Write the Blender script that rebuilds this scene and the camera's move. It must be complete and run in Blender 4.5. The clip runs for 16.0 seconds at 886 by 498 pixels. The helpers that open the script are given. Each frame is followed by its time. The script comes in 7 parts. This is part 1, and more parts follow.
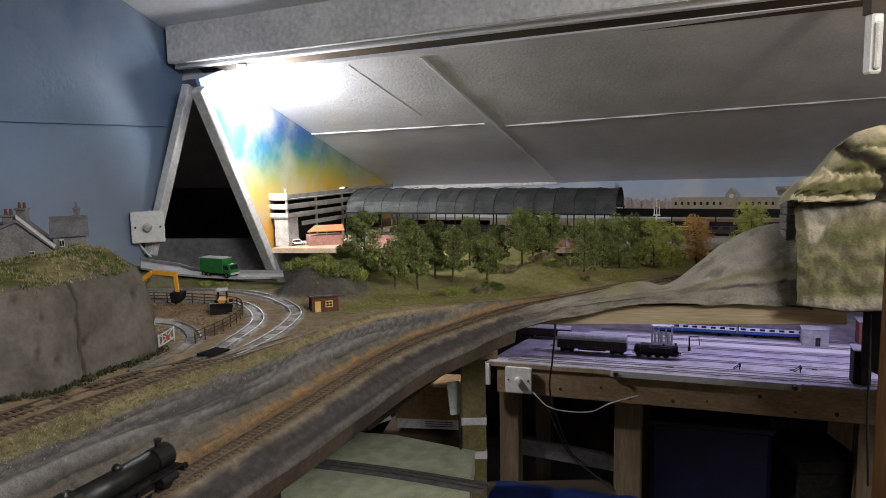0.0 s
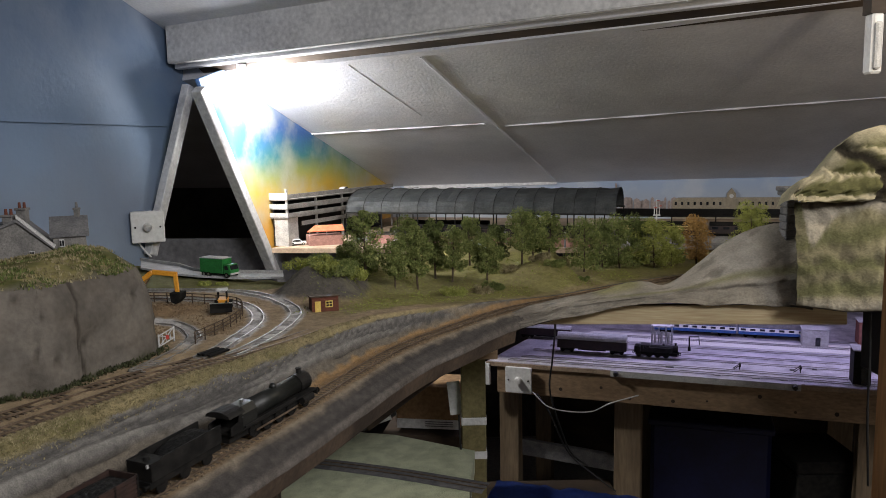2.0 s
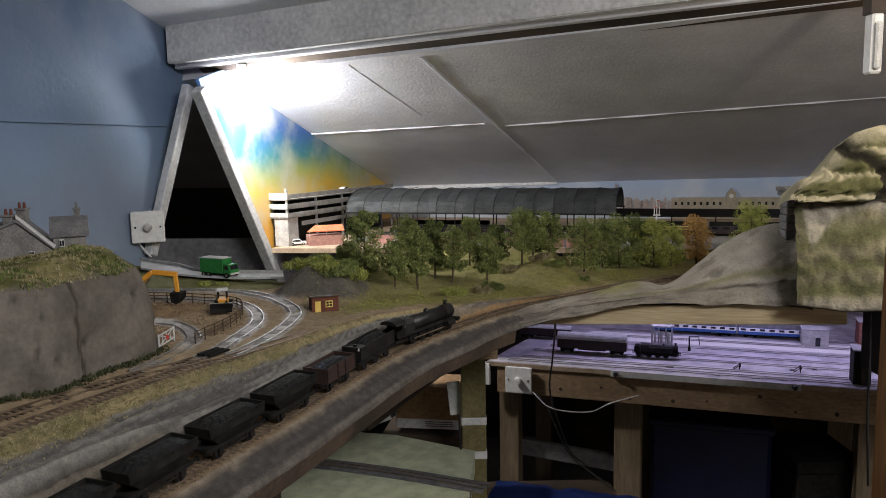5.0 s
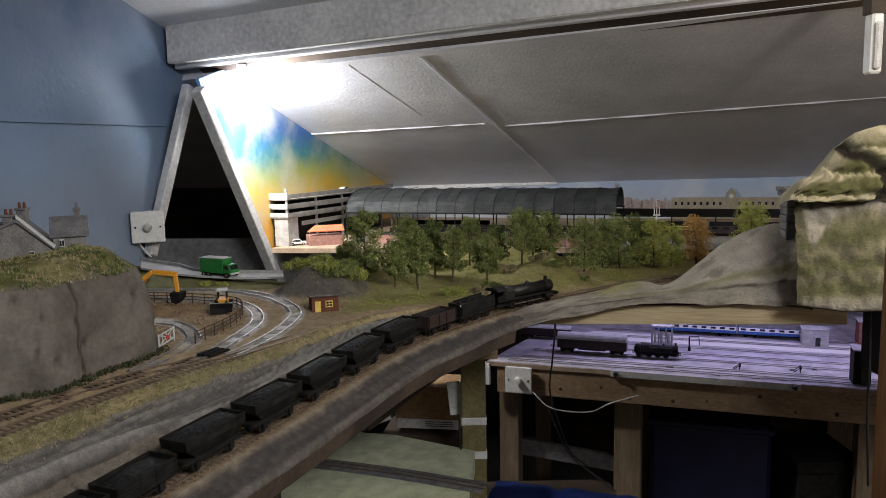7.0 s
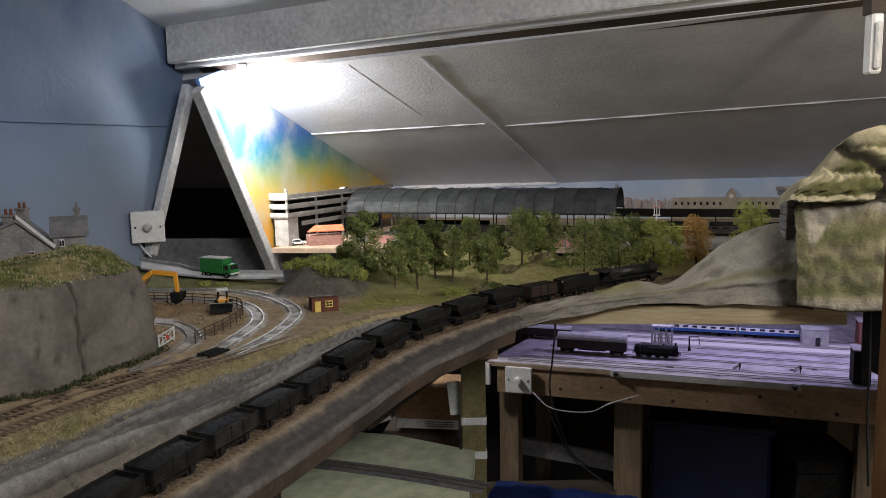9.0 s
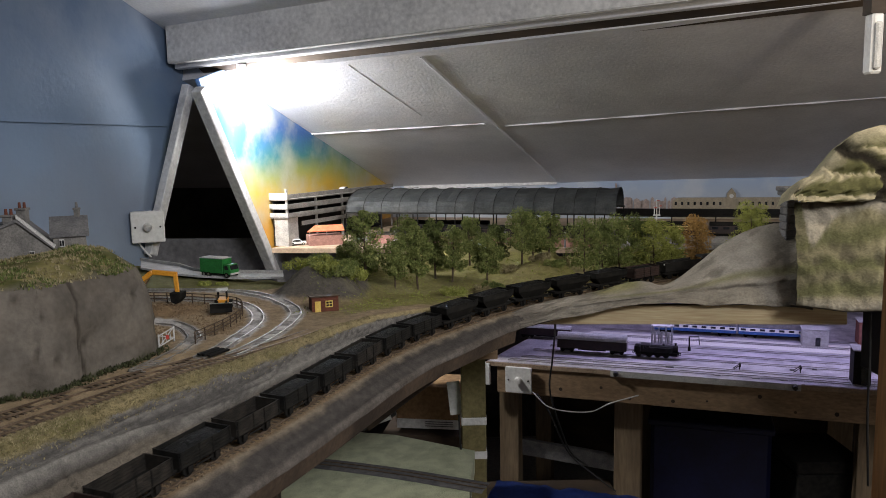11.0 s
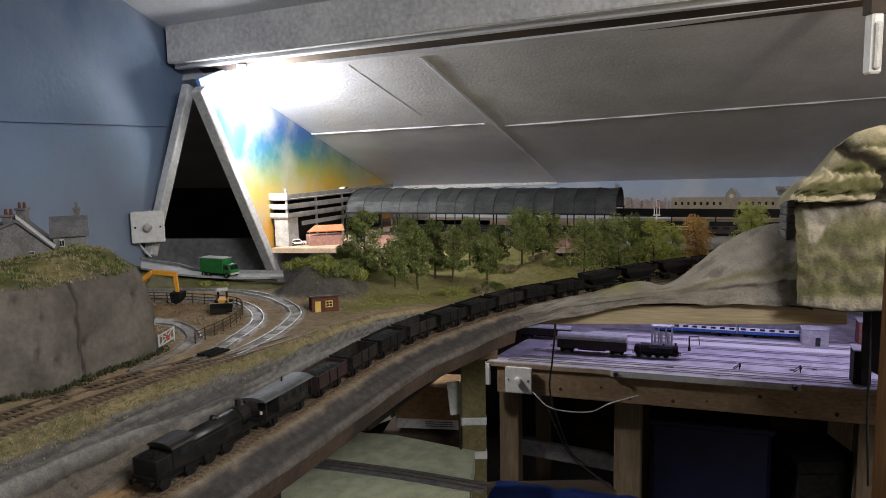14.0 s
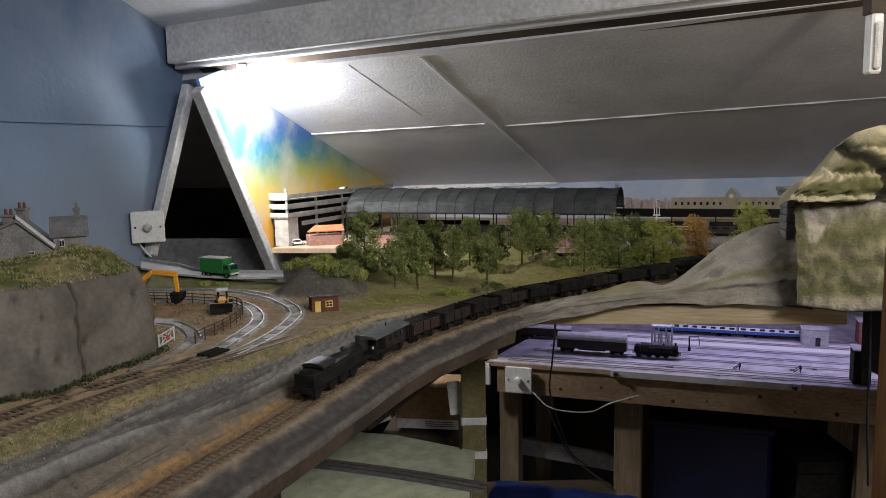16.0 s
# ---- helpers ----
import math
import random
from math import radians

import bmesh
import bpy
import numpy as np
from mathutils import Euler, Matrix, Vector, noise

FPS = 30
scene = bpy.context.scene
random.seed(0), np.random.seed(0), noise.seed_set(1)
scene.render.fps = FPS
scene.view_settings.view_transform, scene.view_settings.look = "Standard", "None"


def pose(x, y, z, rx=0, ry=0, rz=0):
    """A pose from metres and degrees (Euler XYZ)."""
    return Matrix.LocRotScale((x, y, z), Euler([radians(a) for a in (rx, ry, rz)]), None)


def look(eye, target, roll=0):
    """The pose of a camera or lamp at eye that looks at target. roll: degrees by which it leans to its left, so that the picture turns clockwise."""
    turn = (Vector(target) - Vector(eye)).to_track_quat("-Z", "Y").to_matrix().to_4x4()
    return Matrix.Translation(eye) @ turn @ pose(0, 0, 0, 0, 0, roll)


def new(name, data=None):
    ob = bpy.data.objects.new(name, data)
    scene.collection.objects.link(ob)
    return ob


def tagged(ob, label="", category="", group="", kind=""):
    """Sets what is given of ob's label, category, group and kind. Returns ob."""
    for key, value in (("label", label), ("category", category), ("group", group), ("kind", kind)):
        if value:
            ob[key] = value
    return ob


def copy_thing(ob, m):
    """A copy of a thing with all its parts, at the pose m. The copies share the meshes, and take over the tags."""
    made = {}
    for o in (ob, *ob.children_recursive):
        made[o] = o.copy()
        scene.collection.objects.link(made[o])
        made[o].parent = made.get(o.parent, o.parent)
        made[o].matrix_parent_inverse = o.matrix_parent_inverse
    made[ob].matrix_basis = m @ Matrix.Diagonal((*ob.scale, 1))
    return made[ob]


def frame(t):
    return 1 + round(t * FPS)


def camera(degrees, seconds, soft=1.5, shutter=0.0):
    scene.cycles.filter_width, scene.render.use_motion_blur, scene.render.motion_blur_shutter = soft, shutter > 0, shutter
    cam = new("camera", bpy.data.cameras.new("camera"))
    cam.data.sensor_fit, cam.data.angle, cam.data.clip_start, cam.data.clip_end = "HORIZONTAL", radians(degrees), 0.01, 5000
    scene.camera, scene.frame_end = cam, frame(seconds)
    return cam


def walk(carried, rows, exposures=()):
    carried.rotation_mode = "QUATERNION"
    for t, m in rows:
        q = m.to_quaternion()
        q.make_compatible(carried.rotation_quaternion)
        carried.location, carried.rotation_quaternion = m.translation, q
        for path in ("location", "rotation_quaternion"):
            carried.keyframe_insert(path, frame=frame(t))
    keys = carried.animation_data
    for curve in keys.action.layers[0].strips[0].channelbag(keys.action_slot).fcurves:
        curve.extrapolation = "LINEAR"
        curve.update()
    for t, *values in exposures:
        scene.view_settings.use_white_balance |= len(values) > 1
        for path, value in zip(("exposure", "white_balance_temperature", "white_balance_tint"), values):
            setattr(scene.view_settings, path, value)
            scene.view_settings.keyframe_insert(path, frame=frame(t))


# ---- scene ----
cam = camera(60.28, 16.0, soft=0.85, shutter=0.5)
EYE = Vector((0, 0, 1.42))
STAND = look(EYE, EYE + Vector((0, 0.99112, -0.13292)), roll=-1.146)
walk(cam, [(0, STAND), (16.0, STAND)], exposures=[(0, 0.0, 6500, 10), (16.0, 0.0, 6500, 10)])

# ---- light: a bare bulb in the far corner, a warm lamp over the rock, a violet strip over the low table, room lamps ----
world = bpy.data.worlds.new("world")
scene.world = world
world.use_nodes = True
world.node_tree.nodes["Background"].inputs[0].default_value = (0.75, 0.85, 1.0, 1)
world.node_tree.nodes["Background"].inputs[1].default_value = 0.02


def lamp(name, kind, m, energy, color, size=0.05, size_y=None, spread=None):
    data = bpy.data.lights.new(name, kind)
    data.energy, data.color = energy, color
    if kind == "AREA":
        data.shape, data.size, data.size_y = "RECTANGLE", size, size_y or size
        if spread:
            data.spread = radians(spread)
    else:
        data.shadow_soft_size = size
    ob = new(name, data)
    ob.matrix_world = m
    return ob


BULB = Vector((-0.525, 2.07, 1.592))
corner = lamp("corner_light", "SPOT", look(BULB, BULB + Vector((0.66, 0.72, -0.28))), 31, (1.0, 0.97, 0.93), 0.03)
corner.data.spot_size, corner.data.spot_blend = radians(174), 0.22
lamp("rock_light", "POINT", Matrix.Translation((0.84, 1.02, 1.66)), 4.2, (1.0, 0.86, 0.62), 0.03)
lamp("yard_strip_light", "AREA", look((0.98, 2.19, 1.08), (1.004, 2.26, 0.77)), 3.0, (0.62, 0.57, 1.0), 1.25, 0.03)
lamp("room_light", "AREA", look((0.92, -0.36, 2.14), (0.35, 1.3, 1.1)), 28.0, (1.0, 0.985, 0.985), 0.9, 0.3)



# ---- materials ----
def mat(name, a, b, scale=40, rough=0.8, bump=0.2, metal=0.0, fine=None, dist=0.002, third=None, attr="", spec=0.4, stretch=None, speck=0.55):
    """Two colours mixed by coarse and fine noise, with relief."""
    m = bpy.data.materials.new(name)
    m.use_nodes = True
    nt = m.node_tree
    n, ln = nt.nodes, nt.links
    bsdf = n["Principled BSDF"]
    bsdf.inputs["Roughness"].default_value, bsdf.inputs["Metallic"].default_value = rough, metal
    bsdf.inputs["Specular IOR Level"].default_value = spec
    co = n.new("ShaderNodeTexCoord").outputs["Object"]
    if stretch:
        mp = n.new("ShaderNodeMapping")
        mp.inputs["Scale"].default_value = stretch
        ln.new(co, mp.inputs["Vector"])
        co = mp.outputs["Vector"]
    big, small = n.new("ShaderNodeTexNoise"), n.new("ShaderNodeTexNoise")
    big.inputs["Scale"].default_value, big.inputs["Detail"].default_value = scale, 5
    small.inputs["Scale"].default_value, small.inputs["Detail"].default_value = fine or scale * 9, 3
    ln.new(co, big.inputs["Vector"]), ln.new(co, small.inputs["Vector"])
    ramp = n.new("ShaderNodeValToRGB")
    ramp.color_ramp.elements[0].position, ramp.color_ramp.elements[1].position = 0.36, 0.64
    ramp.color_ramp.elements[0].color, ramp.color_ramp.elements[1].color = (*a, 1), (*b, 1)
    if third:
        e = ramp.color_ramp.elements.new(0.5)
        e.color = (*third, 1)
    ln.new(big.outputs["Fac"], ramp.inputs[0])
    mix = n.new("ShaderNodeMix")
    mix.data_type, mix.blend_type = "RGBA", "OVERLAY"
    mix.inputs["Factor"].default_value = speck
    source = ramp.outputs[0]
    if attr:
        at = n.new("ShaderNodeAttribute")
        at.attribute_name = attr
        tint = n.new("ShaderNodeMix")
        tint.data_type, tint.blend_type = "RGBA", "MULTIPLY"
        tint.inputs["Factor"].default_value = 1.0
        ln.new(at.outputs["Color"], tint.inputs["A"]), ln.new(source, tint.inputs["B"])
        source = tint.outputs["Result"]
    ln.new(source, mix.inputs["A"]), ln.new(small.outputs["Fac"], mix.inputs["B"])
    ln.new(mix.outputs["Result"], bsdf.inputs["Base Color"])
    rr = n.new("ShaderNodeMapRange")
    rr.inputs["To Min"].default_value, rr.inputs["To Max"].default_value = max(rough - 0.12, 0.05), min(rough + 0.12, 1.0)
    ln.new(big.outputs["Fac"], rr.inputs[0]), ln.new(rr.outputs[0], bsdf.inputs["Roughness"])
    if bump:
        add = n.new("ShaderNodeMath")
        add.operation = "ADD"
        ln.new(big.outputs["Fac"], add.inputs[0]), ln.new(small.outputs["Fac"], add.inputs[1])
        bp = n.new("ShaderNodeBump")
        bp.inputs["Strength"].default_value, bp.inputs["Distance"].default_value = bump, dist
        ln.new(add.outputs[0], bp.inputs["Height"]), ln.new(bp.outputs[0], bsdf.inputs["Normal"])
    return m


def glow(name, color, strength):
    m = bpy.data.materials.new(name)
    m.use_nodes = True
    b = m.node_tree.nodes["Principled BSDF"]
    b.inputs["Base Color"].default_value = (*color, 1)
    b.inputs["Emission Color"].default_value, b.inputs["Emission Strength"].default_value = (*color, 1), strength
    return m


def painted_sky(name, stops, lo, hi, cloud, scale=2.2):
    """A hand-painted sky: colours by height, with brushed cloud."""
    m = bpy.data.materials.new(name)
    m.use_nodes = True
    n, ln = m.node_tree.nodes, m.node_tree.links
    bsdf = n["Principled BSDF"]
    bsdf.inputs["Roughness"].default_value = 0.6
    co = n.new("ShaderNodeTexCoord").outputs["Object"]
    sep = n.new("ShaderNodeSeparateXYZ")
    ln.new(co, sep.inputs[0])
    noise_big = n.new("ShaderNodeTexNoise")
    noise_big.inputs["Scale"].default_value, noise_big.inputs["Detail"].default_value = scale, 6
    ln.new(co, noise_big.inputs["Vector"])
    mr = n.new("ShaderNodeMapRange")
    mr.inputs["From Min"].default_value, mr.inputs["From Max"].default_value = lo, hi
    ln.new(sep.outputs["Z"], mr.inputs[0])
    wob = n.new("ShaderNodeMath")
    wob.operation = "MULTIPLY_ADD"
    wob.inputs[1].default_value = 0.30
    ln.new(noise_big.outputs["Fac"], wob.inputs[0]), ln.new(mr.outputs[0], wob.inputs[2])
    sub = n.new("ShaderNodeMath")
    sub.operation = "SUBTRACT"
    sub.inputs[1].default_value = 0.15
    ln.new(wob.outputs[0], sub.inputs[0])
    ramp = n.new("ShaderNodeValToRGB")
    els = ramp.color_ramp.elements
    while len(els) < len(stops):
        els.new(0.5)
    for e, (p, col) in zip(els, stops):
        e.position, e.color = p, (*col, 1)
    ln.new(sub.outputs[0], ramp.inputs[0])
    cl = n.new("ShaderNodeTexNoise")
    cl.inputs["Scale"].default_value, cl.inputs["Detail"].default_value, cl.inputs["Roughness"].default_value = scale * 1.6, 8, 0.55
    ln.new(co, cl.inputs["Vector"])
    cr = n.new("ShaderNodeMapRange")
    cr.inputs["From Min"].default_value, cr.inputs["From Max"].default_value, cr.inputs["To Max"].default_value = 0.42, 0.72, 0.8
    ln.new(cl.outputs["Fac"], cr.inputs[0])
    mix = n.new("ShaderNodeMix")
    mix.data_type = "RGBA"
    ln.new(cr.outputs[0], mix.inputs["Factor"]), ln.new(ramp.outputs[0], mix.inputs["A"])
    mix.inputs["B"].default_value = (*cloud, 1)
    ln.new(mix.outputs["Result"], bsdf.inputs["Base Color"])
    bp = n.new("ShaderNodeBump")
    bp.inputs["Strength"].default_value, bp.inputs["Distance"].default_value = 0.25, 0.004
    fine = n.new("ShaderNodeTexNoise")
    fine.inputs["Scale"].default_value, fine.inputs["Detail"].default_value = 60, 4
    ln.new(co, fine.inputs["Vector"]), ln.new(fine.outputs["Fac"], bp.inputs["Height"]), ln.new(bp.outputs[0], bsdf.inputs["Normal"])
    return m


M = {}
M["ceiling"] = mat("grey_painted_board", (0.52, 0.53, 0.585), (0.62, 0.63, 0.69), 7, 0.34, 0.34, fine=135, dist=0.0026, spec=0.5, speck=0.25)
M["white_paint"] = mat("white_gloss_paint", (0.50, 0.505, 0.525), (0.59, 0.595, 0.61), 9, 0.45, 0.3, fine=90, dist=0.003)
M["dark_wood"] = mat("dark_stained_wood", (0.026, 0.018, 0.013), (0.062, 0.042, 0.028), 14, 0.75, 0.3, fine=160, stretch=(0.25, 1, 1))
M["timber"] = mat("bare_softwood", (0.20, 0.135, 0.08), (0.30, 0.205, 0.125), 16, 0.7, 0.25, fine=160, stretch=(0.12, 1, 1))
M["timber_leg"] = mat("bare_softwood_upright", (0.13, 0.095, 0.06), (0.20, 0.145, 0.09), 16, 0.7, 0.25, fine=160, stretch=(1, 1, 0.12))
M["pale_timber"] = mat("pale_new_softwood", (0.55, 0.43, 0.25), (0.68, 0.55, 0.34), 22, 0.65, 0.2, fine=200, stretch=(0.06, 0.3, 1.6))
M["orange_wood"] = mat("varnished_door_wood", (0.33, 0.15, 0.05), (0.46, 0.23, 0.085), 20, 0.5, 0.2, fine=160, stretch=(1, 1, 0.1))
M["plywood"] = mat("plywood_edge", (0.26, 0.19, 0.13), (0.36, 0.27, 0.19), 20, 0.75, 0.2)
M["ground"] = mat("scenic_ground", (0.84, 0.84, 0.84), (1.18, 1.17, 1.15), 110, 0.95, 0.6, fine=700, dist=0.0016, attr="soil", spec=0.1)
M["rock"] = mat("painted_plaster_rock", (0.84, 0.84, 0.84), (1.12, 1.11, 1.1), 22, 0.93, 0.7, fine=260, dist=0.0022, attr="soil", spec=0.12, speck=0.35)
M["plaster"] = mat("smooth_painted_plaster", (0.86, 0.86, 0.86), (1.12, 1.10, 1.07), 26, 0.93, 0.6, fine=150, dist=0.002, attr="soil", spec=0.1, speck=0.32)
M["rail"] = mat("tarnished_nickel_rail", (0.13, 0.095, 0.07), (0.24, 0.18, 0.13), 60, 0.45, 0.1, metal=0.6)
M["bright_rail"] = mat("bright_nickel_rail", (0.34, 0.325, 0.31), (0.50, 0.48, 0.46), 60, 0.42, 0.1, metal=0.85)
M["sleeper"] = mat("brown_plastic_sleeper", (0.075, 0.055, 0.038), (0.12, 0.09, 0.062), 120, 0.85, 0.3)
M["dusty_tie"] = mat("dusty_grey_sleeper", (0.20, 0.19, 0.18), (0.30, 0.285, 0.27), 120, 0.85, 0.3)
M["bark"] = mat("bark", (0.05, 0.036, 0.024), (0.11, 0.08, 0.055), 150, 0.95, 0.5)
M["black"] = mat("weathered_black_paint", (0.006, 0.006, 0.006), (0.015, 0.014, 0.013), 60, 0.55, 0.15, fine=500, spec=0.22)
M["grime"] = mat("black_underframe", (0.006, 0.006, 0.006), (0.016, 0.0145, 0.013), 80, 0.86, 0.2, spec=0.12)
M["boiler"] = mat("satin_black_boiler_paint", (0.008, 0.009, 0.008), (0.018, 0.018, 0.017), 40, 0.42, 0.08, spec=0.35)
M["hopper"] = mat("dark_grey_wagon_paint", (0.006, 0.006, 0.006), (0.016, 0.015, 0.013), 70, 0.7, 0.2, fine=500, spec=0.15)
M["red_wagon"] = mat("faded_bauxite_wagon_paint", (0.020, 0.0105, 0.0085), (0.036, 0.018, 0.014), 70, 0.7, 0.2, fine=500)
M["grey_wagon"] = mat("grey_brown_wagon_paint", (0.012, 0.011, 0.010), (0.030, 0.026, 0.022), 70, 0.7, 0.2, fine=500, spec=0.15)
M["coal"] = mat("coal", (0.004, 0.004, 0.004), (0.014, 0.014, 0.014), 300, 0.6, 1.0, fine=900, spec=0.15)
M["plastic"] = mat("white_plastic", (0.66, 0.66, 0.66), (0.74, 0.74, 0.73), 12, 0.32, 0.05)
M["metal"] = mat("brushed_metal", (0.5, 0.5, 0.5), (0.68, 0.68, 0.67), 60, 0.3, 0.1, metal=1.0)
M["cable"] = mat("black_cable", (0.008, 0.008, 0.008), (0.02, 0.02, 0.02), 60, 0.5, 0.05)
M["void"] = mat("dark_roofing_felt", (0.035, 0.030, 0.026), (0.07, 0.06, 0.052), 8, 0.9, 0.4)
M["void_board"] = mat("dark_grey_board", (0.13, 0.13, 0.14), (0.19, 0.19, 0.205), 8, 0.85, 0.2)
M["wall"] = mat("plain_wall_paint", (0.45, 0.43, 0.40), (0.52, 0.50, 0.46), 5, 0.85, 0.2)
# floor is unseen; pale beige chosen to reflect light up under the table
M["floor"] = mat("pale_bounce_floor", (0.20, 0.175, 0.15), (0.28, 0.25, 0.21), 60, 0.95, 0.5)


# ---- building helpers ----
def part(name, bm, material, parent=None, label="", smooth=False):
    me = bpy.data.meshes.new(name)
    bmesh.ops.recalc_face_normals(bm, faces=bm.faces[:])
    bm.to_mesh(me)
    bm.free()
    me.materials.append(material)
    if smooth:
        for p in me.polygons:
            p.use_smooth = True
    ob = new(name, me)
    ob.parent = parent
    return tagged(ob, label)


def box(bm, c, s, m=None, bevel=0.0):
    """A box with centre c and size s, bevelled, then moved by m."""
    r = bmesh.ops.create_cube(bm, size=1.0, matrix=Matrix.Translation(c) @ Matrix.Diagonal((*s, 1)))
    vs = r["verts"]
    if bevel:
        edges = {e for v in vs for e in v.link_edges}
        out = bmesh.ops.bevel(bm, geom=list(edges), offset=bevel, segments=1, affect="EDGES")
        vs = list({v for f in out["faces"] for v in f.verts} | {v for v in vs if v.is_valid})
    if m is not None:
        bmesh.ops.transform(bm, matrix=m, verts=vs)
    return vs


def rod(bm, a, b, r, r2=None, n=8, caps=True):
    a, b = Vector(a), Vector(b)
    d = b - a
    m = Matrix.Translation((a + b) / 2) @ d.to_track_quat("Z", "Y").to_matrix().to_4x4()
    return bmesh.ops.create_cone(bm, cap_ends=caps, segments=n, radius1=r, radius2=r if r2 is None else r2, depth=d.length, matrix=m)["verts"]


def prism(bm, outline, along, shift=(0, 0, 0)):
    """A flat outline of 3D points, given thickness along a vector."""
    vs = [bm.verts.new(Vector(p) + Vector(shift)) for p in outline]
    f = bm.faces.new(vs)
    r = bmesh.ops.extrude_face_region(bm, geom=[f])
    bmesh.ops.translate(bm, vec=Vector(along), verts=[g for g in r["geom"] if isinstance(g, bmesh.types.BMVert)])


def beam_between(bm, a, b, w, h, up=(0, 0, 1), bevel=0.0):
    """A straight timber from a to b; w across, h along up."""
    a, b = Vector(a), Vector(b)
    x = (b - a).normalized()
    z = (Vector(up) - x * x.dot(Vector(up))).normalized()
    y = z.cross(x)
    m = Matrix((x, y, z)).transposed().to_4x4()
    m.translation = (a + b) / 2
    return box(bm, (0, 0, 0), ((b - a).length, w, h), m, bevel)


def thing(name, label, category, m=None, group="", kind=""):
    ob = new(name)
    ob.empty_display_size = 0.02
    if m is not None:
        ob.matrix_basis = m
    return tagged(ob, label, category, group, kind)


def smoothstep(a, b, x):
    t = min(max((x - a) / (b - a), 0.0), 1.0)
    return t * t * (3 - 2 * t)


def lerp(a, b, t):
    return a + (b - a) * t


def mixc(a, b, t):
    return tuple(lerp(p, q, t) for p, q in zip(a, b))


def fbm(x, y, z, octaves=4):
    return noise.fractal(Vector((x, y, z)), 0.9, 2.1, octaves)


class Path:
    """A smooth line through a few points, walked by its length."""

    def __init__(self, pts, closed=False):
        p = [Vector(q) for q in pts]
        p = [p[0] * 2 - p[1], *p, p[-1] * 2 - p[-2]]
        out = []
        for i in range(1, len(p) - 2):
            a, b, c, d = p[i - 1:i + 3]
            for k in range(16):
                t = k / 16
                out.append(0.5 * (2 * b + (c - a) * t + (2 * a - 5 * b + 4 * c - d) * t * t + (3 * b - a - 3 * c + d) * t ** 3))
        out.append(p[-2])
        self.p = out
        self.s = [0.0]
        for a, b in zip(out, out[1:]):
            self.s.append(self.s[-1] + (b - a).length)
        self.length = self.s[-1]
        self.xy = np.array([(v.x, v.y) for v in out])

    def at(self, s):
        if s <= 0:
            return self.p[0] + (self.p[1] - self.p[0]).normalized() * s
        if s >= self.length:
            return self.p[-1] + (self.p[-1] - self.p[-2]).normalized() * (s - self.length)
        i = min(int(np.searchsorted(self.s, s)), len(self.p) - 1)
        i = max(i, 1)
        t = (s - self.s[i - 1]) / max(self.s[i] - self.s[i - 1], 1e-9)
        return self.p[i - 1].lerp(self.p[i], t)

    def way(self, s):
        return (self.at(s + 0.004) - self.at(s - 0.004)).normalized()

    def left(self, s):
        w = self.way(s)
        return Vector((-w.y, w.x, 0)).normalized()

    def near(self, x, y):
        """Distance (positive to the left) and length along the line of the nearest point."""
        i = int(np.argmin((self.xy[:, 0] - x) ** 2 + (self.xy[:, 1] - y) ** 2))
        best = None
        for j in (i - 1, i):
            if 0 <= j < len(self.p) - 1:
                a, b = self.xy[j], self.xy[j + 1]
                d = b - a
                t = min(max(((x - a[0]) * d[0] + (y - a[1]) * d[1]) / max(d @ d, 1e-12), 0), 1)
                q = a + d * t
                dist = math.hypot(x - q[0], y - q[1])
                side = 1 if d[0] * (y - a[1]) - d[1] * (x - a[0]) > 0 else -1
                if best is None or dist < abs(best[0]):
                    best = (side * dist, lerp(self.s[j], self.s[j + 1], t))
        return best


# ---- the lines ----
# the low line in front climbs from beside the camera and bends away behind the rock
MAIN = Path([(-1.02, -1.16, 1.060), (-0.82, -0.68, 1.075), (-0.64, -0.24, 1.088), (-0.50, 0.10, 1.100), (-0.39, 0.36, 1.106), (-0.288, 0.619, 1.111), (-0.252, 0.702, 1.114), (-0.188, 0.841, 1.118), (-0.080, 1.080, 1.127),
             (0.012, 1.211, 1.131), (0.115, 1.332, 1.133), (0.230, 1.424, 1.133), (0.452, 1.561, 1.138), (0.629, 1.627, 1.141), (0.90, 1.665, 1.145), (1.35, 1.66, 1.149)])
S0 = MAIN.near(-0.288, 0.619)[1]
# the upper lines on the shelf to the left
UPPER = Path([(-0.56, 0.40, 1.170), (-0.410, 0.673, 1.170), (-0.316, 0.847, 1.170), (-0.268, 0.910, 1.170), (-0.217, 0.994, 1.169), (-0.175, 1.075, 1.166),
              (-0.110, 1.160, 1.160), (-0.020, 1.250, 1.152), (0.100, 1.362, 1.143), (0.20, 1.440, 1.138), (0.43, 1.585, 1.138), (0.62, 1.66, 1.141)])
BACK = Path([(-0.60, 0.42, 1.170), (-0.434, 0.715, 1.170), (-0.371, 0.825, 1.170), (-0.304, 0.912, 1.170), (-0.283, 1.015, 1.170), (-0.277, 1.092, 1.170), (-0.288, 1.154, 1.170),
             (-0.318, 1.220, 1.170), (-0.360, 1.262, 1.170), (-0.43, 1.292, 1.170), (-0.62, 1.32, 1.170)])
OUTER = Path([(-0.275, 0.895, 1.1705), (-0.245, 0.988, 1.170), (-0.230, 1.077, 1.170), (-0.231, 1.165, 1.170), (-0.263, 1.242, 1.170), (-0.324, 1.322, 1.170),
              (-0.396, 1.367, 1.170), (-0.514, 1.385, 1.170), (-0.75, 1.39, 1.170)])
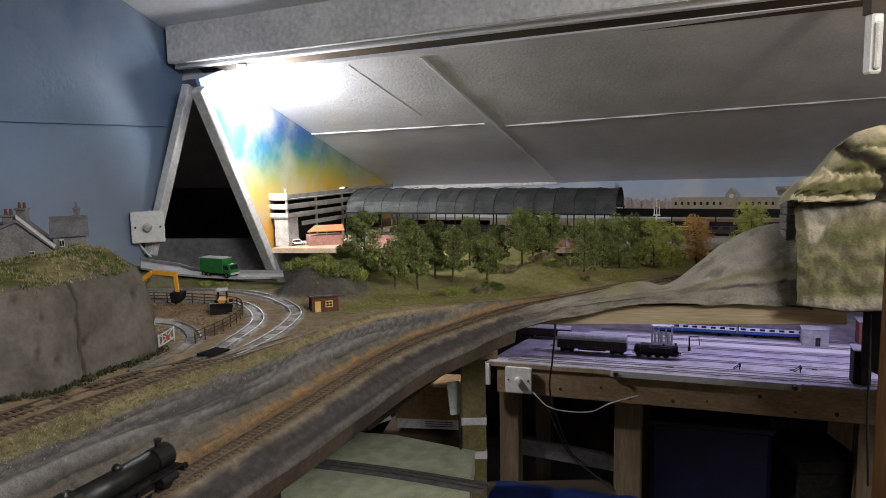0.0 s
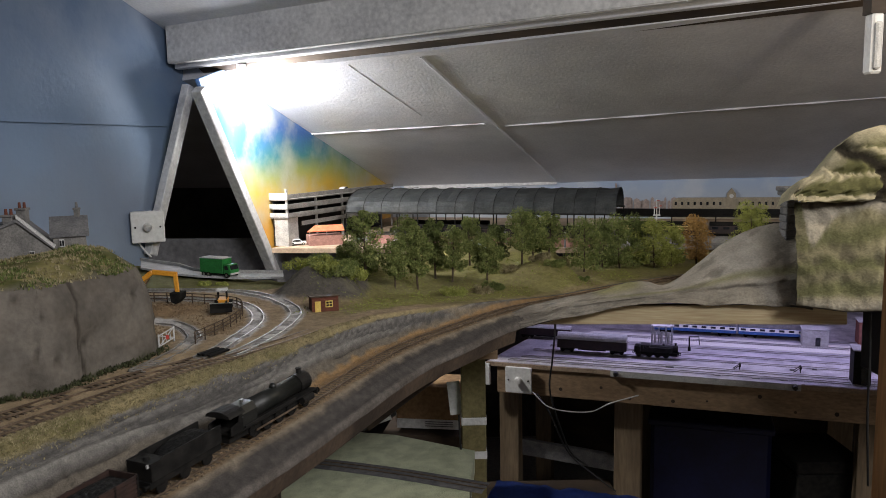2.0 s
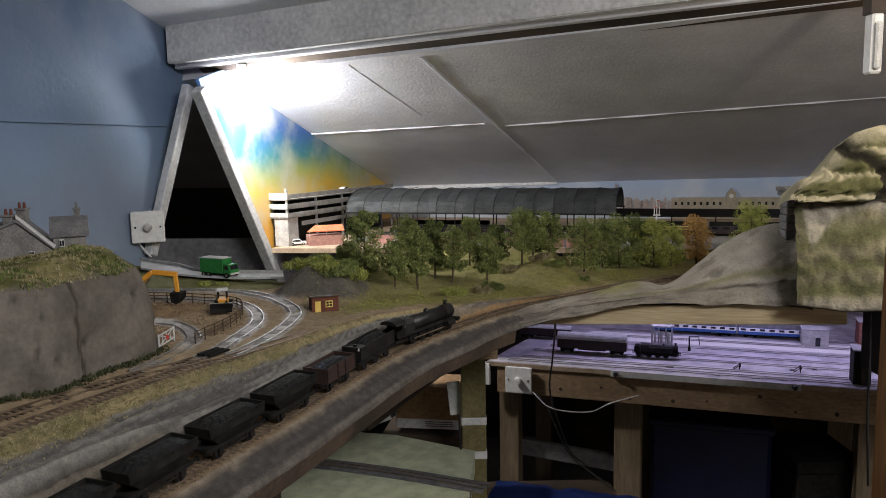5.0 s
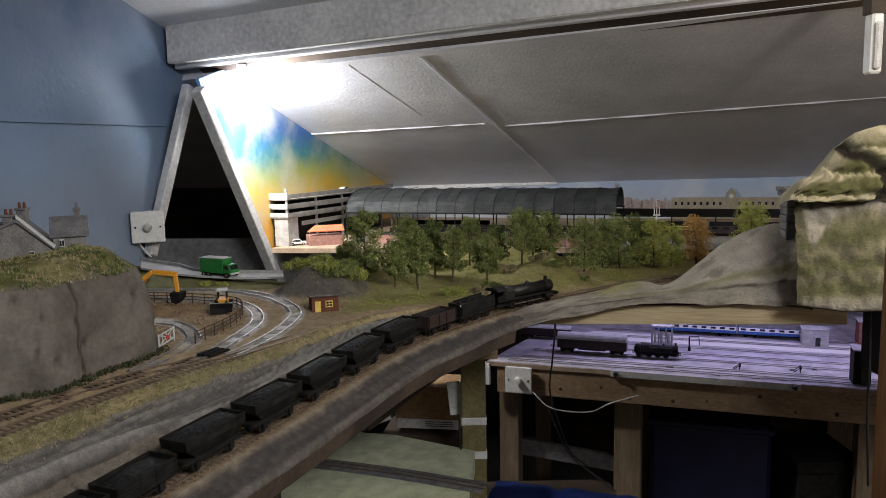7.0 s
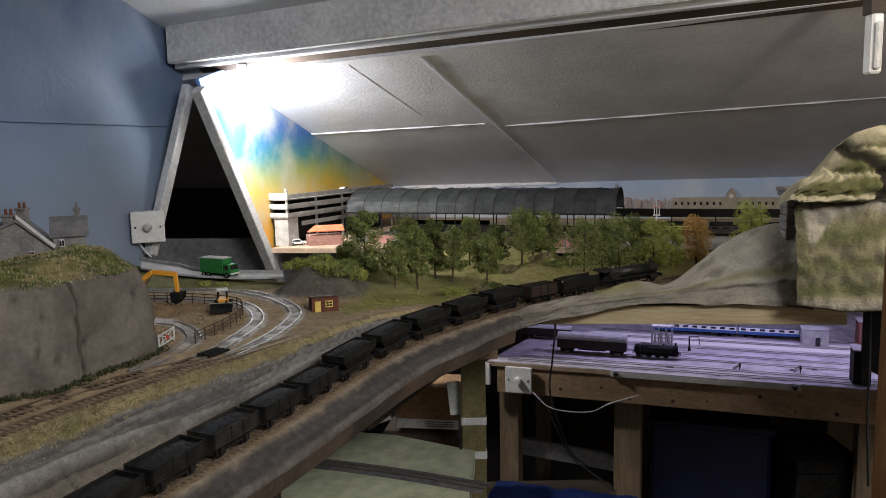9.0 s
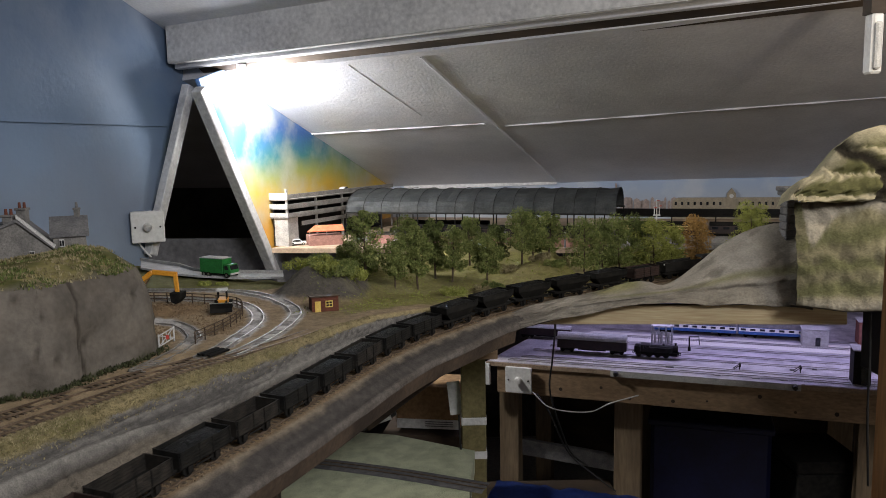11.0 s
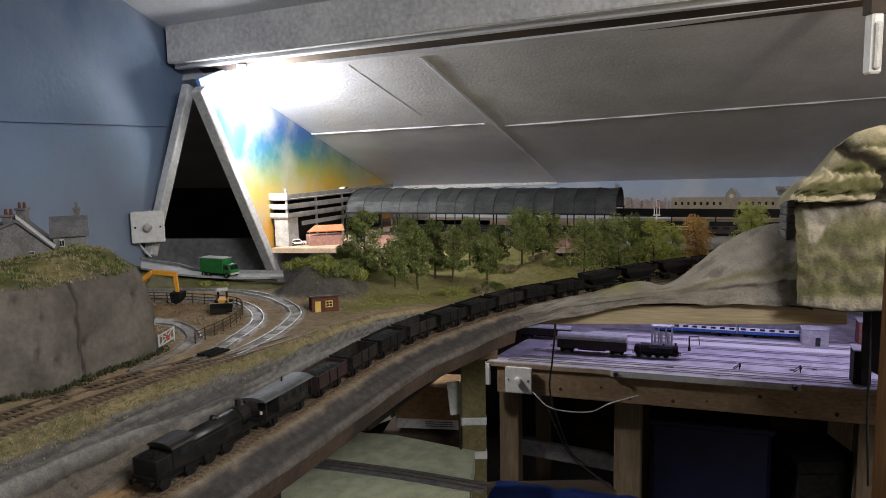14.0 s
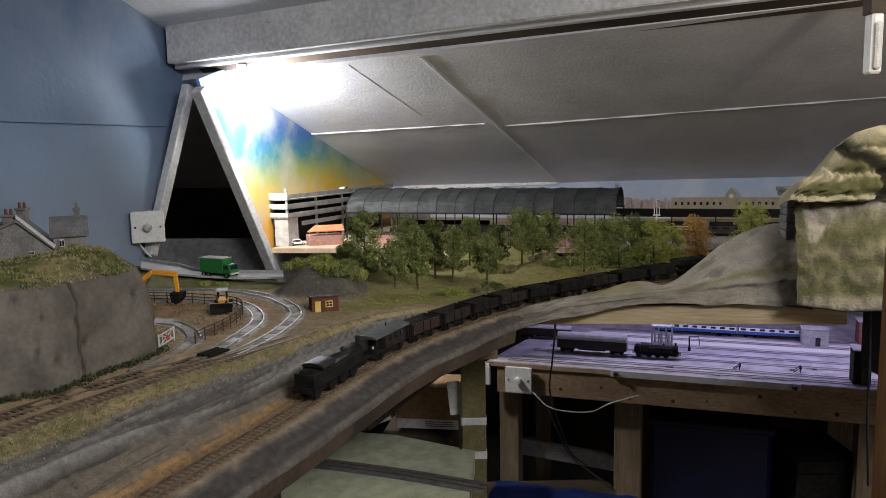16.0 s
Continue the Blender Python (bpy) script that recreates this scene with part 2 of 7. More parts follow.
INNER = Path([(-0.372, 0.822, 1.1705), (-0.345, 0.925, 1.170), (-0.340, 1.004, 1.170), (-0.353, 1.043, 1.170), (-0.380, 1.086, 1.170), (-0.425, 1.115, 1.170), (-0.60, 1.14, 1.170)])


CRACK = MAIN.near(-0.272, 0.755)[1]


def shelf(s):
    """Height of the upper shelf beside the low line."""
    r = s - S0
    return lerp(1.1694, MAIN.at(s).z - 0.001, smoothstep(0.50, 1.02, r))


STRAW, MOSS, DIRT, BALLAST, TURF, ASH = (0.25, 0.205, 0.11), (0.135, 0.123, 0.052), (0.17, 0.13, 0.09), (0.20, 0.135, 0.075), (0.195, 0.19, 0.06), (0.17, 0.145, 0.115)


def land(x, y):
    """Height and soil colour of the layout at a place; the colour holds the shadow below the bank's lip."""
    d, s = MAIN.near(x, y)
    zt = MAIN.at(s).z - 0.0035
    zs = max(shelf(s) - 0.0024, zt)
    du, su = UPPER.near(x, y)
    n1, n2 = fbm(x * 9, y * 9, 0.3), fbm(x * 34, y * 34, 3.1)
    col = ASH
    if d < 0.024:
        z = zt
        col = mixc(BALLAST, DIRT, 0.55 + 0.5 * n2)
        col = mixc(col, (0.24, 0.152, 0.075), 0.75 * smoothstep(0.009, 0.016, d + 0.004 * n2))
        if d < -0.013:
            t = smoothstep(-0.015, -0.048, d)
            z = zt - 0.015 * t + 0.0014 * fbm(s * 9, d * 90, 2.0) * smoothstep(-0.014, -0.022, d)
            verge = mixc((0.16, 0.13, 0.098), (0.22, 0.185, 0.14), 0.5 + 0.6 * n2)
            streak = fbm(s * 2.5, d * 150, 12.0) + 0.4 * fbm(s * 40, d * 200, 3.0)
            col = mixc(col, verge, smoothstep(-0.013, -0.017, d))
            col = mixc(col, mixc((0.043, 0.039, 0.037), (0.066, 0.060, 0.056), smoothstep(-0.6, 0.7, streak)), smoothstep(-0.020, -0.028, d + 0.004 * n2))
    else:
        rise = zs - zt
        width = max(d - min(du, 0.0), 0.05)
        low = 0.026 + 0.002 * fbm(s * 11, 0.0, 1.0)
        f = min(max((d - low) / (width - low - 0.012), 0.0), 1.0)
        edge = 0.43 + 0.10 * smoothstep(0.25, 0.0, s - S0) + 0.05 * fbm(s * 5, 2.0, 1.0)
        streak = fbm(s * 4.5, f * 9.0, 2.0)
        hair = fbm(s * 22, f * 42, 9.0, 5)
        rough = smoothstep(1.1, 0.7, s - S0)
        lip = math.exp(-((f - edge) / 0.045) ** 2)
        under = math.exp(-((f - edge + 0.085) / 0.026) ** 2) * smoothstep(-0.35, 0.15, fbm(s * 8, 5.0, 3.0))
        z = zt + rise * (f + 0.10 * math.sin(f * 6.283) * -0.5)
        z += rough * (0.0040 * lip - 0.0040 * under + 0.0030 * streak * smoothstep(0.0, 0.1, f) * smoothstep(1.0, 0.8, f) + 0.0014 * hair)
        face = mixc((0.115, 0.100, 0.082), (0.150, 0.130, 0.104), 0.5 + 0.6 * n1)
        face = mixc(face, (0.17, 0.125, 0.075), 0.45 * smoothstep(0.1, 0.5, n1))
        slate_band = mixc((0.075, 0.071, 0.068), (0.150, 0.142, 0.133), smoothstep(-0.45, 0.55, streak + 0.9 * hair))
        col = mixc(face, slate_band, smoothstep(edge - 0.14, edge - 0.03, f + 0.07 * streak))
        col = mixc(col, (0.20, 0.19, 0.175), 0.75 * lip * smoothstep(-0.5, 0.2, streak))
        # dark line below the lip: its shadow is put into the colour
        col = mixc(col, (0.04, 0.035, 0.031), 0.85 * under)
        for place, wide in ((CRACK, 0.0016), (CRACK - 0.115, 0.0011)):
            split = smoothstep(wide, wide * 0.3, abs(s - place + 0.004 * (f - 0.2) + 0.0016 * hair)) * smoothstep(edge, edge - 0.06, f)
            z -= 0.0015 * split
            col = mixc(col, (0.05, 0.043, 0.036), 0.85 * split)
        col = mixc((0.24, 0.152, 0.075), col, smoothstep(0.0, 0.17, f + 0.14 * n2 + 0.07 * n1))
        tg = smoothstep(0.71, 0.80, f + 0.10 * n1 + 0.07 * n2)
        col = mixc(col, mixc(STRAW, MOSS, smoothstep(-0.35, 0.6, n1 + 0.3 * n2)), tg * 0.95)
        if du > -0.015:
            z = lerp(z, zs, smoothstep(-0.015, 0.0, du))
            col = mixc(col, mixc((0.20, 0.15, 0.095), (0.29, 0.225, 0.145), 0.5 + 0.6 * n2), smoothstep(-0.016, -0.009, du) * smoothstep(0.80, 0.62, s - S0))
    if du > 0.012:
        # turf hill behind the upper line, and the flat yard to the left of it
        hill = smoothstep(-0.20, -0.10, x + 0.12 * (y - 1.2)) * (1 - smoothstep(0.262, 0.300, x + 0.01 * n1))
        up = smoothstep(0.05, 0.45, du) * (0.034 + 0.012 * fbm(x * 5, y * 5, 8.0)) - 0.012 * smoothstep(0.05, -0.02, x) * smoothstep(0.04, 0.2, du)
        ridge = math.exp(-((x - 0.215) / 0.080) ** 2 - ((y - 1.60) / 0.075) ** 2) * 0.042
        z += hill * (up * smoothstep(-0.02, 0.06, du) + ridge)
        z += hill * 0.003 * n2
        col = mixc(col, mixc(TURF, mixc(MOSS, STRAW, 0.35), 0.5 + 0.5 * n1), smoothstep(0.012, 0.035, du) * max(hill, smoothstep(0.25, 0.4, x)))
        yard = 1 - smoothstep(-0.245, -0.205, x)
        z += yard * 0.003 * n2 * smoothstep(0.012, 0.03, du)
        heap = math.exp(-((x + 0.43) / 0.07) ** 2 - ((y - 1.17) / 0.05) ** 2)
        z += 0.012 * heap + 0.006 * heap * n2
        col = mixc(col, mixc((0.25, 0.185, 0.115), (0.33, 0.255, 0.165), 0.5 + 0.5 * n2), yard * 0.85 * (1 - smoothstep(0.35, 0.7, heap + 0.3 * n2)))
        col = mixc(col, (0.21, 0.14, 0.08), yard * smoothstep(0.35, 0.7, heap + 0.3 * n2) * 0.85)
        if x < -0.12:
            near = min(abs(p.near(x, y)[0]) for p in (BACK, OUTER, INNER))
            col = mixc(col, mixc((0.36, 0.35, 0.34), (0.50, 0.485, 0.47), 0.5 + 0.6 * n2), smoothstep(0.016, 0.010, near) * smoothstep(0.94, 1.0, y))
        if y > 1.40 and x < -0.15:
            col = mixc(col, (0.10, 0.11, 0.035), 0.8)
        # the dark mound beside the hut
        mound = math.exp(-(((x + 0.220) / 0.066) ** 4) - ((y - 1.385) / 0.095) ** 4)
        z += 0.048 * mound + 0.006 * n2 * mound
        col = mixc(col, mixc((0.095, 0.086, 0.076), (0.13, 0.12, 0.09), smoothstep(0.0, 0.5, n1)), smoothstep(0.04, 0.22, mound + 0.05 * n2))
    # behind the crest the land falls away into the gap before the station
    fall = smoothstep(1.95, 2.02, y + 0.02 * n1)
    rim = float(np.interp(x, (-0.70, -0.58, -0.52, -0.42, -0.33, -0.29), (1.76, 1.66, 1.60, 1.558, 1.54, 1.60)))
    z -= 0.10 * max(smoothstep(rim, rim + 0.03, y) * (1 - smoothstep(-0.31, -0.27, x)), fall)
    return z, col


def sheet(name, rows, material, label="", category="", kind="structure", parent=None, close=None):
    """A surface from rows of (point, colour); colours go to the soil attribute."""
    me = bpy.data.meshes.new(name)
    nr, nc = len(rows), len(rows[0])
    pts = [p for row in rows for p, _ in row]
    cols = [c for row in rows for _, c in row]
    faces = [(i * nc + j, i * nc + j + 1, (i + 1) * nc + j + 1, (i + 1) * nc + j) for i in range(nr - 1) for j in range(nc - 1)]
    me.from_pydata([tuple(p) for p in pts], [], faces)
    layer = me.color_attributes.new("soil", "FLOAT_COLOR", "POINT")
    layer.data.foreach_set("color", [v for c in cols for v in (*c, 1.0)])
    me.materials.append(material)
    for p in me.polygons:
        p.use_smooth = True
    ob = new(name, me)
    ob.parent = parent
    return tagged(ob, label, category, "", kind)


def layout_ground():
    rows = []
    ds = [-0.052, -0.052, -0.0505, -0.046, -0.041, -0.036, -0.031, -0.026, -0.020, -0.014, -0.007, 0, 0.007, 0.014, 0.021]
    d = 0.026
    while d < 0.16:
        ds.append(d)
        d += 0.0016 if d < 0.10 else 0.004
    while d < 0.95:
        ds.append(d)
        d += 0.009
    steps = [0.02]
    while steps[-1] < MAIN.length - 0.022:
        steps.append(steps[-1] + (0.0042 if -0.08 < steps[-1] - S0 < 0.75 else 0.011))
    for s in steps:
        p, l = MAIN.at(s), MAIN.left(s)
        row = []
        slim = lerp(1.0, 0.75, smoothstep(0.60, 0.80, s - S0))
        for k, d in enumerate(ds):
            d = d * slim if d < -0.015 else d
            q = p + l * d
            q.x, q.y = max(q.x, -1.08), min(q.y, 2.03)
            if k < 3:
                wob = 0.0012 * fbm(s * 12, k, 0, 2)
                z = p.z - (0.029, 0.025, 0.0205)[k] + wob
                col = mixc((0.065, 0.056, 0.05), (0.115, 0.103, 0.094), 0.5 + 0.6 * fbm(s * 14, k * 0.7, 5, 3))
                q = p + l * (d + wob)
            else:
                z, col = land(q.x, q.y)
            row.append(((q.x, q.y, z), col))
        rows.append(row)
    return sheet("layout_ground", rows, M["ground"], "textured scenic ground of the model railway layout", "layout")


layout_ground()


def line_board():
    """The dark timber under the front edge of the low line."""
    bm = bmesh.new()
    n = 60
    prev = None
    for i in range(n + 1):
        s = 0.05 + (S0 + 0.80 - 0.05) * i / n
        p, l = MAIN.at(s), MAIN.left(s)
        slim = lerp(1.0, 0.75, smoothstep(0.60, 0.80, s - S0))
        ring = [bm.verts.new((p + l * d) + Vector((0, 0, dz))) for d, dz in ((-0.050 * slim, -0.026), (-0.045 * slim, -0.052), (-0.030, -0.052), (0.12, -0.045), (0.12, -0.022))]
        if prev:
            for a in range(5):
                b = (a + 1) % 5
                bm.faces.new((prev[a], prev[b], ring[b], ring[a]))
        else:
            bm.faces.new(ring)
        prev = ring
    bm.faces.new(list(reversed(prev)))
    return tagged(part("layout_baseboard", bm, M["dark_wood"]), "dark wooden baseboard edge under the climbing railway line", "baseboard", "", "structure")


line_board()


def make_track(name, path, s0, s1, rail_mat, label, singles=False, ties="sleeper"):
    root = thing(name, label, "railway track", kind="structure")
    for side in (-1, 1):
        bm = bmesh.new()
        prev = None
        n = max(int((s1 - s0) / 0.012), 4)
        for i in range(n + 1):
            s = lerp(s0, s1, i / n)
            p, l = path.at(s), path.left(s)
            c = p + l * (0.00825 * side)
            ring = [bm.verts.new(c + l * dx + Vector((0, 0, dz))) for dx, dz in ((-0.0007, -0.002), (-0.0007, 0.0), (0.0007, 0.0), (0.0007, -0.002))]
            if prev:
                for a in range(4):
                    b = (a + 1) % 4
                    bm.faces.new((prev[a], prev[b], ring[b], ring[a]))
            prev = ring
        part("rail", bm, rail_mat, root)
    count = int((s1 - s0) / 0.0078)
    one = None
    joined = bmesh.new() if not singles else None
    for i in range(count):
        s = s0 + (i + 0.5) * 0.0078
        p, w = path.at(s), path.way(s)
        m = Matrix.Translation(p + Vector((0, 0, -0.0041))) @ Matrix.Rotation(math.atan2(w.y, w.x), 4, "Z")
        if singles:
            if one is None:
                bm = bmesh.new()
                box(bm, (0, 0, 0), (0.0034, 0.0235, 0.002))
                one = part("sleeper", bm, M["sleeper"], root)
                one.matrix_basis = m
            else:
                ob = new("sleeper", one.data)
                ob.parent, ob.matrix_basis = root, m
        else:
            box(joined, (0, 0, 0.0007), (0.0030, 0.0235, 0.0016), m)
    if joined is not None:
        tagged(part("sleepers", joined, M[ties], root), kind="stuff")
    return root


make_track("railway_track", MAIN, 0.0, S0 - 0.27, M["rail"], "rusty model track running in beside the camera")
make_track("railway_track", MAIN, S0 - 0.27, S0 + 1.75, M["rail"], "rusty model track in brown ballast on the climbing line", True)
make_track("railway_track", UPPER, 0.15, UPPER.near(-0.09, 1.18)[1], M["rail"], "dull brown model track on the upper shelf")
BRIGHT = BACK.near(-0.304, 0.912)[1]
make_track("railway_track", BACK, 0.15, BRIGHT, M["rail"], "dull brown model track beside the cliff foot")
make_track("railway_track", BACK, BRIGHT, BACK.length, M["bright_rail"], "model track curving away with bright rails", ties="dusty_tie")
make_track("railway_track", OUTER, 0.03, OUTER.length, M["bright_rail"], "outer curved model track with bright rails", ties="dusty_tie")
make_track("railway_track", INNER, 0.04, INNER.length, M["bright_rail"], "tight inner curve of model track with bright rails", ties="dusty_tie")


# ---- the loft round the layout ----
def slab(name, outline, along, material, label, category, kind="structure", bevel=0.0):
    bm = bmesh.new()
    prism(bm, outline, along)
    if bevel:
        bmesh.ops.bevel(bm, geom=bm.edges[:], offset=bevel, segments=2, affect="EDGES")
    return tagged(part(name, bm, material), label, category, "", kind)


CN = Vector((0.06748, 0.29697, 0.95250))
CP = Vector((-0.1435, 3.15, 1.2730))


def ceil_z(x, y):
    return CP.z - (CN.x * (x - CP.x) + CN.y * (y - CP.y)) / CN.z


def ceil_pt(x, y, drop=0.0):
    return Vector((x, y, ceil_z(x, y) - drop))


slab("ceiling", [ceil_pt(-1.5, 3.50), ceil_pt(2.1, 2.70), ceil_pt(2.1, 1.09), ceil_pt(-1.5, 2.475)], CN * 0.03, M["ceiling"], "grey painted sloping loft ceiling of insulation boards", "ceiling")
slab("ceiling_upper", [ceil_pt(-1.5, 2.50, -0.11), ceil_pt(2.1, 1.11, -0.11), ceil_pt(2.1, 0.2, -0.11), ceil_pt(-1.5, 0.2, -0.11)], CN * 0.03, M["ceiling"], "grey painted upper slope of the loft ceiling", "ceiling")
slab("ceiling_top", [(-1.5, 0.3, 2.34), (2.1, 0.3, 2.34), (2.1, -1.3, 2.34), (-1.5, -1.3, 2.34)], (0, 0, 0.03), M["wall"], "plain flat loft ceiling", "ceiling")
slab("floor", [(-1.5, -1.3, 0), (2.1, -1.3, 0), (2.1, 3.6, 0), (-1.5, 3.6, 0)], (0, 0, -0.05), M["floor"], "unseen loft floor, coloured pale beige to bounce light under the table", "floor")
slab("wall_south", [(-1.5, -1.3, 0), (2.1, -1.3, 0), (2.1, -1.3, 2.3), (-1.5, -1.3, 2.3)], (0, -0.1, 0), M["wall"], "plain painted wall", "wall")
slab("wall_east", [(2.1, -1.3, 0), (2.1, 3.6, 0), (2.1, 3.6, 2.3), (2.1, -1.3, 2.3)], (0.1, 0, 0), M["wall"], "plain painted wall", "wall")
slab("wall_north", [(-1.6, 3.6, 0), (2.2, 3.6, 0), (2.2, 3.6, 1.5), (-1.6, 3.6, 1.5)], (0, 0.1, 0), M["void"], "dark unlit end of the loft", "wall")
slab("wall_west", [(-1.5, -1.3, 0), (-1.5, 3.6, 0), (-1.5, 3.6, 2.3), (-1.5, -1.3, 2.3)], (-0.1, 0, 0), M["void"], "dark felt wall of the loft", "wall")

# painted sky wall beside the layout, its end cut to the slope of the leaning post
M["sky_blue"] = painted_sky("painted_blue_sky", [(0.0, (0.24, 0.30, 0.40)), (0.35, (0.17, 0.245, 0.37)), (0.62, (0.065, 0.115, 0.21)), (1.0, (0.025, 0.055, 0.125))], 1.15, 1.95, (0.19, 0.225, 0.29))
M["sky_sunset"] = painted_sky("painted_sunset_sky", [(0.0, (0.55, 0.27, 0.04)), (0.28, (0.58, 0.38, 0.045)), (0.42, (0.30, 0.33, 0.10)), (0.55, (0.045, 0.19, 0.20)), (0.74, (0.03, 0.10, 0.30)), (1.0, (0.10, 0.20, 0.42))], 1.16, 1.60, (0.42, 0.42, 0.34), 5)
M["sky_grey"] = painted_sky("painted_grey_blue_sky", [(0.0, (0.30, 0.33, 0.38)), (0.5, (0.26, 0.33, 0.46)), (1.0, (0.18, 0.28, 0.50))], 1.18, 1.36, (0.42, 0.44, 0.48), 5)
WL = Vector((-0.31, -0.95, 0)).normalized()
slab("wall_sky", [(-0.778, 1.991, 1.137), (-0.744, 2.095, 1.374), (-0.706, 2.211, 1.609), Vector((-0.706, 2.211, 1.609)) + Vector((0, 0, 0.6)), Vector((-0.706, 2.211, 1.609)) + WL * 3.0 + Vector((0, 0, 0.75)),
                  Vector((-0.778, 1.991, 1.137)) + WL * 3.0 + Vector((0, 0, -0.4)), Vector((-0.778, 1.991, 1.137)) + Vector((0, 0, -0.4))], (-0.02, 0.0065, 0), M["sky_blue"],
     "wall panel hand-painted as a cloudy blue sky", "wall")
slab("wall_sunset", [(-0.623, 2.016, 1.606), (-0.580, 2.141, 1.322), (-0.531, 2.285, 1.117), (-0.166, 3.359, 1.117), Vector((-0.186, 3.299, 1.279)) + Vector((0.02, 0.06, 0.05)), (-0.500, 2.376, 1.550), (-0.565, 2.185, 1.658)],
     (-0.012, 0.004, 0), M["sky_sunset"], "gable panel painted as a blue and orange sunset sky", "wall")
slab("wall_dwarf", [(-0.531, 2.285, 1.116), (-0.500, 2.376, 0.93), (-0.44, 2.55, 0.60), (-0.166, 3.359, 0.60), (-0.166, 3.359, 1.116)], (-0.012, 0.004, 0), M["void_board"], "dark grey board below the station baseboard", "wall")
slab("backdrop_sky", [Vector((-0.218, 3.214, 1.260)) + Vector((0, 0, -0.25)), Vector((1.559, 2.706, 1.250)) + Vector((0.2, -0.06, -0.25)), Vector((1.555, 2.707, 1.330)) + Vector((0.2, -0.06, 0.02)), Vector((-0.217, 3.214, 1.307)) + Vector((0, 0, 0.02))],
     (0.006, 0.02, 0), M["sky_grey"], "low backscene board painted as a hazy grey sky", "backscene")

# dark triangular opening with its timbers
def opening():
    bm = bmesh.new()
    beam_between(bm, (-0.672, 2.085, 1.595), (-0.767, 1.981, 1.154), 0.03, 0.024, (1, -0.3, 0), 0.002)
    tagged(part("post", bm, M["white_paint"]), "leaning white-painted timber post beside the dark opening", "post")
    bm = bmesh.new()
    beam_between(bm, (-0.615, 1.978, 1.578), (-0.513, 2.289, 1.049), 0.03, 0.030, (1, -0.3, 0), 0.002)
    tagged(part("post", bm, M["white_paint"]), "leaning rough white-painted rafter beside the dark opening", "post")
    slab("void_floor_board", [(-0.93, 2.34, 1.156), (-0.56, 2.36, 1.148), (-0.50, 2.36, 0.93), (-0.96, 2.30, 0.93)], (0, 0.02, 0), M["void_board"], "dark grey board standing inside the eaves opening", "board")


opening()


def purlin():
    """The boxed beam across the ceiling, with its dark bare underside."""
    root = thing("ceiling_beam", "white boxed roof beam with dark bare underside", "beam", kind="structure")
    a0, a1 = Vector((-0.712, 2.090, 1.656)), Vector((0.729, 1.530, 1.716))
    e = (a1 - a0).normalized()
    a0, a1 = a0 - e * 0.02, a1 + e * 0.8
    back = Vector((0.30, 0.95, 0)).normalized()
    bm = bmesh.new()
    prism(bm, [a0, a0 + back * 0.03 + Vector((0, 0, 0.0)), a0 + back * 0.03 + Vector((0, 0, 0.12)), a0 + Vector((0, 0, 0.12))], a1 - a0)
    bmesh.ops.bevel(bm, geom=bm.edges[:], offset=0.003, segments=2, affect="EDGES")
    part("boxing", bm, M["white_paint"], root, "white painted boxing board")
    bm = bmesh.new()
    prism(bm, [a0 + back * 0.031 + Vector((0, 0, 0.02)), a0 + back * 0.031 + Vector((0, 0, -0.011)), a0 + back * 0.052 + Vector((0, 0, -0.013)), a0 + back * 0.052 + Vector((0, 0, 0.02))], a1 - a0)
    bmesh.ops.bevel(bm, geom=bm.edges[:], offset=0.002, segments=1, affect="EDGES")
    part("lip_board", bm, M["ceiling"], root, "grey painted lip board below the boxing")
    bm = bmesh.new()
    prism(bm, [a0 + e * 0.06 + back * 0.053 + Vector((0, 0, -0.010)), a0 + e * 0.06 + back * 0.105 + Vector((0, 0, -0.036)), a0 + e * 0.06 + back * 0.105 + Vector((0, 0, 0.10)), a0 + e * 0.06 + back * 0.053 + Vector((0, 0, 0.12))], a1 - a0)
    part("underside", bm, M["dark_wood"], root, "dark bare timber underside")


purlin()


def ceiling_joint(a, b, w=0.006, h=0.003):
    bm = bmesh.new()
    n = 40
    prev = None
    a, b = Vector(a), Vector(b)
    x = (b - a).normalized()
    y = CN.cross(x)
    for i in range(n + 1):
        p = a.lerp(b, i / n)
        k = 1 + 0.8 * fbm(i * 0.35, a.x, a.y, 2)
        ring = [bm.verts.new(p + y * (w * k * u) - CN * (h * k * v)) for u, v in ((-1, -0.2), (-0.4, 1), (0.4, 1), (1, -0.2))]
        if prev:
            for q in range(3):
                bm.faces.new((prev[q], prev[q + 1], ring[q + 1], ring[q]))
        prev = ring
    return tagged(part("trim", bm, M["ceiling"], smooth=True), "ragged filled joint between ceiling boards", "trim", "ceiling joints", "structure")


ceiling_joint((-0.455, 2.587, 1.470), (0.137, 2.395, 1.489), 0.004)
ceiling_joint((0.203, 2.405, 1.481), (1.212, 2.025, 1.528), 0.004)
ceiling_joint((-0.045, 1.940, 1.643), (0.451, 3.002, 1.277), 0.0045, 0.004)
ceiling_joint((-0.237, 2.013, 1.634), (-0.059, 2.355, 1.515), 0.003, 0.0008)


# ---- station board and what stands on it ----
slab("station_baseboard", [(-0.511, 2.253, 1.130), (0.186, 2.147, 1.130), (1.60, 1.98, 1.13), (1.9, 2.9, 1.13), (-0.25, 3.2, 1.13)], (0, 0, -0.014), M["plywood"], "plywood baseboard carrying the model station", "baseboard")
slab("low_table_top", [(0.124, 2.254, 0.770), (1.116, 1.910, 0.770), (1.75, 1.70, 0.77), (2.05, 2.9, 0.77), (0.62, 3.1, 0.77)], (0, 0, -0.012), M["plywood"], "table top painted violet-grey under the lower yard", "table")


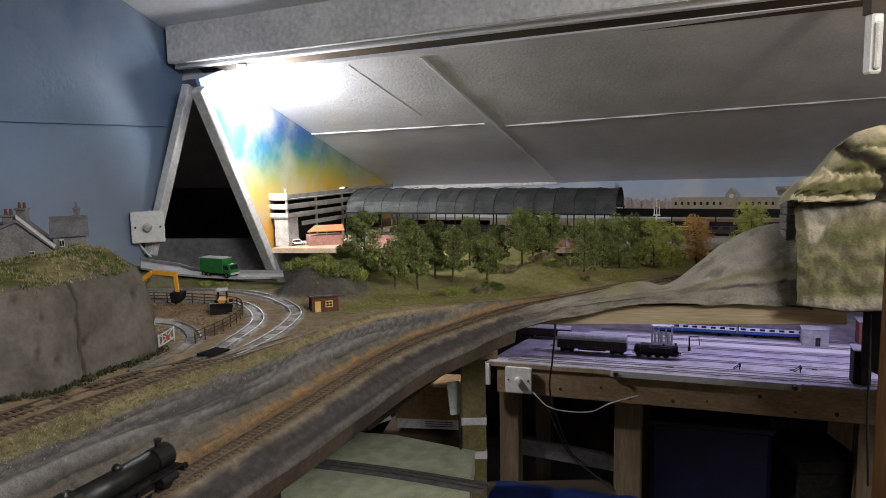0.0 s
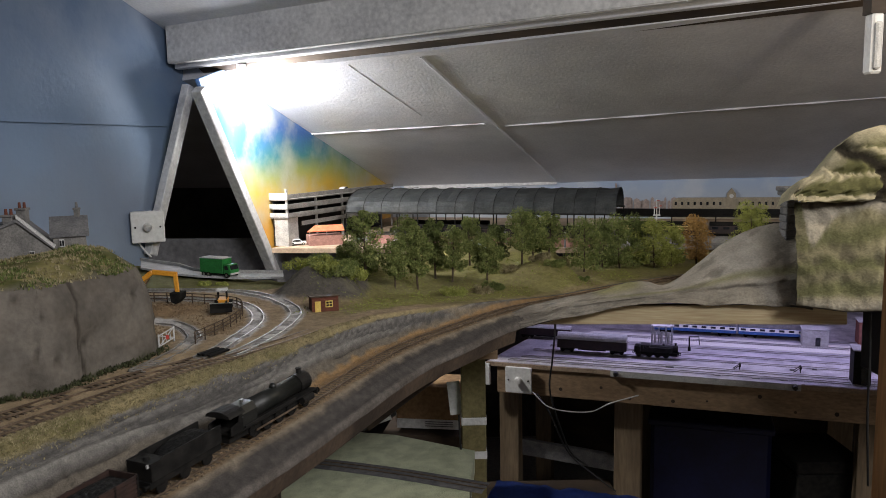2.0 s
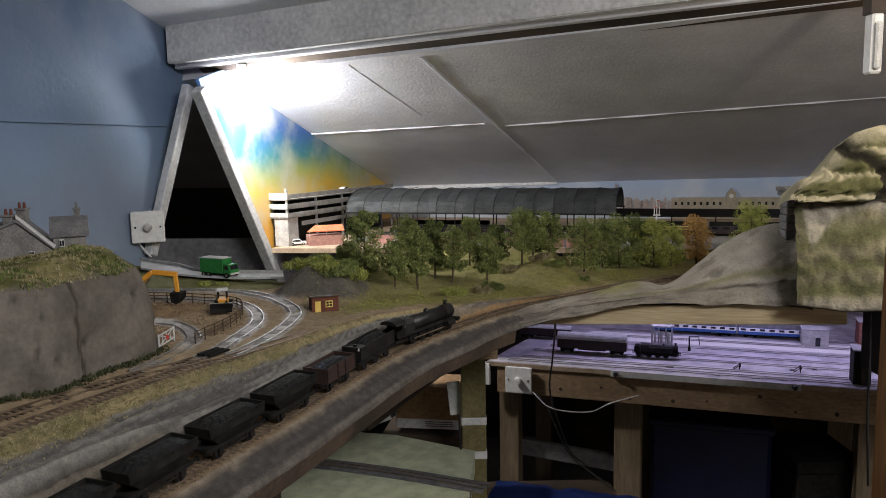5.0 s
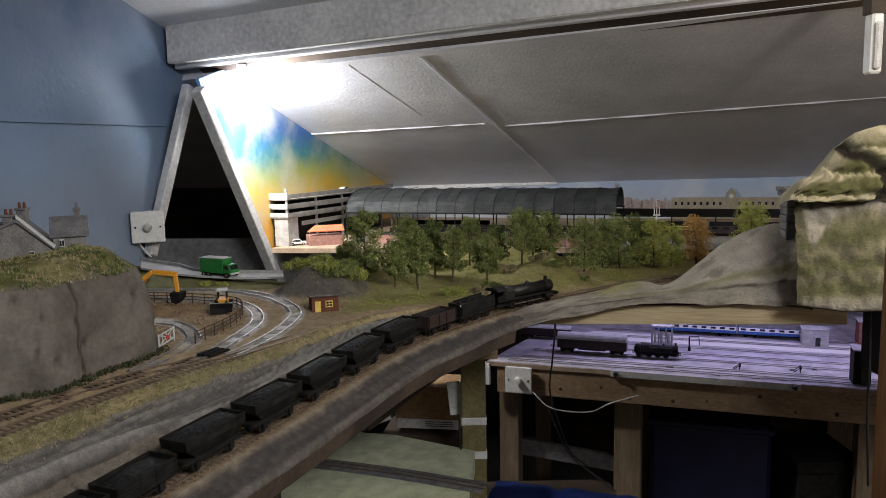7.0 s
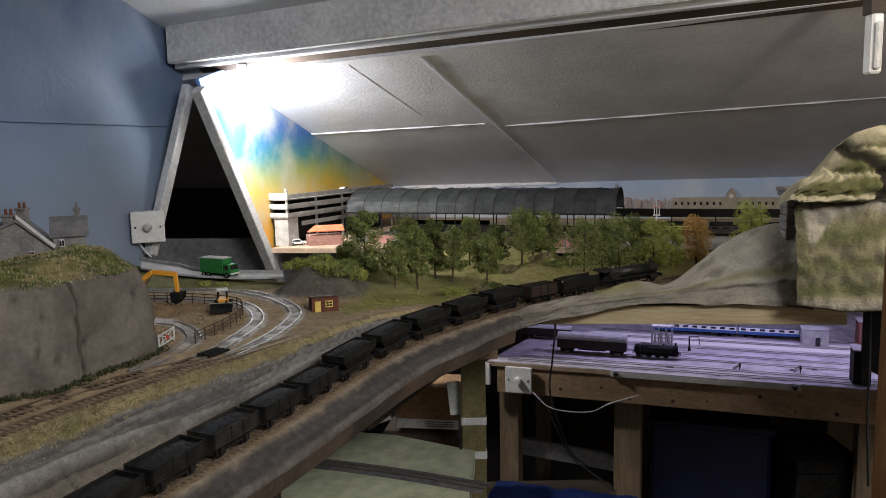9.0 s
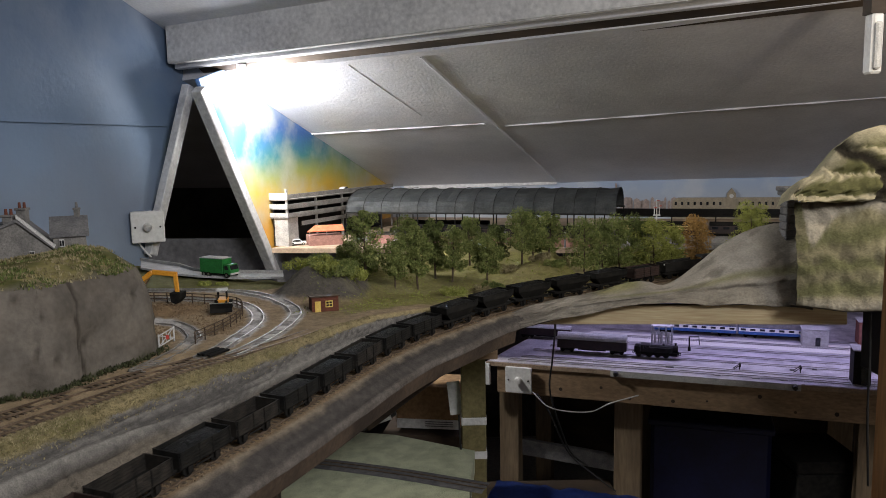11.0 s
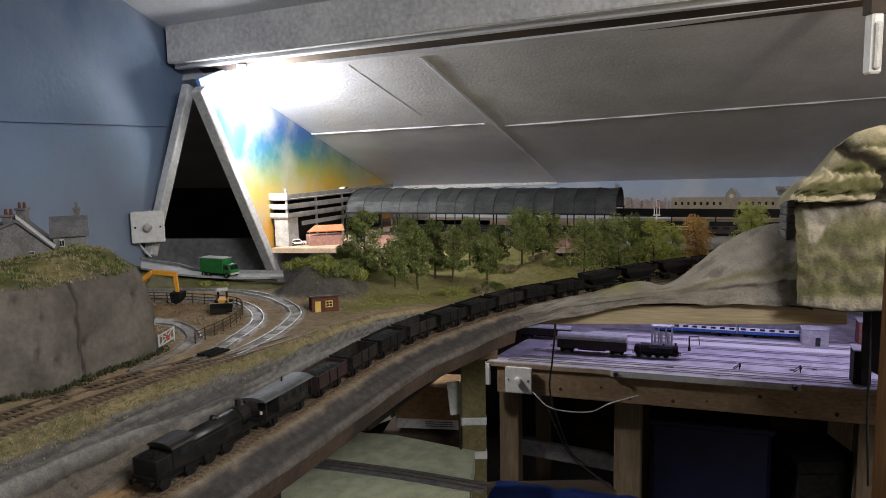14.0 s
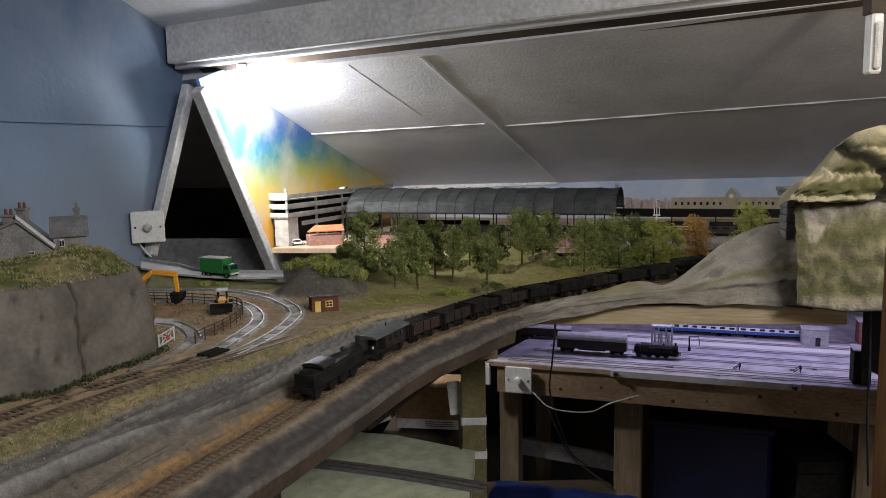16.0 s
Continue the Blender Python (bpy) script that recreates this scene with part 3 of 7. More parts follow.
# ---- cliff and house on the left ----
M["stone"] = mat("grey_stone_card", (0.13, 0.125, 0.12), (0.20, 0.19, 0.18), 60, 0.9, 0.4, fine=420)
M["slate"] = mat("grey_slate_roof", (0.10, 0.10, 0.105), (0.16, 0.155, 0.155), 50, 0.85, 0.3, fine=380)
M["render_white"] = mat("white_cement_render", (0.42, 0.42, 0.42), (0.55, 0.54, 0.53), 50, 0.9, 0.2)
M["red"] = mat("red_paint", (0.35, 0.03, 0.025), (0.45, 0.05, 0.035), 80, 0.6, 0.1)
M["green_paint"] = mat("green_paint", (0.02, 0.16, 0.035), (0.03, 0.21, 0.05), 60, 0.4, 0.05)
M["yellow_paint"] = mat("yellow_paint", (0.62, 0.44, 0.10), (0.72, 0.54, 0.15), 80, 0.5, 0.1)
M["orange_paint"] = mat("orange_yellow_plant_paint", (0.62, 0.26, 0.02), (0.72, 0.34, 0.04), 80, 0.5, 0.1)
M["brown_paint"] = mat("red_brown_planks", (0.10, 0.032, 0.018), (0.15, 0.05, 0.03), 90, 0.8, 0.3)
M["glass"] = mat("dark_window_glass", (0.01, 0.012, 0.015), (0.02, 0.022, 0.026), 30, 0.12, 0.0, spec=0.6)
M["concrete"] = mat("pale_concrete_card", (0.30, 0.295, 0.285), (0.39, 0.38, 0.365), 40, 0.85, 0.2, fine=300)
M["grey_concrete"] = mat("grey_concrete_card", (0.20, 0.195, 0.185), (0.28, 0.27, 0.26), 40, 0.85, 0.3, fine=300)
M["shed_roof"] = mat("dark_glazed_shed_roof", (0.050, 0.055, 0.058), (0.088, 0.094, 0.097), 25, 0.5, 0.25, fine=200)
M["brick_pink"] = mat("pink_brick_card", (0.24, 0.12, 0.10), (0.32, 0.17, 0.14), 90, 0.85, 0.2, fine=500)
M["roof_red"] = mat("orange_red_tile_card", (0.40, 0.10, 0.045), (0.50, 0.15, 0.07), 90, 0.8, 0.2, fine=500)
M["cream"] = mat("cream_coach_paint", (0.62, 0.46, 0.19), (0.70, 0.54, 0.25), 60, 0.4, 0.05)
M["maroon"] = mat("dark_maroon_coach_paint", (0.022, 0.014, 0.013), (0.035, 0.022, 0.02), 60, 0.45, 0.08)
M["olive_coach"] = mat("dark_green_coach_paint", (0.018, 0.03, 0.018), (0.028, 0.045, 0.026), 60, 0.45, 0.08)
M["road"] = mat("grey_card_road", (0.40, 0.40, 0.405), (0.52, 0.52, 0.52), 40, 0.8, 0.15)
M["fence_wood"] = mat("dark_fence_wood", (0.05, 0.034, 0.022), (0.09, 0.06, 0.04), 120, 0.9, 0.3)
M["sandstone"] = mat("sandstone_card", (0.22, 0.19, 0.14), (0.28, 0.24, 0.18), 60, 0.85, 0.2)
M["far_town"] = mat("painted_far_town", (0.24, 0.20, 0.19), (0.33, 0.27, 0.25), 120, 0.9, 0.1)


FOOT = Path([(-0.80, 0.42, 1.165), (-0.56, 0.63, 1.165), (-0.461, 0.761, 1.165), (-0.417, 0.792, 1.165), (-0.400, 0.852, 1.165), (-0.366, 0.938, 1.165), (-0.396, 1.0, 1.165), (-0.46, 1.04, 1.165), (-0.60, 1.08, 1.165), (-0.95, 1.10, 1.165)])


def cliff():
    foot = FOOT
    centre = Vector((-0.80, 0.86, 0))
    rows = []
    n = 430
    for i in range(n + 1):
        s = foot.length * i / n
        p = foot.at(s)
        inward = (centre - p)
        inward.z = 0
        reach = inward.length
        inward.normalize()
        left = foot.left(s)
        row = []
        end = smoothstep(0.60, 0.80, s / foot.length)
        for k in range(26):
            t = k / 25
            if t <= 0.5:
                u = t / 0.5
                n1, n2 = fbm(s * 7, u * 2.0, 1.0), fbm(s * 26, u * 7, 5.0)
                crack = 0.0016 * max(0.0, 1 - abs(s - 0.585 + 0.006 * math.sin(u * 4) + 0.008 * n2) / 0.0026)
                q = p + left * (0.006 * u + 0.016 * u ** 4 + 0.005 * n1 + 0.002 * n2 + crack)
                z = lerp(1.162, 1.281 - 0.004 * end, u) + 0.003 * n1
                col = mixc((0.088, 0.078, 0.067), (0.150, 0.135, 0.118), 0.5 + 0.7 * n1 + 0.45 * n2)
                nick = smoothstep(0.50, 0.66, noise.noise(Vector((s * 34 + u * 6, u * 26, 3.0))) + 0.25 * n2) * smoothstep(0.1, 0.3, u)
                q -= left * (-0.002 * nick)
                col = mixc(col, (0.05, 0.043, 0.036), max(min(1.0, crack * 1100), 0.8 * nick))
                col = mixc(col, (0.045, 0.05, 0.022), smoothstep(0.09, 0.0, u + 0.05 * n2))
            else:
                u = (t - 0.5) / 0.5
                g = u * min(reach, 0.42)
                q = p + left * 0.023 + inward * (g + 0.004)
                n1, n2 = fbm(q.x * 11, q.y * 11, 2.0), fbm(q.x * 50, q.y * 50, 7.0)
                hump = 0.016 * math.exp(-((q.x + 0.455) / 0.06) ** 2 - ((q.y - 0.98) / 0.06) ** 2) + 0.006 * math.exp(-((q.x + 0.47) / 0.03) ** 2 - ((q.y - 0.90) / 0.03) ** 2)
                z = 1.281 - 0.004 * end + 0.006 * smoothstep(0, 0.05, g) + 0.005 * n1 + 0.003 * n2 + hump
                col = mixc((0.24, 0.21, 0.09), (0.08, 0.085, 0.03), smoothstep(-0.3, 0.4, n1 + 0.4 * n2))
            row.append(((q.x, q.y, z), col))
        rows.append(row)
    return sheet("rock_cliff", rows, M["plaster"], "grey plaster cliff with grassy top on the layout", "cliff")


CLIFF = cliff()


def house():
    root = thing("cottage", "grey stone model cottage with slate roofs and red chimney pots", "house")
    base = 1.268
    front = Vector((0.90, 0.43, 0)).normalized()
    deep = Vector((-0.43, 0.90, 0)).normalized()

    def P(o, u, v, z):
        return Vector(o) + front * u + deep * v + Vector((0, 0, z))

    o = Vector((-0.516, 1.002, 1.268))
    # gabled block
    w, h, top = 0.088, 0.044, 0.066
    a = o - front * w + deep * 0.0
    bm = bmesh.new()
    prism(bm, [P(a, 0, 0, 0), P(a, w, 0, 0), P(a, w, 0, h * 0.62), P(a, w * 0.55, 0, top), P(a, 0, 0, h)], deep * 0.10)
    part("wall", bm, M["stone"], root)
    bm = bmesh.new()
    prism(bm, [P(a, w * 1.03, -0.004, h * 0.60), P(a, w * 1.03, -0.004, h * 0.66), P(a, w * 0.55, -0.004, top + 0.004), P(a, -0.04, -0.004, h * 0.75), P(a, -0.04, -0.004, h * 0.70), P(a, w * 0.55, -0.004, top)], deep * 0.11)
    part("roof", bm, M["slate"], root)
    bm = bmesh.new()
    prism(bm, [P(a, w * 1.02, -0.0045, h * 0.67), P(a, w * 0.55, -0.0045, top + 0.005), P(a, w * 0.55, -0.0045, top + 0.009), P(a, w * 1.04, -0.0045, h * 0.74)], deep * 0.014)
    part("coping", bm, M["render_white"], root, "pale cement coping along the gable")
    # wing
    b = P(a, w + 0.001, 0.012, 0)
    ww, hh = 0.040, 0.042
    bm = bmesh.new()
    prism(bm, [P(b, 0, 0, 0), P(b, ww, 0, 0), P(b, ww, 0, hh), P(b, 0, 0, hh)], deep * 0.06)
    part("wall", bm, M["stone"], root)
    bm = bmesh.new()
    prism(bm, [P(b, -0.004, -0.004, hh), P(b, -0.004, 0.03, hh + 0.022), P(b, -0.004, 0.064, hh), P(b, -0.004, 0.064, hh + 0.003), P(b, -0.004, 0.03, hh + 0.026), P(b, -0.004, -0.004, hh + 0.003)], front * (ww + 0.008))
    part("roof", bm, M["slate"], root)
    # lean-to at the foot of the gable
    bm = bmesh.new()
    prism(bm, [P(a, -0.05, -0.03, -0.01), P(a, -0.05, -0.03, 0.004), P(a, -0.05, -0.001, 0.013), P(a, -0.05, -0.001, -0.01)], front * (w + 0.048))
    part("lean_to", bm, M["slate"], root)
    for u, v, hgt in ((0.040, 0.010, 0.020), (0.054, 0.045, 0.026), (w + 0.032, 0.042, 0.021)):
        big = u < w
        z0 = top - 0.012 if big else hh + 0.014
        bm = bmesh.new()
        q = P(a, u, v, z0 + hgt / 2)
        s = 0.013 if big else 0.007
        box(bm, q, (s, s * 0.8, hgt), None, 0.0008)
        box(bm, q + Vector((0, 0, hgt / 2)), (s * 1.2, s, 0.003), None, 0.0005)
        st = part("chimney", bm, M["stone"], root)
        for k in ((-0.0033, 0.0033) if big else (0,)):
            bm = bmesh.new()
            rod(bm, q + Vector((k, 0, hgt / 2)), q + Vector((k, 0, hgt / 2 + 0.009)), 0.0022, 0.0017)
            part("chimney_pot", bm, M["brown_paint"] if big else M["slate"], st, "red clay chimney pot" if big else "")
    for q, wd, ht in ((P(a, w * 0.72, -0.001, 0.024), 0.006, 0.006), (P(b, 0.010, -0.001, 0.034), 0.006, 0.010)):
        bm = bmesh.new()
        beam_between(bm, q - front * wd / 2, q + front * wd / 2, 0.003, ht)
        wn = part("window", bm, M["render_white"], root, "small sash window")
        bm = bmesh.new()
        for k in (-0.25, 0.25):
            beam_between(bm, q + front * wd * (k - 0.17) - deep * 0.001, q + front * wd * (k + 0.17) - deep * 0.001, 0.003, ht * 0.75)
        part("pane", bm, M["glass"], wn)
    bm = bmesh.new()
    q = P(b, 0.014, -0.001, 0.010)
    beam_between(bm, q - front * 0.006, q + front * 0.006, 0.003, 0.018)
    part("door", bm, M["green_paint"], root, "green door")


house()


# ---- switch boxes ----
def switch(m, deep, label):
    root = thing("dimmer_switch", label, "switch", m)
    bm = bmesh.new()
    box(bm, (0, -deep / 2, 0), (0.078, deep, 0.078), None, 0.003)
    part("back_box", bm, M["plastic"], root)
    bm = bmesh.new()
    box(bm, (0, -deep - 0.0035, 0), (0.080, 0.006, 0.080), None, 0.002)
    part("plate", bm, M["plastic"], root)
    bm = bmesh.new()
    rod(bm, (0, -deep - 0.006, 0), (0, -deep - 0.022, 0), 0.0115, 0.0095, 24)
    bmesh.ops.bevel(bm, geom=[e for e in bm.edges if len(e.link_faces) == 2 and abs(e.calc_face_angle()) > 1.2], offset=0.001, segments=2, affect="EDGES")
    part("knob", bm, M["metal"] if deep > 0.01 else M["plastic"], root, "round dimmer knob")
    for x in (-0.03, 0.03):
        bm = bmesh.new()
        rod(bm, (x, -deep - 0.006, 0), (x, -deep - 0.0085, 0), 0.0025, n=10)
        part("screw", bm, M["black"], root)
    return root


q = Vector((-0.763, 1.970, 1.232))
switch(Matrix.Translation(q) @ Matrix.Rotation(radians(20), 4, "Z"), 0.034, "white surface-mounted dimmer switch box on the painted wall")
bm = bmesh.new()
beam_between(bm, Vector((-0.907, 1.595, 1.492)) + WL * 0.5 - Vector((-0.004, 0, 0)), Vector((-0.733, 2.128, 1.490)) + Vector((0.004, 0, 0)), 0.004, 0.003)
tagged(part("trim", bm, M["sky_blue"]), "thin joint between painted sky panels", "trim", "", "structure")
bm = bmesh.new()
prev = None
for i in range(15):
    t = i / 14
    a = Vector((-0.784, 1.951, 1.193)).lerp(Vector((-0.757, 1.963, 1.151)), t) + Vector((0, 0, -0.004 * math.sin(t * 3.1)))
    if prev:
        rod(bm, prev, a, 0.0022, n=6)
    prev = a
tagged(part("cable", bm, M["plastic"]), "white cable below the wall switch box", "cable")


# ---- goods road, vehicles and plant in the yard ----
slab("road", [(-0.70, 1.75, 1.172), (-0.575, 1.652, 1.172), (-0.525, 1.588, 1.172), (-0.418, 1.548, 1.172), (-0.325, 1.530, 1.172), (-0.316, 1.486, 1.172), (-0.414, 1.491, 1.172), (-0.496, 1.521, 1.172), (-0.568, 1.564, 1.172), (-0.66, 1.645, 1.172)], (0, 0, -0.004), M["road"], "grey card roadway raised behind the sidings", "road")
bm = bmesh.new()
for a, b in (((-0.70, 1.748, 1.176), (-0.575, 1.650, 1.176)), ((-0.415, 1.545, 1.175), (-0.326, 1.527, 1.175)), ((-0.575, 1.650, 1.175), (-0.525, 1.586, 1.175)), ((-0.525, 1.586, 1.175), (-0.415, 1.545, 1.175))):
    beam_between(bm, a, b, 0.003, 0.006)
tagged(part("kerb", bm, M["concrete"]), "low pale parapet along the roadway", "kerb", "", "structure")


def wheel_part(root, p, r, w, axis, name="wheel"):
    bm = bmesh.new()
    a = Vector(axis) * w / 2
    rod(bm, Vector(p) - a, Vector(p) + a, r, n=14)
    ob = part(name, bm, M["grime"], root, "black rubber wheel")
    bm = bmesh.new()
    rod(bm, Vector(p) - a * 1.08, Vector(p) + a * 1.08, r * 0.5, n=10)
    part("hub", bm, M["metal"], ob)


def lorry():
    p = (Vector((-0.489, 1.521, 1.173)) + Vector((-0.409, 1.484, 1.173))) / 2
    w = Vector((-0.409, 1.484, 1.173)) - Vector((-0.489, 1.521, 1.173))
    root = thing("lorry", "green model box lorry with white roof on the roadway", "lorry", Matrix.Translation(p + Vector((0.0, 0.016, -0.003))) @ Matrix.Rotation(math.atan2(w.y, w.x) - 0.05, 4, "Z") @ Matrix.Diagonal((0.9, 0.85, 0.80, 1)))
    bm = bmesh.new()
    box(bm, (-0.013, 0, 0.028), (0.068, 0.032, 0.036), None, 0.001)
    part("cargo_box", bm, M["green_paint"], root)
    bm = bmesh.new()
    box(bm, (-0.013, 0, 0.0475), (0.069, 0.033, 0.002), None, 0.0006)
    part("roof", bm, M["render_white"], root, "white roof panel")
    bm = bmesh.new()
    box(bm, (-0.008, 0, 0.008), (0.082, 0.016, 0.004))
    part("chassis", bm, M["grime"], root)
    bm = bmesh.new()
    prism(bm, [(0.023, -0.015, 0.007), (0.042, -0.015, 0.007), (0.042, -0.015, 0.020), (0.038, -0.015, 0.033), (0.023, -0.015, 0.034)], (0, 0.03, 0))
    bmesh.ops.bevel(bm, geom=bm.edges[:], offset=0.0012, segments=2, affect="EDGES")
    cab = part("cab", bm, M["green_paint"], root)
    bm = bmesh.new()
    prism(bm, [(0.0422, -0.012, 0.021), (0.0388, -0.012, 0.031), (0.0378, -0.012, 0.031), (0.041, -0.012, 0.021)], (0, 0.024, 0), (0.0006, 0, 0))
    part("windscreen", bm, M["glass"], cab)
    bm = bmesh.new()
    prism(bm, [(0.027, -0.0156, 0.021), (0.037, -0.0156, 0.021), (0.035, -0.0156, 0.030), (0.027, -0.0156, 0.030)], (0, -0.0006, 0))
    part("side_window", bm, M["glass"], cab)
    bm = bmesh.new()
    box(bm, (0.043, 0, 0.010), (0.003, 0.03, 0.005), None, 0.0008)
    part("bumper", bm, M["render_white"], cab)
    for x in (-0.036, -0.022, 0.031):
        for y in (-0.0135, 0.0135):
            wheel_part(root, (x, y, 0.0065), 0.0065, 0.005, (0, 1, 0))


lorry()


def digger():
    p = Vector((-0.527, 1.232, 1.172))
    root = thing("excavator", "orange-yellow tracked excavator with black bucket on the dirt", "excavator", Matrix.Translation(p) @ Matrix.Rotation(radians(-4), 4, "Z"))
    for y in (-0.014, 0.014):
        bm = bmesh.new()
        box(bm, (0, y, 0.007), (0.046, 0.009, 0.013), None, 0.004)
        part("crawler", bm, M["grime"], root)
    bm = bmesh.new()
    box(bm, (-0.006, 0, 0.024), (0.046, 0.030, 0.018), None, 0.002)
    part("body", bm, M["orange_paint"], root)
    bm = bmesh.new()
    box(bm, (0.010, -0.009, 0.040), (0.017, 0.012, 0.022), None, 0.002)
    part("cab", bm, M["orange_paint"], root)
    bm = bmesh.new()
    for a, b, w in (((0.012, 0.006, 0.026), (0.050, 0.006, 0.054), 0.006), ((0.050, 0.006, 0.054), (0.089, 0.006, 0.050), 0.006)):
        beam_between(bm, a, b, w, 0.008, (0, 0, 1), 0.001)
    part("boom", bm, M["orange_paint"], root)
    bm = bmesh.new()
    beam_between(bm, (0.088, 0.006, 0.054), (0.090, 0.006, 0.020), 0.005, 0.007, (1, 0, 0), 0.001)
    part("stick", bm, M["orange_paint"], root)
    bm = bmesh.new()
    rod(bm, (0.034, 0.006, 0.030), (0.046, 0.006, 0.046), 0.0018, n=8)
    part("ram", bm, M["metal"], root)
    bm = bmesh.new()
    prism(bm, [(0.081, -0.006, 0.021), (0.101, -0.006, 0.021), (0.099, -0.006, 0.010), (0.091, -0.006, 0.002), (0.083, -0.006, 0.006)], (0, 0.024, 0))
    bmesh.ops.bevel(bm, geom=bm.edges[:], offset=0.0012, segments=1, affect="EDGES")
    part("bucket", bm, M["grime"], root)


digger()


def loader():
    p = Vector((-0.346, 1.168, 1.173))
    root = thing("wheel_loader", "black and yellow wheel loader with white cab roof", "loader", Matrix.Translation(p) @ Matrix.Rotation(radians(-80), 4, "Z") @ Matrix.Scale(0.86, 4))
    bm = bmesh.new()
    box(bm, (-0.018, 0, 0.014), (0.034, 0.018, 0.012), None, 0.0015)
    part("body", bm, M["orange_paint"], root)
    bm = bmesh.new()
    for y in (-0.0075, 0.0075):
        for x in (-0.022, -0.006):
            rod(bm, (x, y, 0.018), (x, y, 0.035), 0.0009, n=6)
    part("cab_frame", bm, M["grime"], root)
    bm = bmesh.new()
    box(bm, (-0.014, 0, 0.0365), (0.021, 0.019, 0.004), None, 0.001)
    part("cab_roof", bm, M["render_white"], root, "white cab roof")
    bm = bmesh.new()
    for y in (-0.008, 0.008):
        beam_between(bm, (-0.004, y, 0.018), (0.014, y, 0.012), 0.003, 0.003)
    part("lift_arm", bm, M["grime"], root)
    bm = bmesh.new()
    prism(bm, [(0.012, -0.019, 0.001), (0.022, -0.019, 0.001), (0.017, -0.019, 0.008), (0.018, -0.019, 0.017), (0.011, -0.019, 0.013)], (0, 0.038, 0))
    part("bucket", bm, M["grime"], root, "black front bucket")
    bm = bmesh.new()
    box(bm, (0.018, 0, 0.0175), (0.002, 0.039, 0.0015))
    part("bucket_lip", bm, M["metal"], root)
    for x in (-0.028, 0.002):
        for y in (-0.013, 0.013):
            wheel_part(root, (x, y, 0.008), 0.008, 0.006, (0, 1, 0))


loader()


def fence(pts, label):
    line = Path(pts)
    root = thing("fence", label, "fence")
    n = int(line.length / 0.024)
    for i in range(n + 1):
        p = line.at(line.length * i / n)
        bm = bmesh.new()
        box(bm, p + Vector((0, 0, 0.008)), (0.0015, 0.0015, 0.017))
        part("post", bm, M["fence_wood"], root)
    for h in (0.006, 0.011, 0.016):
        bm = bmesh.new()
        for i in range(n):
            beam_between(bm, line.at(line.length * i / n) + Vector((0, 0, h)), line.at(line.length * (i + 1) / n) + Vector((0, 0, h)), 0.0008, 0.0012)
        part("fence_rail", bm, M["fence_wood"], root)


fence([(-0.330, 0.985, 1.168), (-0.312, 1.06, 1.168), (-0.307, 1.12, 1.168), (-0.318, 1.18, 1.168), (-0.345, 1.225, 1.168), (-0.43, 1.262, 1.168), (-0.54, 1.285, 1.168)], "dark wooden post and rail fence along the siding")


def foot_crossing():
    root = thing("foot_crossing", "dark old timber boards laid across the junction tracks", "crossing")
    for k in range(3):
        bm = bmesh.new()
        a = Vector((-0.305, 0.918, 1.1715)) + Vector((0.0075, -0.004, 0)) * k
        beam_between(bm, a, a + Vector((0.016, 0.030, 0)), 0.006, 0.0024, (0, 0, 1), 0.0005)
        part("plank", bm, M["grime"], root)


foot_crossing()


def gate():
    root = thing("crossing_gate", "white model level crossing gate with red disc", "gate")
    a, b = Vector((-0.366, 0.953, 1.168)), Vector((-0.364, 1.002, 1.168))
    bm = bmesh.new()
    for p in (a, b):
        rod(bm, p, p + Vector((0, 0, 0.021)), 0.0012, n=6)
    for h in (0.005, 0.019):
        rod(bm, a + Vector((0, 0, h)), b + Vector((0, 0, h)), 0.0009, n=6)
    rod(bm, a + Vector((0, 0, 0.005)), b + Vector((0, 0, 0.019)), 0.0007, n=6)
    rod(bm, a + Vector((0, 0, 0.019)), b + Vector((0, 0, 0.005)), 0.0007, n=6)
    for k in (0.25, 0.5, 0.75):
        p = a.lerp(b, k)
        rod(bm, p + Vector((0, 0, 0.005)), p + Vector((0, 0, 0.019)), 0.0006, n=6)
    part("gate_frame", bm, M["render_white"], root)
    bm = bmesh.new()
    p = a.lerp(b, 0.5) + Vector((0.001, -0.001, 0.012))
    rod(bm, p, p + Vector((0.0006, -0.0009, 0)), 0.003, n=14)
    part("disc", bm, M["red"], root, "red target disc")


gate()


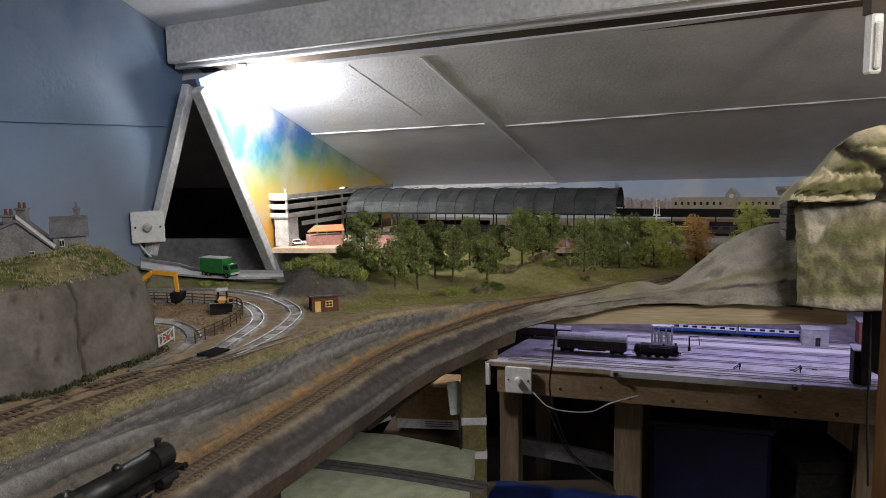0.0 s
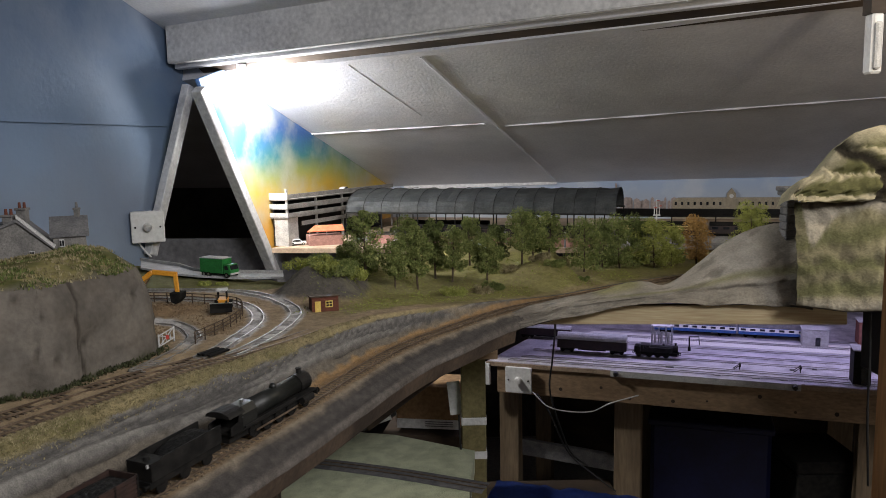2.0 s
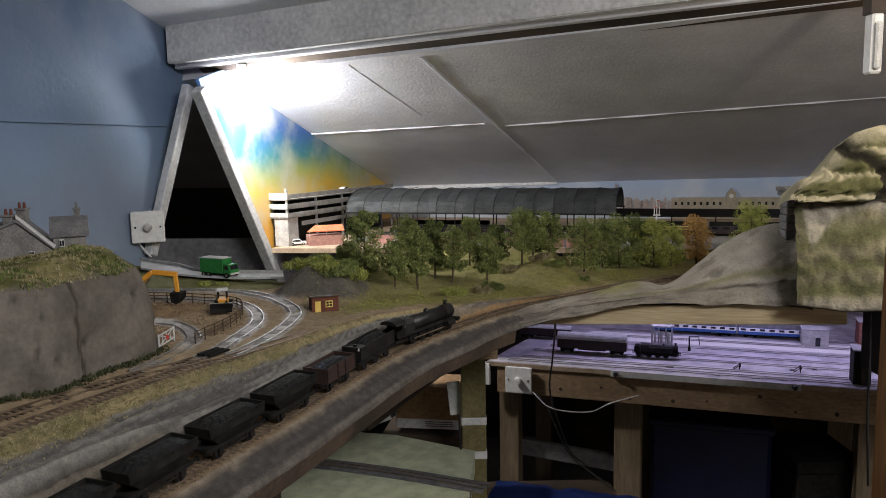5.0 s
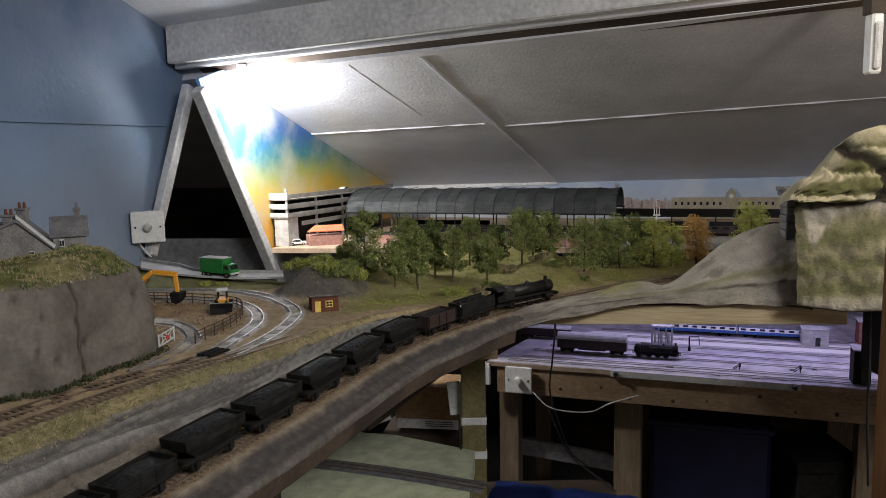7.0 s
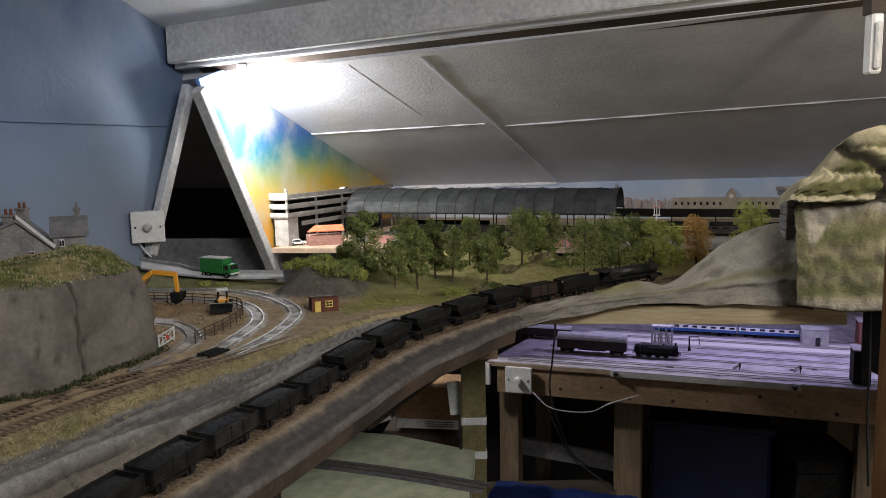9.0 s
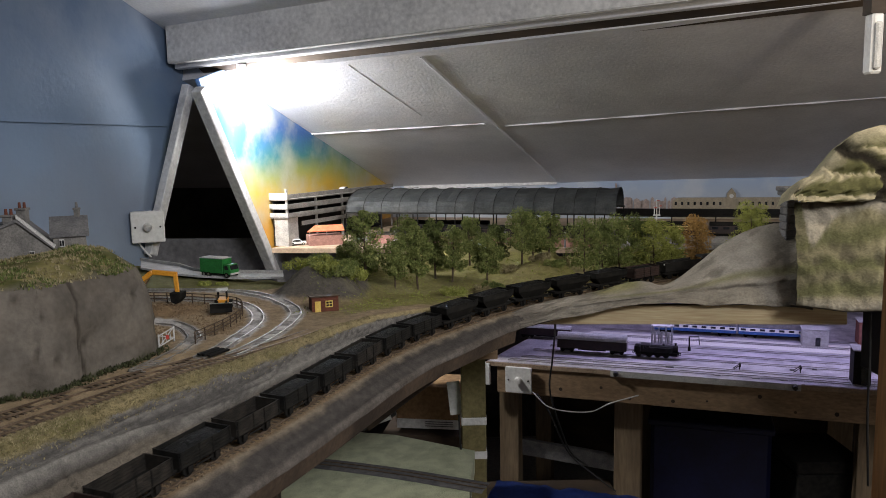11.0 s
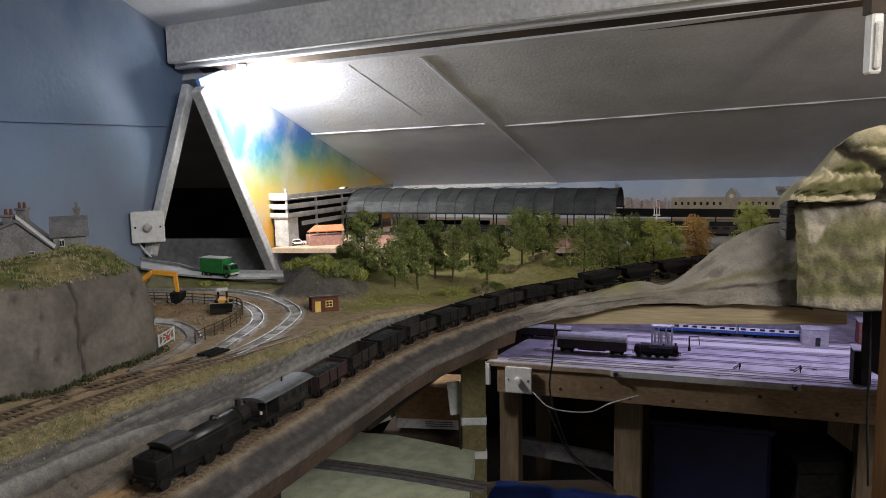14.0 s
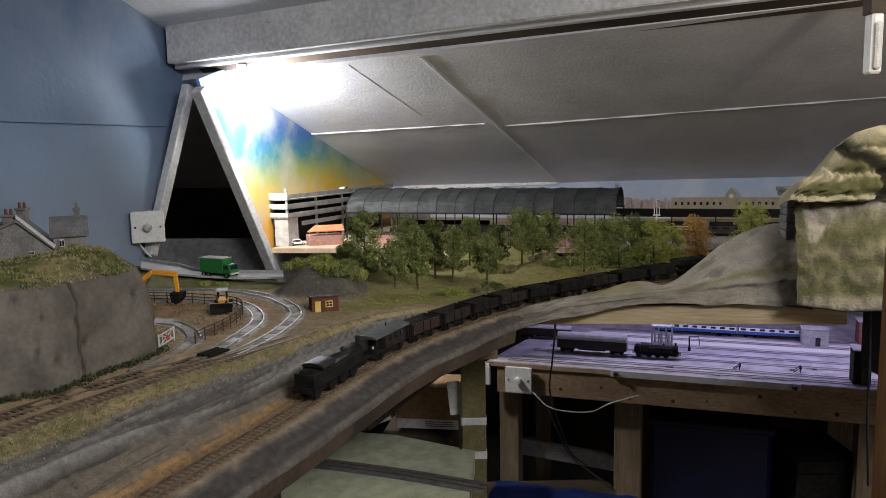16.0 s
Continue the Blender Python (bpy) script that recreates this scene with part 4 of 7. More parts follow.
def hut():
    a, b = Vector((-0.207, 1.172, 1.166)), Vector((-0.167, 1.185, 1.166))
    x = (b - a).normalized()
    y = Vector((-x.y, x.x, 0))
    w = (b - a).length
    root = thing("platelayers_hut", "small brown plank hut with yellow door and window", "hut")
    bm = bmesh.new()
    prism(bm, [a, a + Vector((0, 0, 0.0235)), a + y * 0.032 + Vector((0, 0, 0.0205)), a + y * 0.032], x * w)
    part("wall", bm, M["brown_paint"], root)
    for k in range(4):
        bm = bmesh.new()
        beam_between(bm, a + Vector((0, 0, 0.003 + k * 0.005)) - y * 0.0006, b + Vector((0, 0, 0.003 + k * 0.005)) - y * 0.0006, 0.0008, 0.0042)
        part("plank", bm, M["brown_paint"], root)
    bm = bmesh.new()
    e, r = a - y * 0.003 + Vector((0, 0, 0.0242)), a + y * 0.035 + Vector((0, 0, 0.0206))
    prism(bm, [e - x * 0.002, r - x * 0.002, r + x * (w + 0.002), e + x * (w + 0.002)], (0, 0, 0.0015))
    part("roof", bm, M["fence_wood"], root, "dark felt roof")
    bm = bmesh.new()
    p = a + x * w * 0.22 - y * 0.0016
    beam_between(bm, p - x * 0.0045 + Vector((0, 0, 0.009)), p + x * 0.0045 + Vector((0, 0, 0.009)), 0.001, 0.017)
    part("door", bm, M["yellow_paint"], root, "yellow door")
    p = a + x * w * 0.64 - y * 0.0016 + Vector((0, 0, 0.0125))
    bm = bmesh.new()
    for dx, dz, sx, sz in ((0, 0.0045, 0.0115, 0.0014), (0, -0.0045, 0.0115, 0.0014), (-0.005, 0, 0.0014, 0.0104), (0.005, 0, 0.0014, 0.0104), (0, 0, 0.0010, 0.009), (0, 0, 0.0090, 0.0010)):
        q = p + x * dx + Vector((0, 0, dz))
        beam_between(bm, q - x * sx / 2, q + x * sx / 2, 0.0012, sz)
    win = part("window", bm, M["yellow_paint"], root, "yellow window frame")
    bm = bmesh.new()
    q = p + y * 0.0006
    beam_between(bm, q - x * 0.005, q + x * 0.005, 0.0006, 0.009)
    part("pane", bm, M["glass"], win)


hut()


# ---- trees ----
M["leaf"] = {}
for key, a, b in (("green", (0.095, 0.125, 0.032), (0.25, 0.28, 0.095)), ("dark", (0.065, 0.088, 0.025), (0.16, 0.19, 0.06)), ("lime", (0.16, 0.18, 0.035), (0.34, 0.36, 0.10)),
                  ("autumn", (0.26, 0.15, 0.045), (0.42, 0.26, 0.09)), ("straw", (0.16, 0.135, 0.07), (0.36, 0.31, 0.18)), ("deep", (0.028, 0.033, 0.014), (0.06, 0.065, 0.03))):
    M["leaf"][key] = mat("leaf_" + key, a, b, 90, 0.8, 0.0, fine=700, spec=0.2)


def leaf_cloud(bm, rng, blobs, count, size, flat=0.8):
    for _ in range(count):
        c, r = rng.choice(blobs)
        v = Vector((rng.gauss(0, 1), rng.gauss(0, 1), rng.gauss(0, 1)))
        v.normalize()
        v *= r * (0.55 + 0.5 * rng.random())
        v.z *= flat
        p = Vector(c) + v
        m = Euler((rng.uniform(0, 6.3), rng.uniform(0, 6.3), rng.uniform(0, 6.3))).to_matrix()
        s = size * rng.uniform(0.6, 1.4)
        q = [bm.verts.new(p + m @ Vector(k)) for k in ((-s, -s * 0.6, 0), (s * 0.2, -s * 0.8, s * 0.2), (s, s * 0.3, 0), (-s * 0.3, s * 0.8, -s * 0.2))]
        bm.faces.new(q)


def tree(p, h, wide, leaf, seed, label, bare=0.28):
    rng = random.Random(seed)
    root = thing("tree", label, "tree", Matrix.Translation(p), "trees on the hillside")
    bm = bmesh.new()
    lean = Vector((rng.uniform(-0.04, 0.04) * h, rng.uniform(-0.04, 0.04) * h, 0))
    pts = [Vector((0, 0, -0.006)), lean * 0.5 + Vector((0, 0, h * 0.3)), lean + Vector((0, 0, h * 0.62)), lean + Vector((0, 0, h * 0.9))]
    for k, (a, b) in enumerate(zip(pts, pts[1:])):
        rod(bm, a, b, h * 0.020 * (1 - 0.3 * k), h * 0.020 * (0.7 - 0.3 * k) + 0.0003, 7)
    blobs = []
    n = 15
    for i in range(n):
        t = lerp(bare, 0.96, i / (n - 1))
        ang = i * 2.4 + rng.uniform(-0.5, 0.5)
        reach = wide * 0.5 * (math.sin(math.pi * min(1, (t - bare) / (1 - bare) * 0.80 + 0.20)) ** 0.6) * rng.uniform(0.55, 1.05)
        tip = lean * t + Vector((math.cos(ang) * reach, math.sin(ang) * reach, h * t))
        start = lean * t + Vector((0, 0, h * max(t - 0.16, 0.12)))
        rod(bm, start, tip, h * 0.007, h * 0.002, 5)
        blobs.append((tip, wide * rng.uniform(0.14, 0.24)))
        blobs.append((start.lerp(tip, 0.55), wide * rng.uniform(0.12, 0.2)))
    part("trunk", bm, M["bark"], root)
    bm = bmesh.new()
    leaf_cloud(bm, rng, blobs, int(4200 + 26000 * h), 0.00135)
    part("crown", bm, M["leaf"][leaf], root)
    return root


def ground_z(x, y):
    return land(x, y)[0]


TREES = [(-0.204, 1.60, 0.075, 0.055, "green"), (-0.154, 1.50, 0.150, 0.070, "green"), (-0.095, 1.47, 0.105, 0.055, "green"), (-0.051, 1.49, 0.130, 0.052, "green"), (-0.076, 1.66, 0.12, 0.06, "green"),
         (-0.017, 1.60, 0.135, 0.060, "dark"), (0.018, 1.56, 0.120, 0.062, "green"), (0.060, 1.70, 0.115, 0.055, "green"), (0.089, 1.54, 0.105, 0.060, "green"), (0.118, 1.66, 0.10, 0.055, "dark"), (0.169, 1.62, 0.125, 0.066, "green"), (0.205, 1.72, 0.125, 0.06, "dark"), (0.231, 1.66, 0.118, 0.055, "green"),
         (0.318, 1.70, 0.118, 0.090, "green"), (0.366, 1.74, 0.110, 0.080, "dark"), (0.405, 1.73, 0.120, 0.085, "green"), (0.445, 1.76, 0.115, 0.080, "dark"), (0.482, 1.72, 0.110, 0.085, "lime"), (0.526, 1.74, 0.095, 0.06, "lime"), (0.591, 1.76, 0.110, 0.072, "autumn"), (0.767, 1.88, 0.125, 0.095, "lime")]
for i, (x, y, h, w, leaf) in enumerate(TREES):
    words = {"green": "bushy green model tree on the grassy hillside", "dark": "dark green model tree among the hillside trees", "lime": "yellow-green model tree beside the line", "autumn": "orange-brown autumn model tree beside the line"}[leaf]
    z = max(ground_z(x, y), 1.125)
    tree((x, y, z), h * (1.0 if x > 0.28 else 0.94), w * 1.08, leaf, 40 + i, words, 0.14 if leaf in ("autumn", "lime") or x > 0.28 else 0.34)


def bush(p, r, leaf, seed, label):
    rng = random.Random(seed)
    root = thing("bush", label, "bush", Matrix.Translation(p), "bushes")
    bm = bmesh.new()
    blobs = [((rng.uniform(-r, r), rng.uniform(-r, r) * 0.7, r * rng.uniform(0.15, 0.6)), r * rng.uniform(0.35, 0.6)) for _ in range(8)]
    leaf_cloud(bm, rng, blobs, int(600 + 60000 * r), 0.0012)
    part("crown", bm, M["leaf"][leaf], root)


for i, (x, y, r, leaf) in enumerate([(-0.207, 1.34, 0.022, "lime"), (-0.263, 1.40, 0.028, "lime"), (-0.244, 1.44, 0.026, "green"), (-0.199, 1.46, 0.028, "green"), (0.022, 1.42, 0.022, "lime"), (-0.173, 1.62, 0.03, "dark"), (0.071, 1.45, 0.018, "straw"), (-0.005, 1.70, 0.03, "green"),
                                      (0.211, 1.62, 0.022, "straw"), (0.235, 1.58, 0.018, "green"), (0.143, 1.60, 0.018, "straw"), (0.401, 1.80, 0.03, "dark"), (0.460, 1.82, 0.03, "straw"), (0.584, 1.83, 0.03, "dark"), (0.287, 1.56, 0.014, "green"), (-0.466, 1.45, 0.012, "lime"), (-0.428, 1.455, 0.011, "lime"), (0.096, 1.50, 0.022, "dark"), (-0.190, 1.33, 0.024, "green"), (-0.225, 1.37, 0.022, "green"), (-0.165, 1.36, 0.024, "lime"), (-0.235, 1.42, 0.026, "lime")]):
    bush((x, y, ground_z(x, y) - 0.003), r, leaf, 90 + i, {"lime": "yellow-green scrub bush on the hillside", "green": "green scrub bush on the hillside", "dark": "dark green undergrowth below the trees", "straw": "dry straw-coloured scrub on the hillside"}[leaf])



def tufts(name, count, pick, leaf, size, seed, label):
    """Fine scatter: short blades and crumbs strewn over the land."""
    rng = random.Random(seed)
    pts, faces = [], []
    tries = 0
    while len(faces) < count and tries < count * 6:
        tries += 1
        q = pick(rng)
        if q is None:
            continue
        p = Vector(q)
        for _ in range(3):
            a = rng.uniform(0, 6.28)
            w, h = size * rng.uniform(0.25, 0.5), size * rng.uniform(0.5, 1.5)
            dx, dy = math.cos(a) * w, math.sin(a) * w
            lx, ly = rng.uniform(-0.6, 0.6) * h, rng.uniform(-0.6, 0.6) * h
            n = len(pts)
            pts += [(p.x - dx, p.y - dy, p.z - 0.0005), (p.x + dx, p.y + dy, p.z - 0.0005), (p.x + lx, p.y + ly, p.z + h)]
            faces.append((n, n + 1, n + 2))
            p += Vector((rng.uniform(-1, 1) * size, rng.uniform(-1, 1) * size, 0))
    me = bpy.data.meshes.new(name)
    me.from_pydata(pts, [], faces)
    me.materials.append(M["leaf"][leaf])
    return tagged(new(name, me), label, "grass", "", "stuff")


def on_bank(rng):
    s = S0 + rng.uniform(-0.25, 0.95)
    p, l = MAIN.at(s), MAIN.left(s)
    q = p + l * rng.uniform(0.055, 0.13)
    du = UPPER.near(q.x, q.y)[0]
    d = MAIN.near(q.x, q.y)[0]
    f = (d - 0.026) / max(d - min(du, 0.0) - 0.038, 0.02)
    if du > -0.011 or f + 0.10 * fbm(q.x * 9, q.y * 9, 0.3) + 0.10 * rng.gauss(0, 1) < 0.80:
        return None
    return (q.x, q.y, land(q.x, q.y)[0])


def on_hill(rng):
    x, y = rng.uniform(-0.24, 0.42), rng.uniform(1.16, 1.80)
    if UPPER.near(x, y)[0] < 0.02 or rng.random() > 0.35 + fbm(x * 12, y * 12, 3):
        return None
    return (x, y, land(x, y)[0])


def on_heap(rng):
    x, y = rng.uniform(-0.56, -0.30), rng.uniform(1.03, 1.27)
    if min(abs(p.near(x, y)[0]) for p in (BACK, OUTER, INNER)) < 0.018:
        return None
    return (x, y, land(x, y)[0])


M["leaf"]["crumb"] = mat("brown_soil_crumbs", (0.13, 0.085, 0.048), (0.25, 0.17, 0.10), 200, 0.95, 0.0)
M["leaf"]["pebble"] = mat("ballast_stones", (0.16, 0.115, 0.075), (0.34, 0.24, 0.15), 260, 0.9, 0.0)
tufts("dry_grass", 24000, on_bank, "straw", 0.0014, 11, "dry straw-coloured grass tufts on the bank")
tufts("hill_grass", 9000, on_hill, "lime", 0.0020, 12, "short green scatter grass on the hill")
tufts("soil_crumbs", 9000, on_heap, "crumb", 0.0015, 13, "crumbled brown soil in the works yard")


def on_cliff(rng):
    x, y = rng.uniform(-0.74, -0.37), rng.uniform(0.62, 1.06)
    hit, place, normal, _ = CLIFF.ray_cast(Vector((x, y, 2.0)), Vector((0, 0, -1)))
    if not hit or abs(normal.z) < 0.75 or place.z < 1.25 or rng.random() > 0.5 + fbm(x * 16, y * 16, 2):
        return None
    return tuple(place)


def on_scrub(rng):
    q = on_cliff(rng)
    return q if q and fbm(q[0] * 13, q[1] * 13, 5.0) > 0.05 else None


tufts("cliff_grass", 16000, on_cliff, "straw", 0.0027, 15, "dry grass tufts on top of the cliff")
tufts("cliff_scrub", 9000, on_scrub, "dark", 0.0032, 16, "dark green scrub on top of the cliff")


def on_foot(rng):
    s = rng.uniform(0.1, 0.72)
    d = rng.triangular(-0.014, 0.006, 0.0)
    q = FOOT.at(s) + FOOT.left(s) * d
    if fbm(s * 18, 0.0, 4.0) < -0.05 - 0.2 * rng.random():
        return None
    return (q.x, q.y, 1.166 + rng.uniform(0, 0.006))


tufts("cliff_foot_scrub", 3600, on_foot, "deep", 0.0028, 17, "dark green scrub along the foot of the cliff")


def on_ballast(rng):
    s = S0 + rng.uniform(-0.2, 1.2)
    d = rng.uniform(-0.018, 0.026)
    if abs(abs(d) - 0.00825) < 0.0015:
        return None
    q = MAIN.at(s) + MAIN.left(s) * d
    return (q.x, q.y, q.z - 0.0030)


tufts("ballast_stones", 9000, on_ballast, "pebble", 0.0013, 14, "brown ballast chippings round the track")



# ---- station ----
def car_park():
    root = thing("car_park", "pale grey multi-storey model car park with open decks", "car park")
    z0 = 1.13
    a = Vector((-0.464, 2.284, 1.130))
    far = Vector((-0.185, 2.86, 1.13))
    x = (far - a).normalized()
    L = (far - a).length
    y = Vector((-x.y, x.x, 0))
    H = 0.158
    up = Vector((0, 0, 1))
    # stair tower at the near end
    bm = bmesh.new()
    prism(bm, [a, a + y * 0.052, a + y * 0.052 + up * 0.085, a + up * 0.085], x * 0.05)
    part("stair_tower", bm, M["concrete"], root, "off-white stair tower")
    floors = (0.085, 0.112, 0.139)
    for k, f in enumerate(floors):
        bm = bmesh.new()
        prism(bm, [a - x * 0.003 - y * 0.002, a - x * 0.003 + y * 0.17, a + x * L + y * 0.17, a + x * L - y * 0.002], up * 0.003, up * f)
        part("deck", bm, M["grey_concrete"], root)
        bm = bmesh.new()
        prism(bm, [a - y * 0.003, a + x * L - y * 0.003, a + x * L + y * 0.001, a + y * 0.001], up * 0.013, up * (f + (0.003 if k < 2 else 0.005)))
        part("parapet", bm, M["grey_concrete"], root)
        bm = bmesh.new()
        prism(bm, [a - x * 0.004 - y * 0.003, a - x * 0.001 - y * 0.003, a - x * 0.001 + y * 0.17, a - x * 0.004 + y * 0.17], up * (0.013 if k < 2 else 0.019), up * (f + 0.003))
        part("parapet", bm, M["concrete"], root, "white end parapet")
    bm = bmesh.new()
    prism(bm, [a + x * 0.07 - y * 0.002, a + x * L - y * 0.002, a + x * L + y * 0.002, a + x * 0.07 + y * 0.002], up * 0.013, up * 0.058)
    part("parapet", bm, M["grey_concrete"], root)
    for u in (0.0, 0.15, 0.30, 0.45, L - 0.006):
        for v in (0.001, 0.166):
            bm = bmesh.new()
            prism(bm, [a + x * u + y * v, a + x * (u + 0.006) + y * v, a + x * (u + 0.006) + y * (v + 0.006), a + x * u + y * (v + 0.006)], up * (H - 0.02 if u > 0.05 else H - 0.07), up * (0 if u > 0.05 else 0.085))
            part("column", bm, M["concrete"], root)
    # core wall in black paint: stands in for the shade between the decks
    bm = bmesh.new()
    prism(bm, [a + y * 0.05, a + y * 0.055, a + x * L + y * 0.055, a + x * L + y * 0.05], up * 0.135)
    part("core_wall", bm, M["black"], root, "core wall coloured black for the shade between the decks")
    # ticket building under the decks
    b = Vector((-0.403, 2.288, 1.130))
    bld = thing("ticket_hall", "low pink brick building with orange-red roof", "building")
    bm = bmesh.new()
    prism(bm, [b, b + Vector((0.10, 0.03, 0)), b + Vector((0.08, 0.09, 0)), b + Vector((-0.02, 0.06, 0))], up * 0.030)
    part("wall", bm, M["brick_pink"], bld)
    bm = bmesh.new()
    prism(bm, [b + Vector((-0.004, -0.004, 0.042)), b + Vector((0.104, 0.026, 0.042)), b + Vector((0.092, 0.062, 0.056)), b + Vector((0.012, 0.04, 0.056))], up * 0.003)
    part("roof", bm, M["roof_red"], bld, "orange-red tiled roof")
    for k in (0.0, 0.05, 0.095):
        bm = bmesh.new()
        p = b + Vector((0.10 * k / 0.1 * 0.98 + 0.002, 0.03 * k / 0.1 + 0.003, 0.030))
        rod(bm, p, p + up * 0.013, 0.0014, n=6)
        part("post", bm, M["concrete"], bld)
    for place, colour, words in (((-0.443, 2.313, 1.131), "render_white", "small white model car parked on the baseboard"), ((-0.132, 2.238, 1.131), "render_white", "small pale model van beside the station"), ((0.101, 2.202, 1.131), "render_white", "small white model car by the station"), ((-0.074, 2.255, 1.131), "render_white", "small white model van on the station road")):
        car(Vector(place), colour, words, 0.3)
    car(a + x * 0.36 + y * 0.03 + up * 0.1425, "render_white", "white model car on the top deck", 1.2)


def car(p, colour, label, turn):
    root = thing("car", label, "car", Matrix.Translation(p) @ Matrix.Rotation(turn, 4, "Z"))
    bm = bmesh.new()
    prism(bm, [(-0.026, -0.010, 0.004), (0.026, -0.010, 0.004), (0.026, -0.010, 0.010), (0.014, -0.010, 0.011), (0.007, -0.009, 0.018), (-0.014, -0.009, 0.018), (-0.022, -0.010, 0.011), (-0.026, -0.010, 0.010)], (0, 0.020, 0))
    bmesh.ops.bevel(bm, geom=bm.edges[:], offset=0.001, segments=1, affect="EDGES")
    part("body", bm, M[colour], root)
    bm = bmesh.new()
    for y in (-0.0104, 0.0098):
        prism(bm, [(0.010, y, 0.0115), (0.006, y, 0.0165), (-0.013, y, 0.0165), (-0.017, y, 0.0115)], (0, 0.0006, 0))
    part("window", bm, M["glass"], root)
    for x in (-0.016, 0.016):
        for y in (-0.009, 0.009):
            wheel_part(root, (x, y, 0.0042), 0.0042, 0.003, (0, 1, 0))


car_park()
M["pale_blue"] = mat("pale_blue_van_paint", (0.40, 0.50, 0.62), (0.48, 0.58, 0.70), 60, 0.4, 0.05)
car(Vector((0.084, 1.82, ground_z(0.084, 1.82) + 0.004)), "pale_blue", "pale blue model van parked behind the trees", 0.05)

EX = Vector((0.955, -0.297, 0)).normalized()
EY = Vector((0.297, 0.955, 0)).normalized()


def train_shed():
    root = thing("train_shed", "long dark arched model train shed roof on thin columns", "station roof")
    o = Vector((-0.306, 2.42, 0))
    L, W, z0, rise = 0.84, 0.30, 1.218, 0.068
    bays = 14
    prev = None
    bm = bmesh.new()
    rings = []
    for i in range(bays * 2 + 1):
        u = L * i / (bays * 2)
        ring = []
        for k in range(15):
            t = k / 14
            ang = math.pi * t
            sag = 0.0015 * math.sin(i * 2.1 + k) + (0.0012 if i % 2 else 0)
            ring.append(bm.verts.new(o + EX * u + EY * (W / 2 - math.cos(ang) * W / 2) + Vector((0, 0, z0 + rise * math.sin(ang) ** 0.8 - sag))))
        rings.append(ring)
    for a, b in zip(rings, rings[1:]):
        for p, q, r, s in zip(a, a[1:], b[1:], b):
            bm.faces.new((p, q, r, s))
    r = bmesh.ops.solidify(bm, geom=bm.faces[:], thickness=0.0015)
    part("roof", bm, M["shed_roof"], root)
    for i in range(bays + 1):
        u = L * i / bays
        bm = bmesh.new()
        last = None
        for k in range(15):
            ang = math.pi * k / 14
            q = o + EX * u + EY * (W / 2 - math.cos(ang) * (W / 2 + 0.002)) + Vector((0, 0, z0 + (rise + 0.002) * math.sin(ang) ** 0.8))
            if last:
                rod(bm, last, q, 0.0008, n=5)
            last = q
        part("hoop", bm, M["black"], root)
        for v in (0.002, W - 0.002):
            bm = bmesh.new()
            p = o + EX * u + EY * v
            rod(bm, Vector((p.x, p.y, 1.131)), Vector((p.x, p.y, z0)), 0.002, n=6)
            part("column", bm, M["black"], root)
    bm = bmesh.new()
    for v in (0, W):
        beam_between(bm, o + EX * -0.004 + EY * v + Vector((0, 0, z0)), o + EX * (L + 0.004) + EY * v + Vector((0, 0, z0)), 0.003, 0.005)
    part("eaves_girder", bm, M["black"], root)


train_shed()


def coach(m, length, body, label, roof="grime", band=None, hgt=0.047, wide=0.036, windows=8, glass="glass"):
    root = thing("railway_coach", label, "coach", m)
    bm = bmesh.new()
    box(bm, (0, 0, 0.024), (length, wide, 0.024), None, 0.0012)
    part("body", bm, M[body], root)
    bm = bmesh.new()
    prism(bm, [(-length / 2, wide / 2 * math.cos(k * math.pi / 8), 0.036 + (hgt - 0.036) * math.sin(k * math.pi / 8)) for k in range(9)], (length, 0, 0))
    part("roof", bm, M[roof], root)
    if band:
        for y in (-wide / 2 - 0.0003, wide / 2 + 0.0003):
            bm = bmesh.new()
            box(bm, (0, y, 0.0285), (length * 0.995, 0.0006, 0.012))
            part("window_band", bm, M[band], root)
    for y in (-wide / 2 - 0.0008, wide / 2 + 0.0008):
        for i in range(windows):
            bm = bmesh.new()
            box(bm, (length * ((i + 0.5) / windows - 0.5), y, 0.029), (length / windows * 0.55, 0.0006, 0.007))
            part("window", bm, M[glass], root)
    for x in (-length * 0.36, length * 0.36):
        bm = bmesh.new()
        box(bm, (x, 0, 0.008), (0.042, 0.024, 0.006), None, 0.001)
        bogie = part("bogie", bm, M["grime"], root)
        bm = bmesh.new()
        for dx in (-0.014, 0.014):
            for y in (-0.009, 0.009):
                rod(bm, (x + dx, y - 0.001, 0.0062), (x + dx, y + 0.001, 0.0062), 0.006, n=12)
        part("wheelset", bm, M["grime"], bogie)
    bm = bmesh.new()
    box(bm, (0, 0, 0.0105), (length * 0.4, 0.02, 0.006))
    part("underframe", bm, M["grime"], root)
    return root


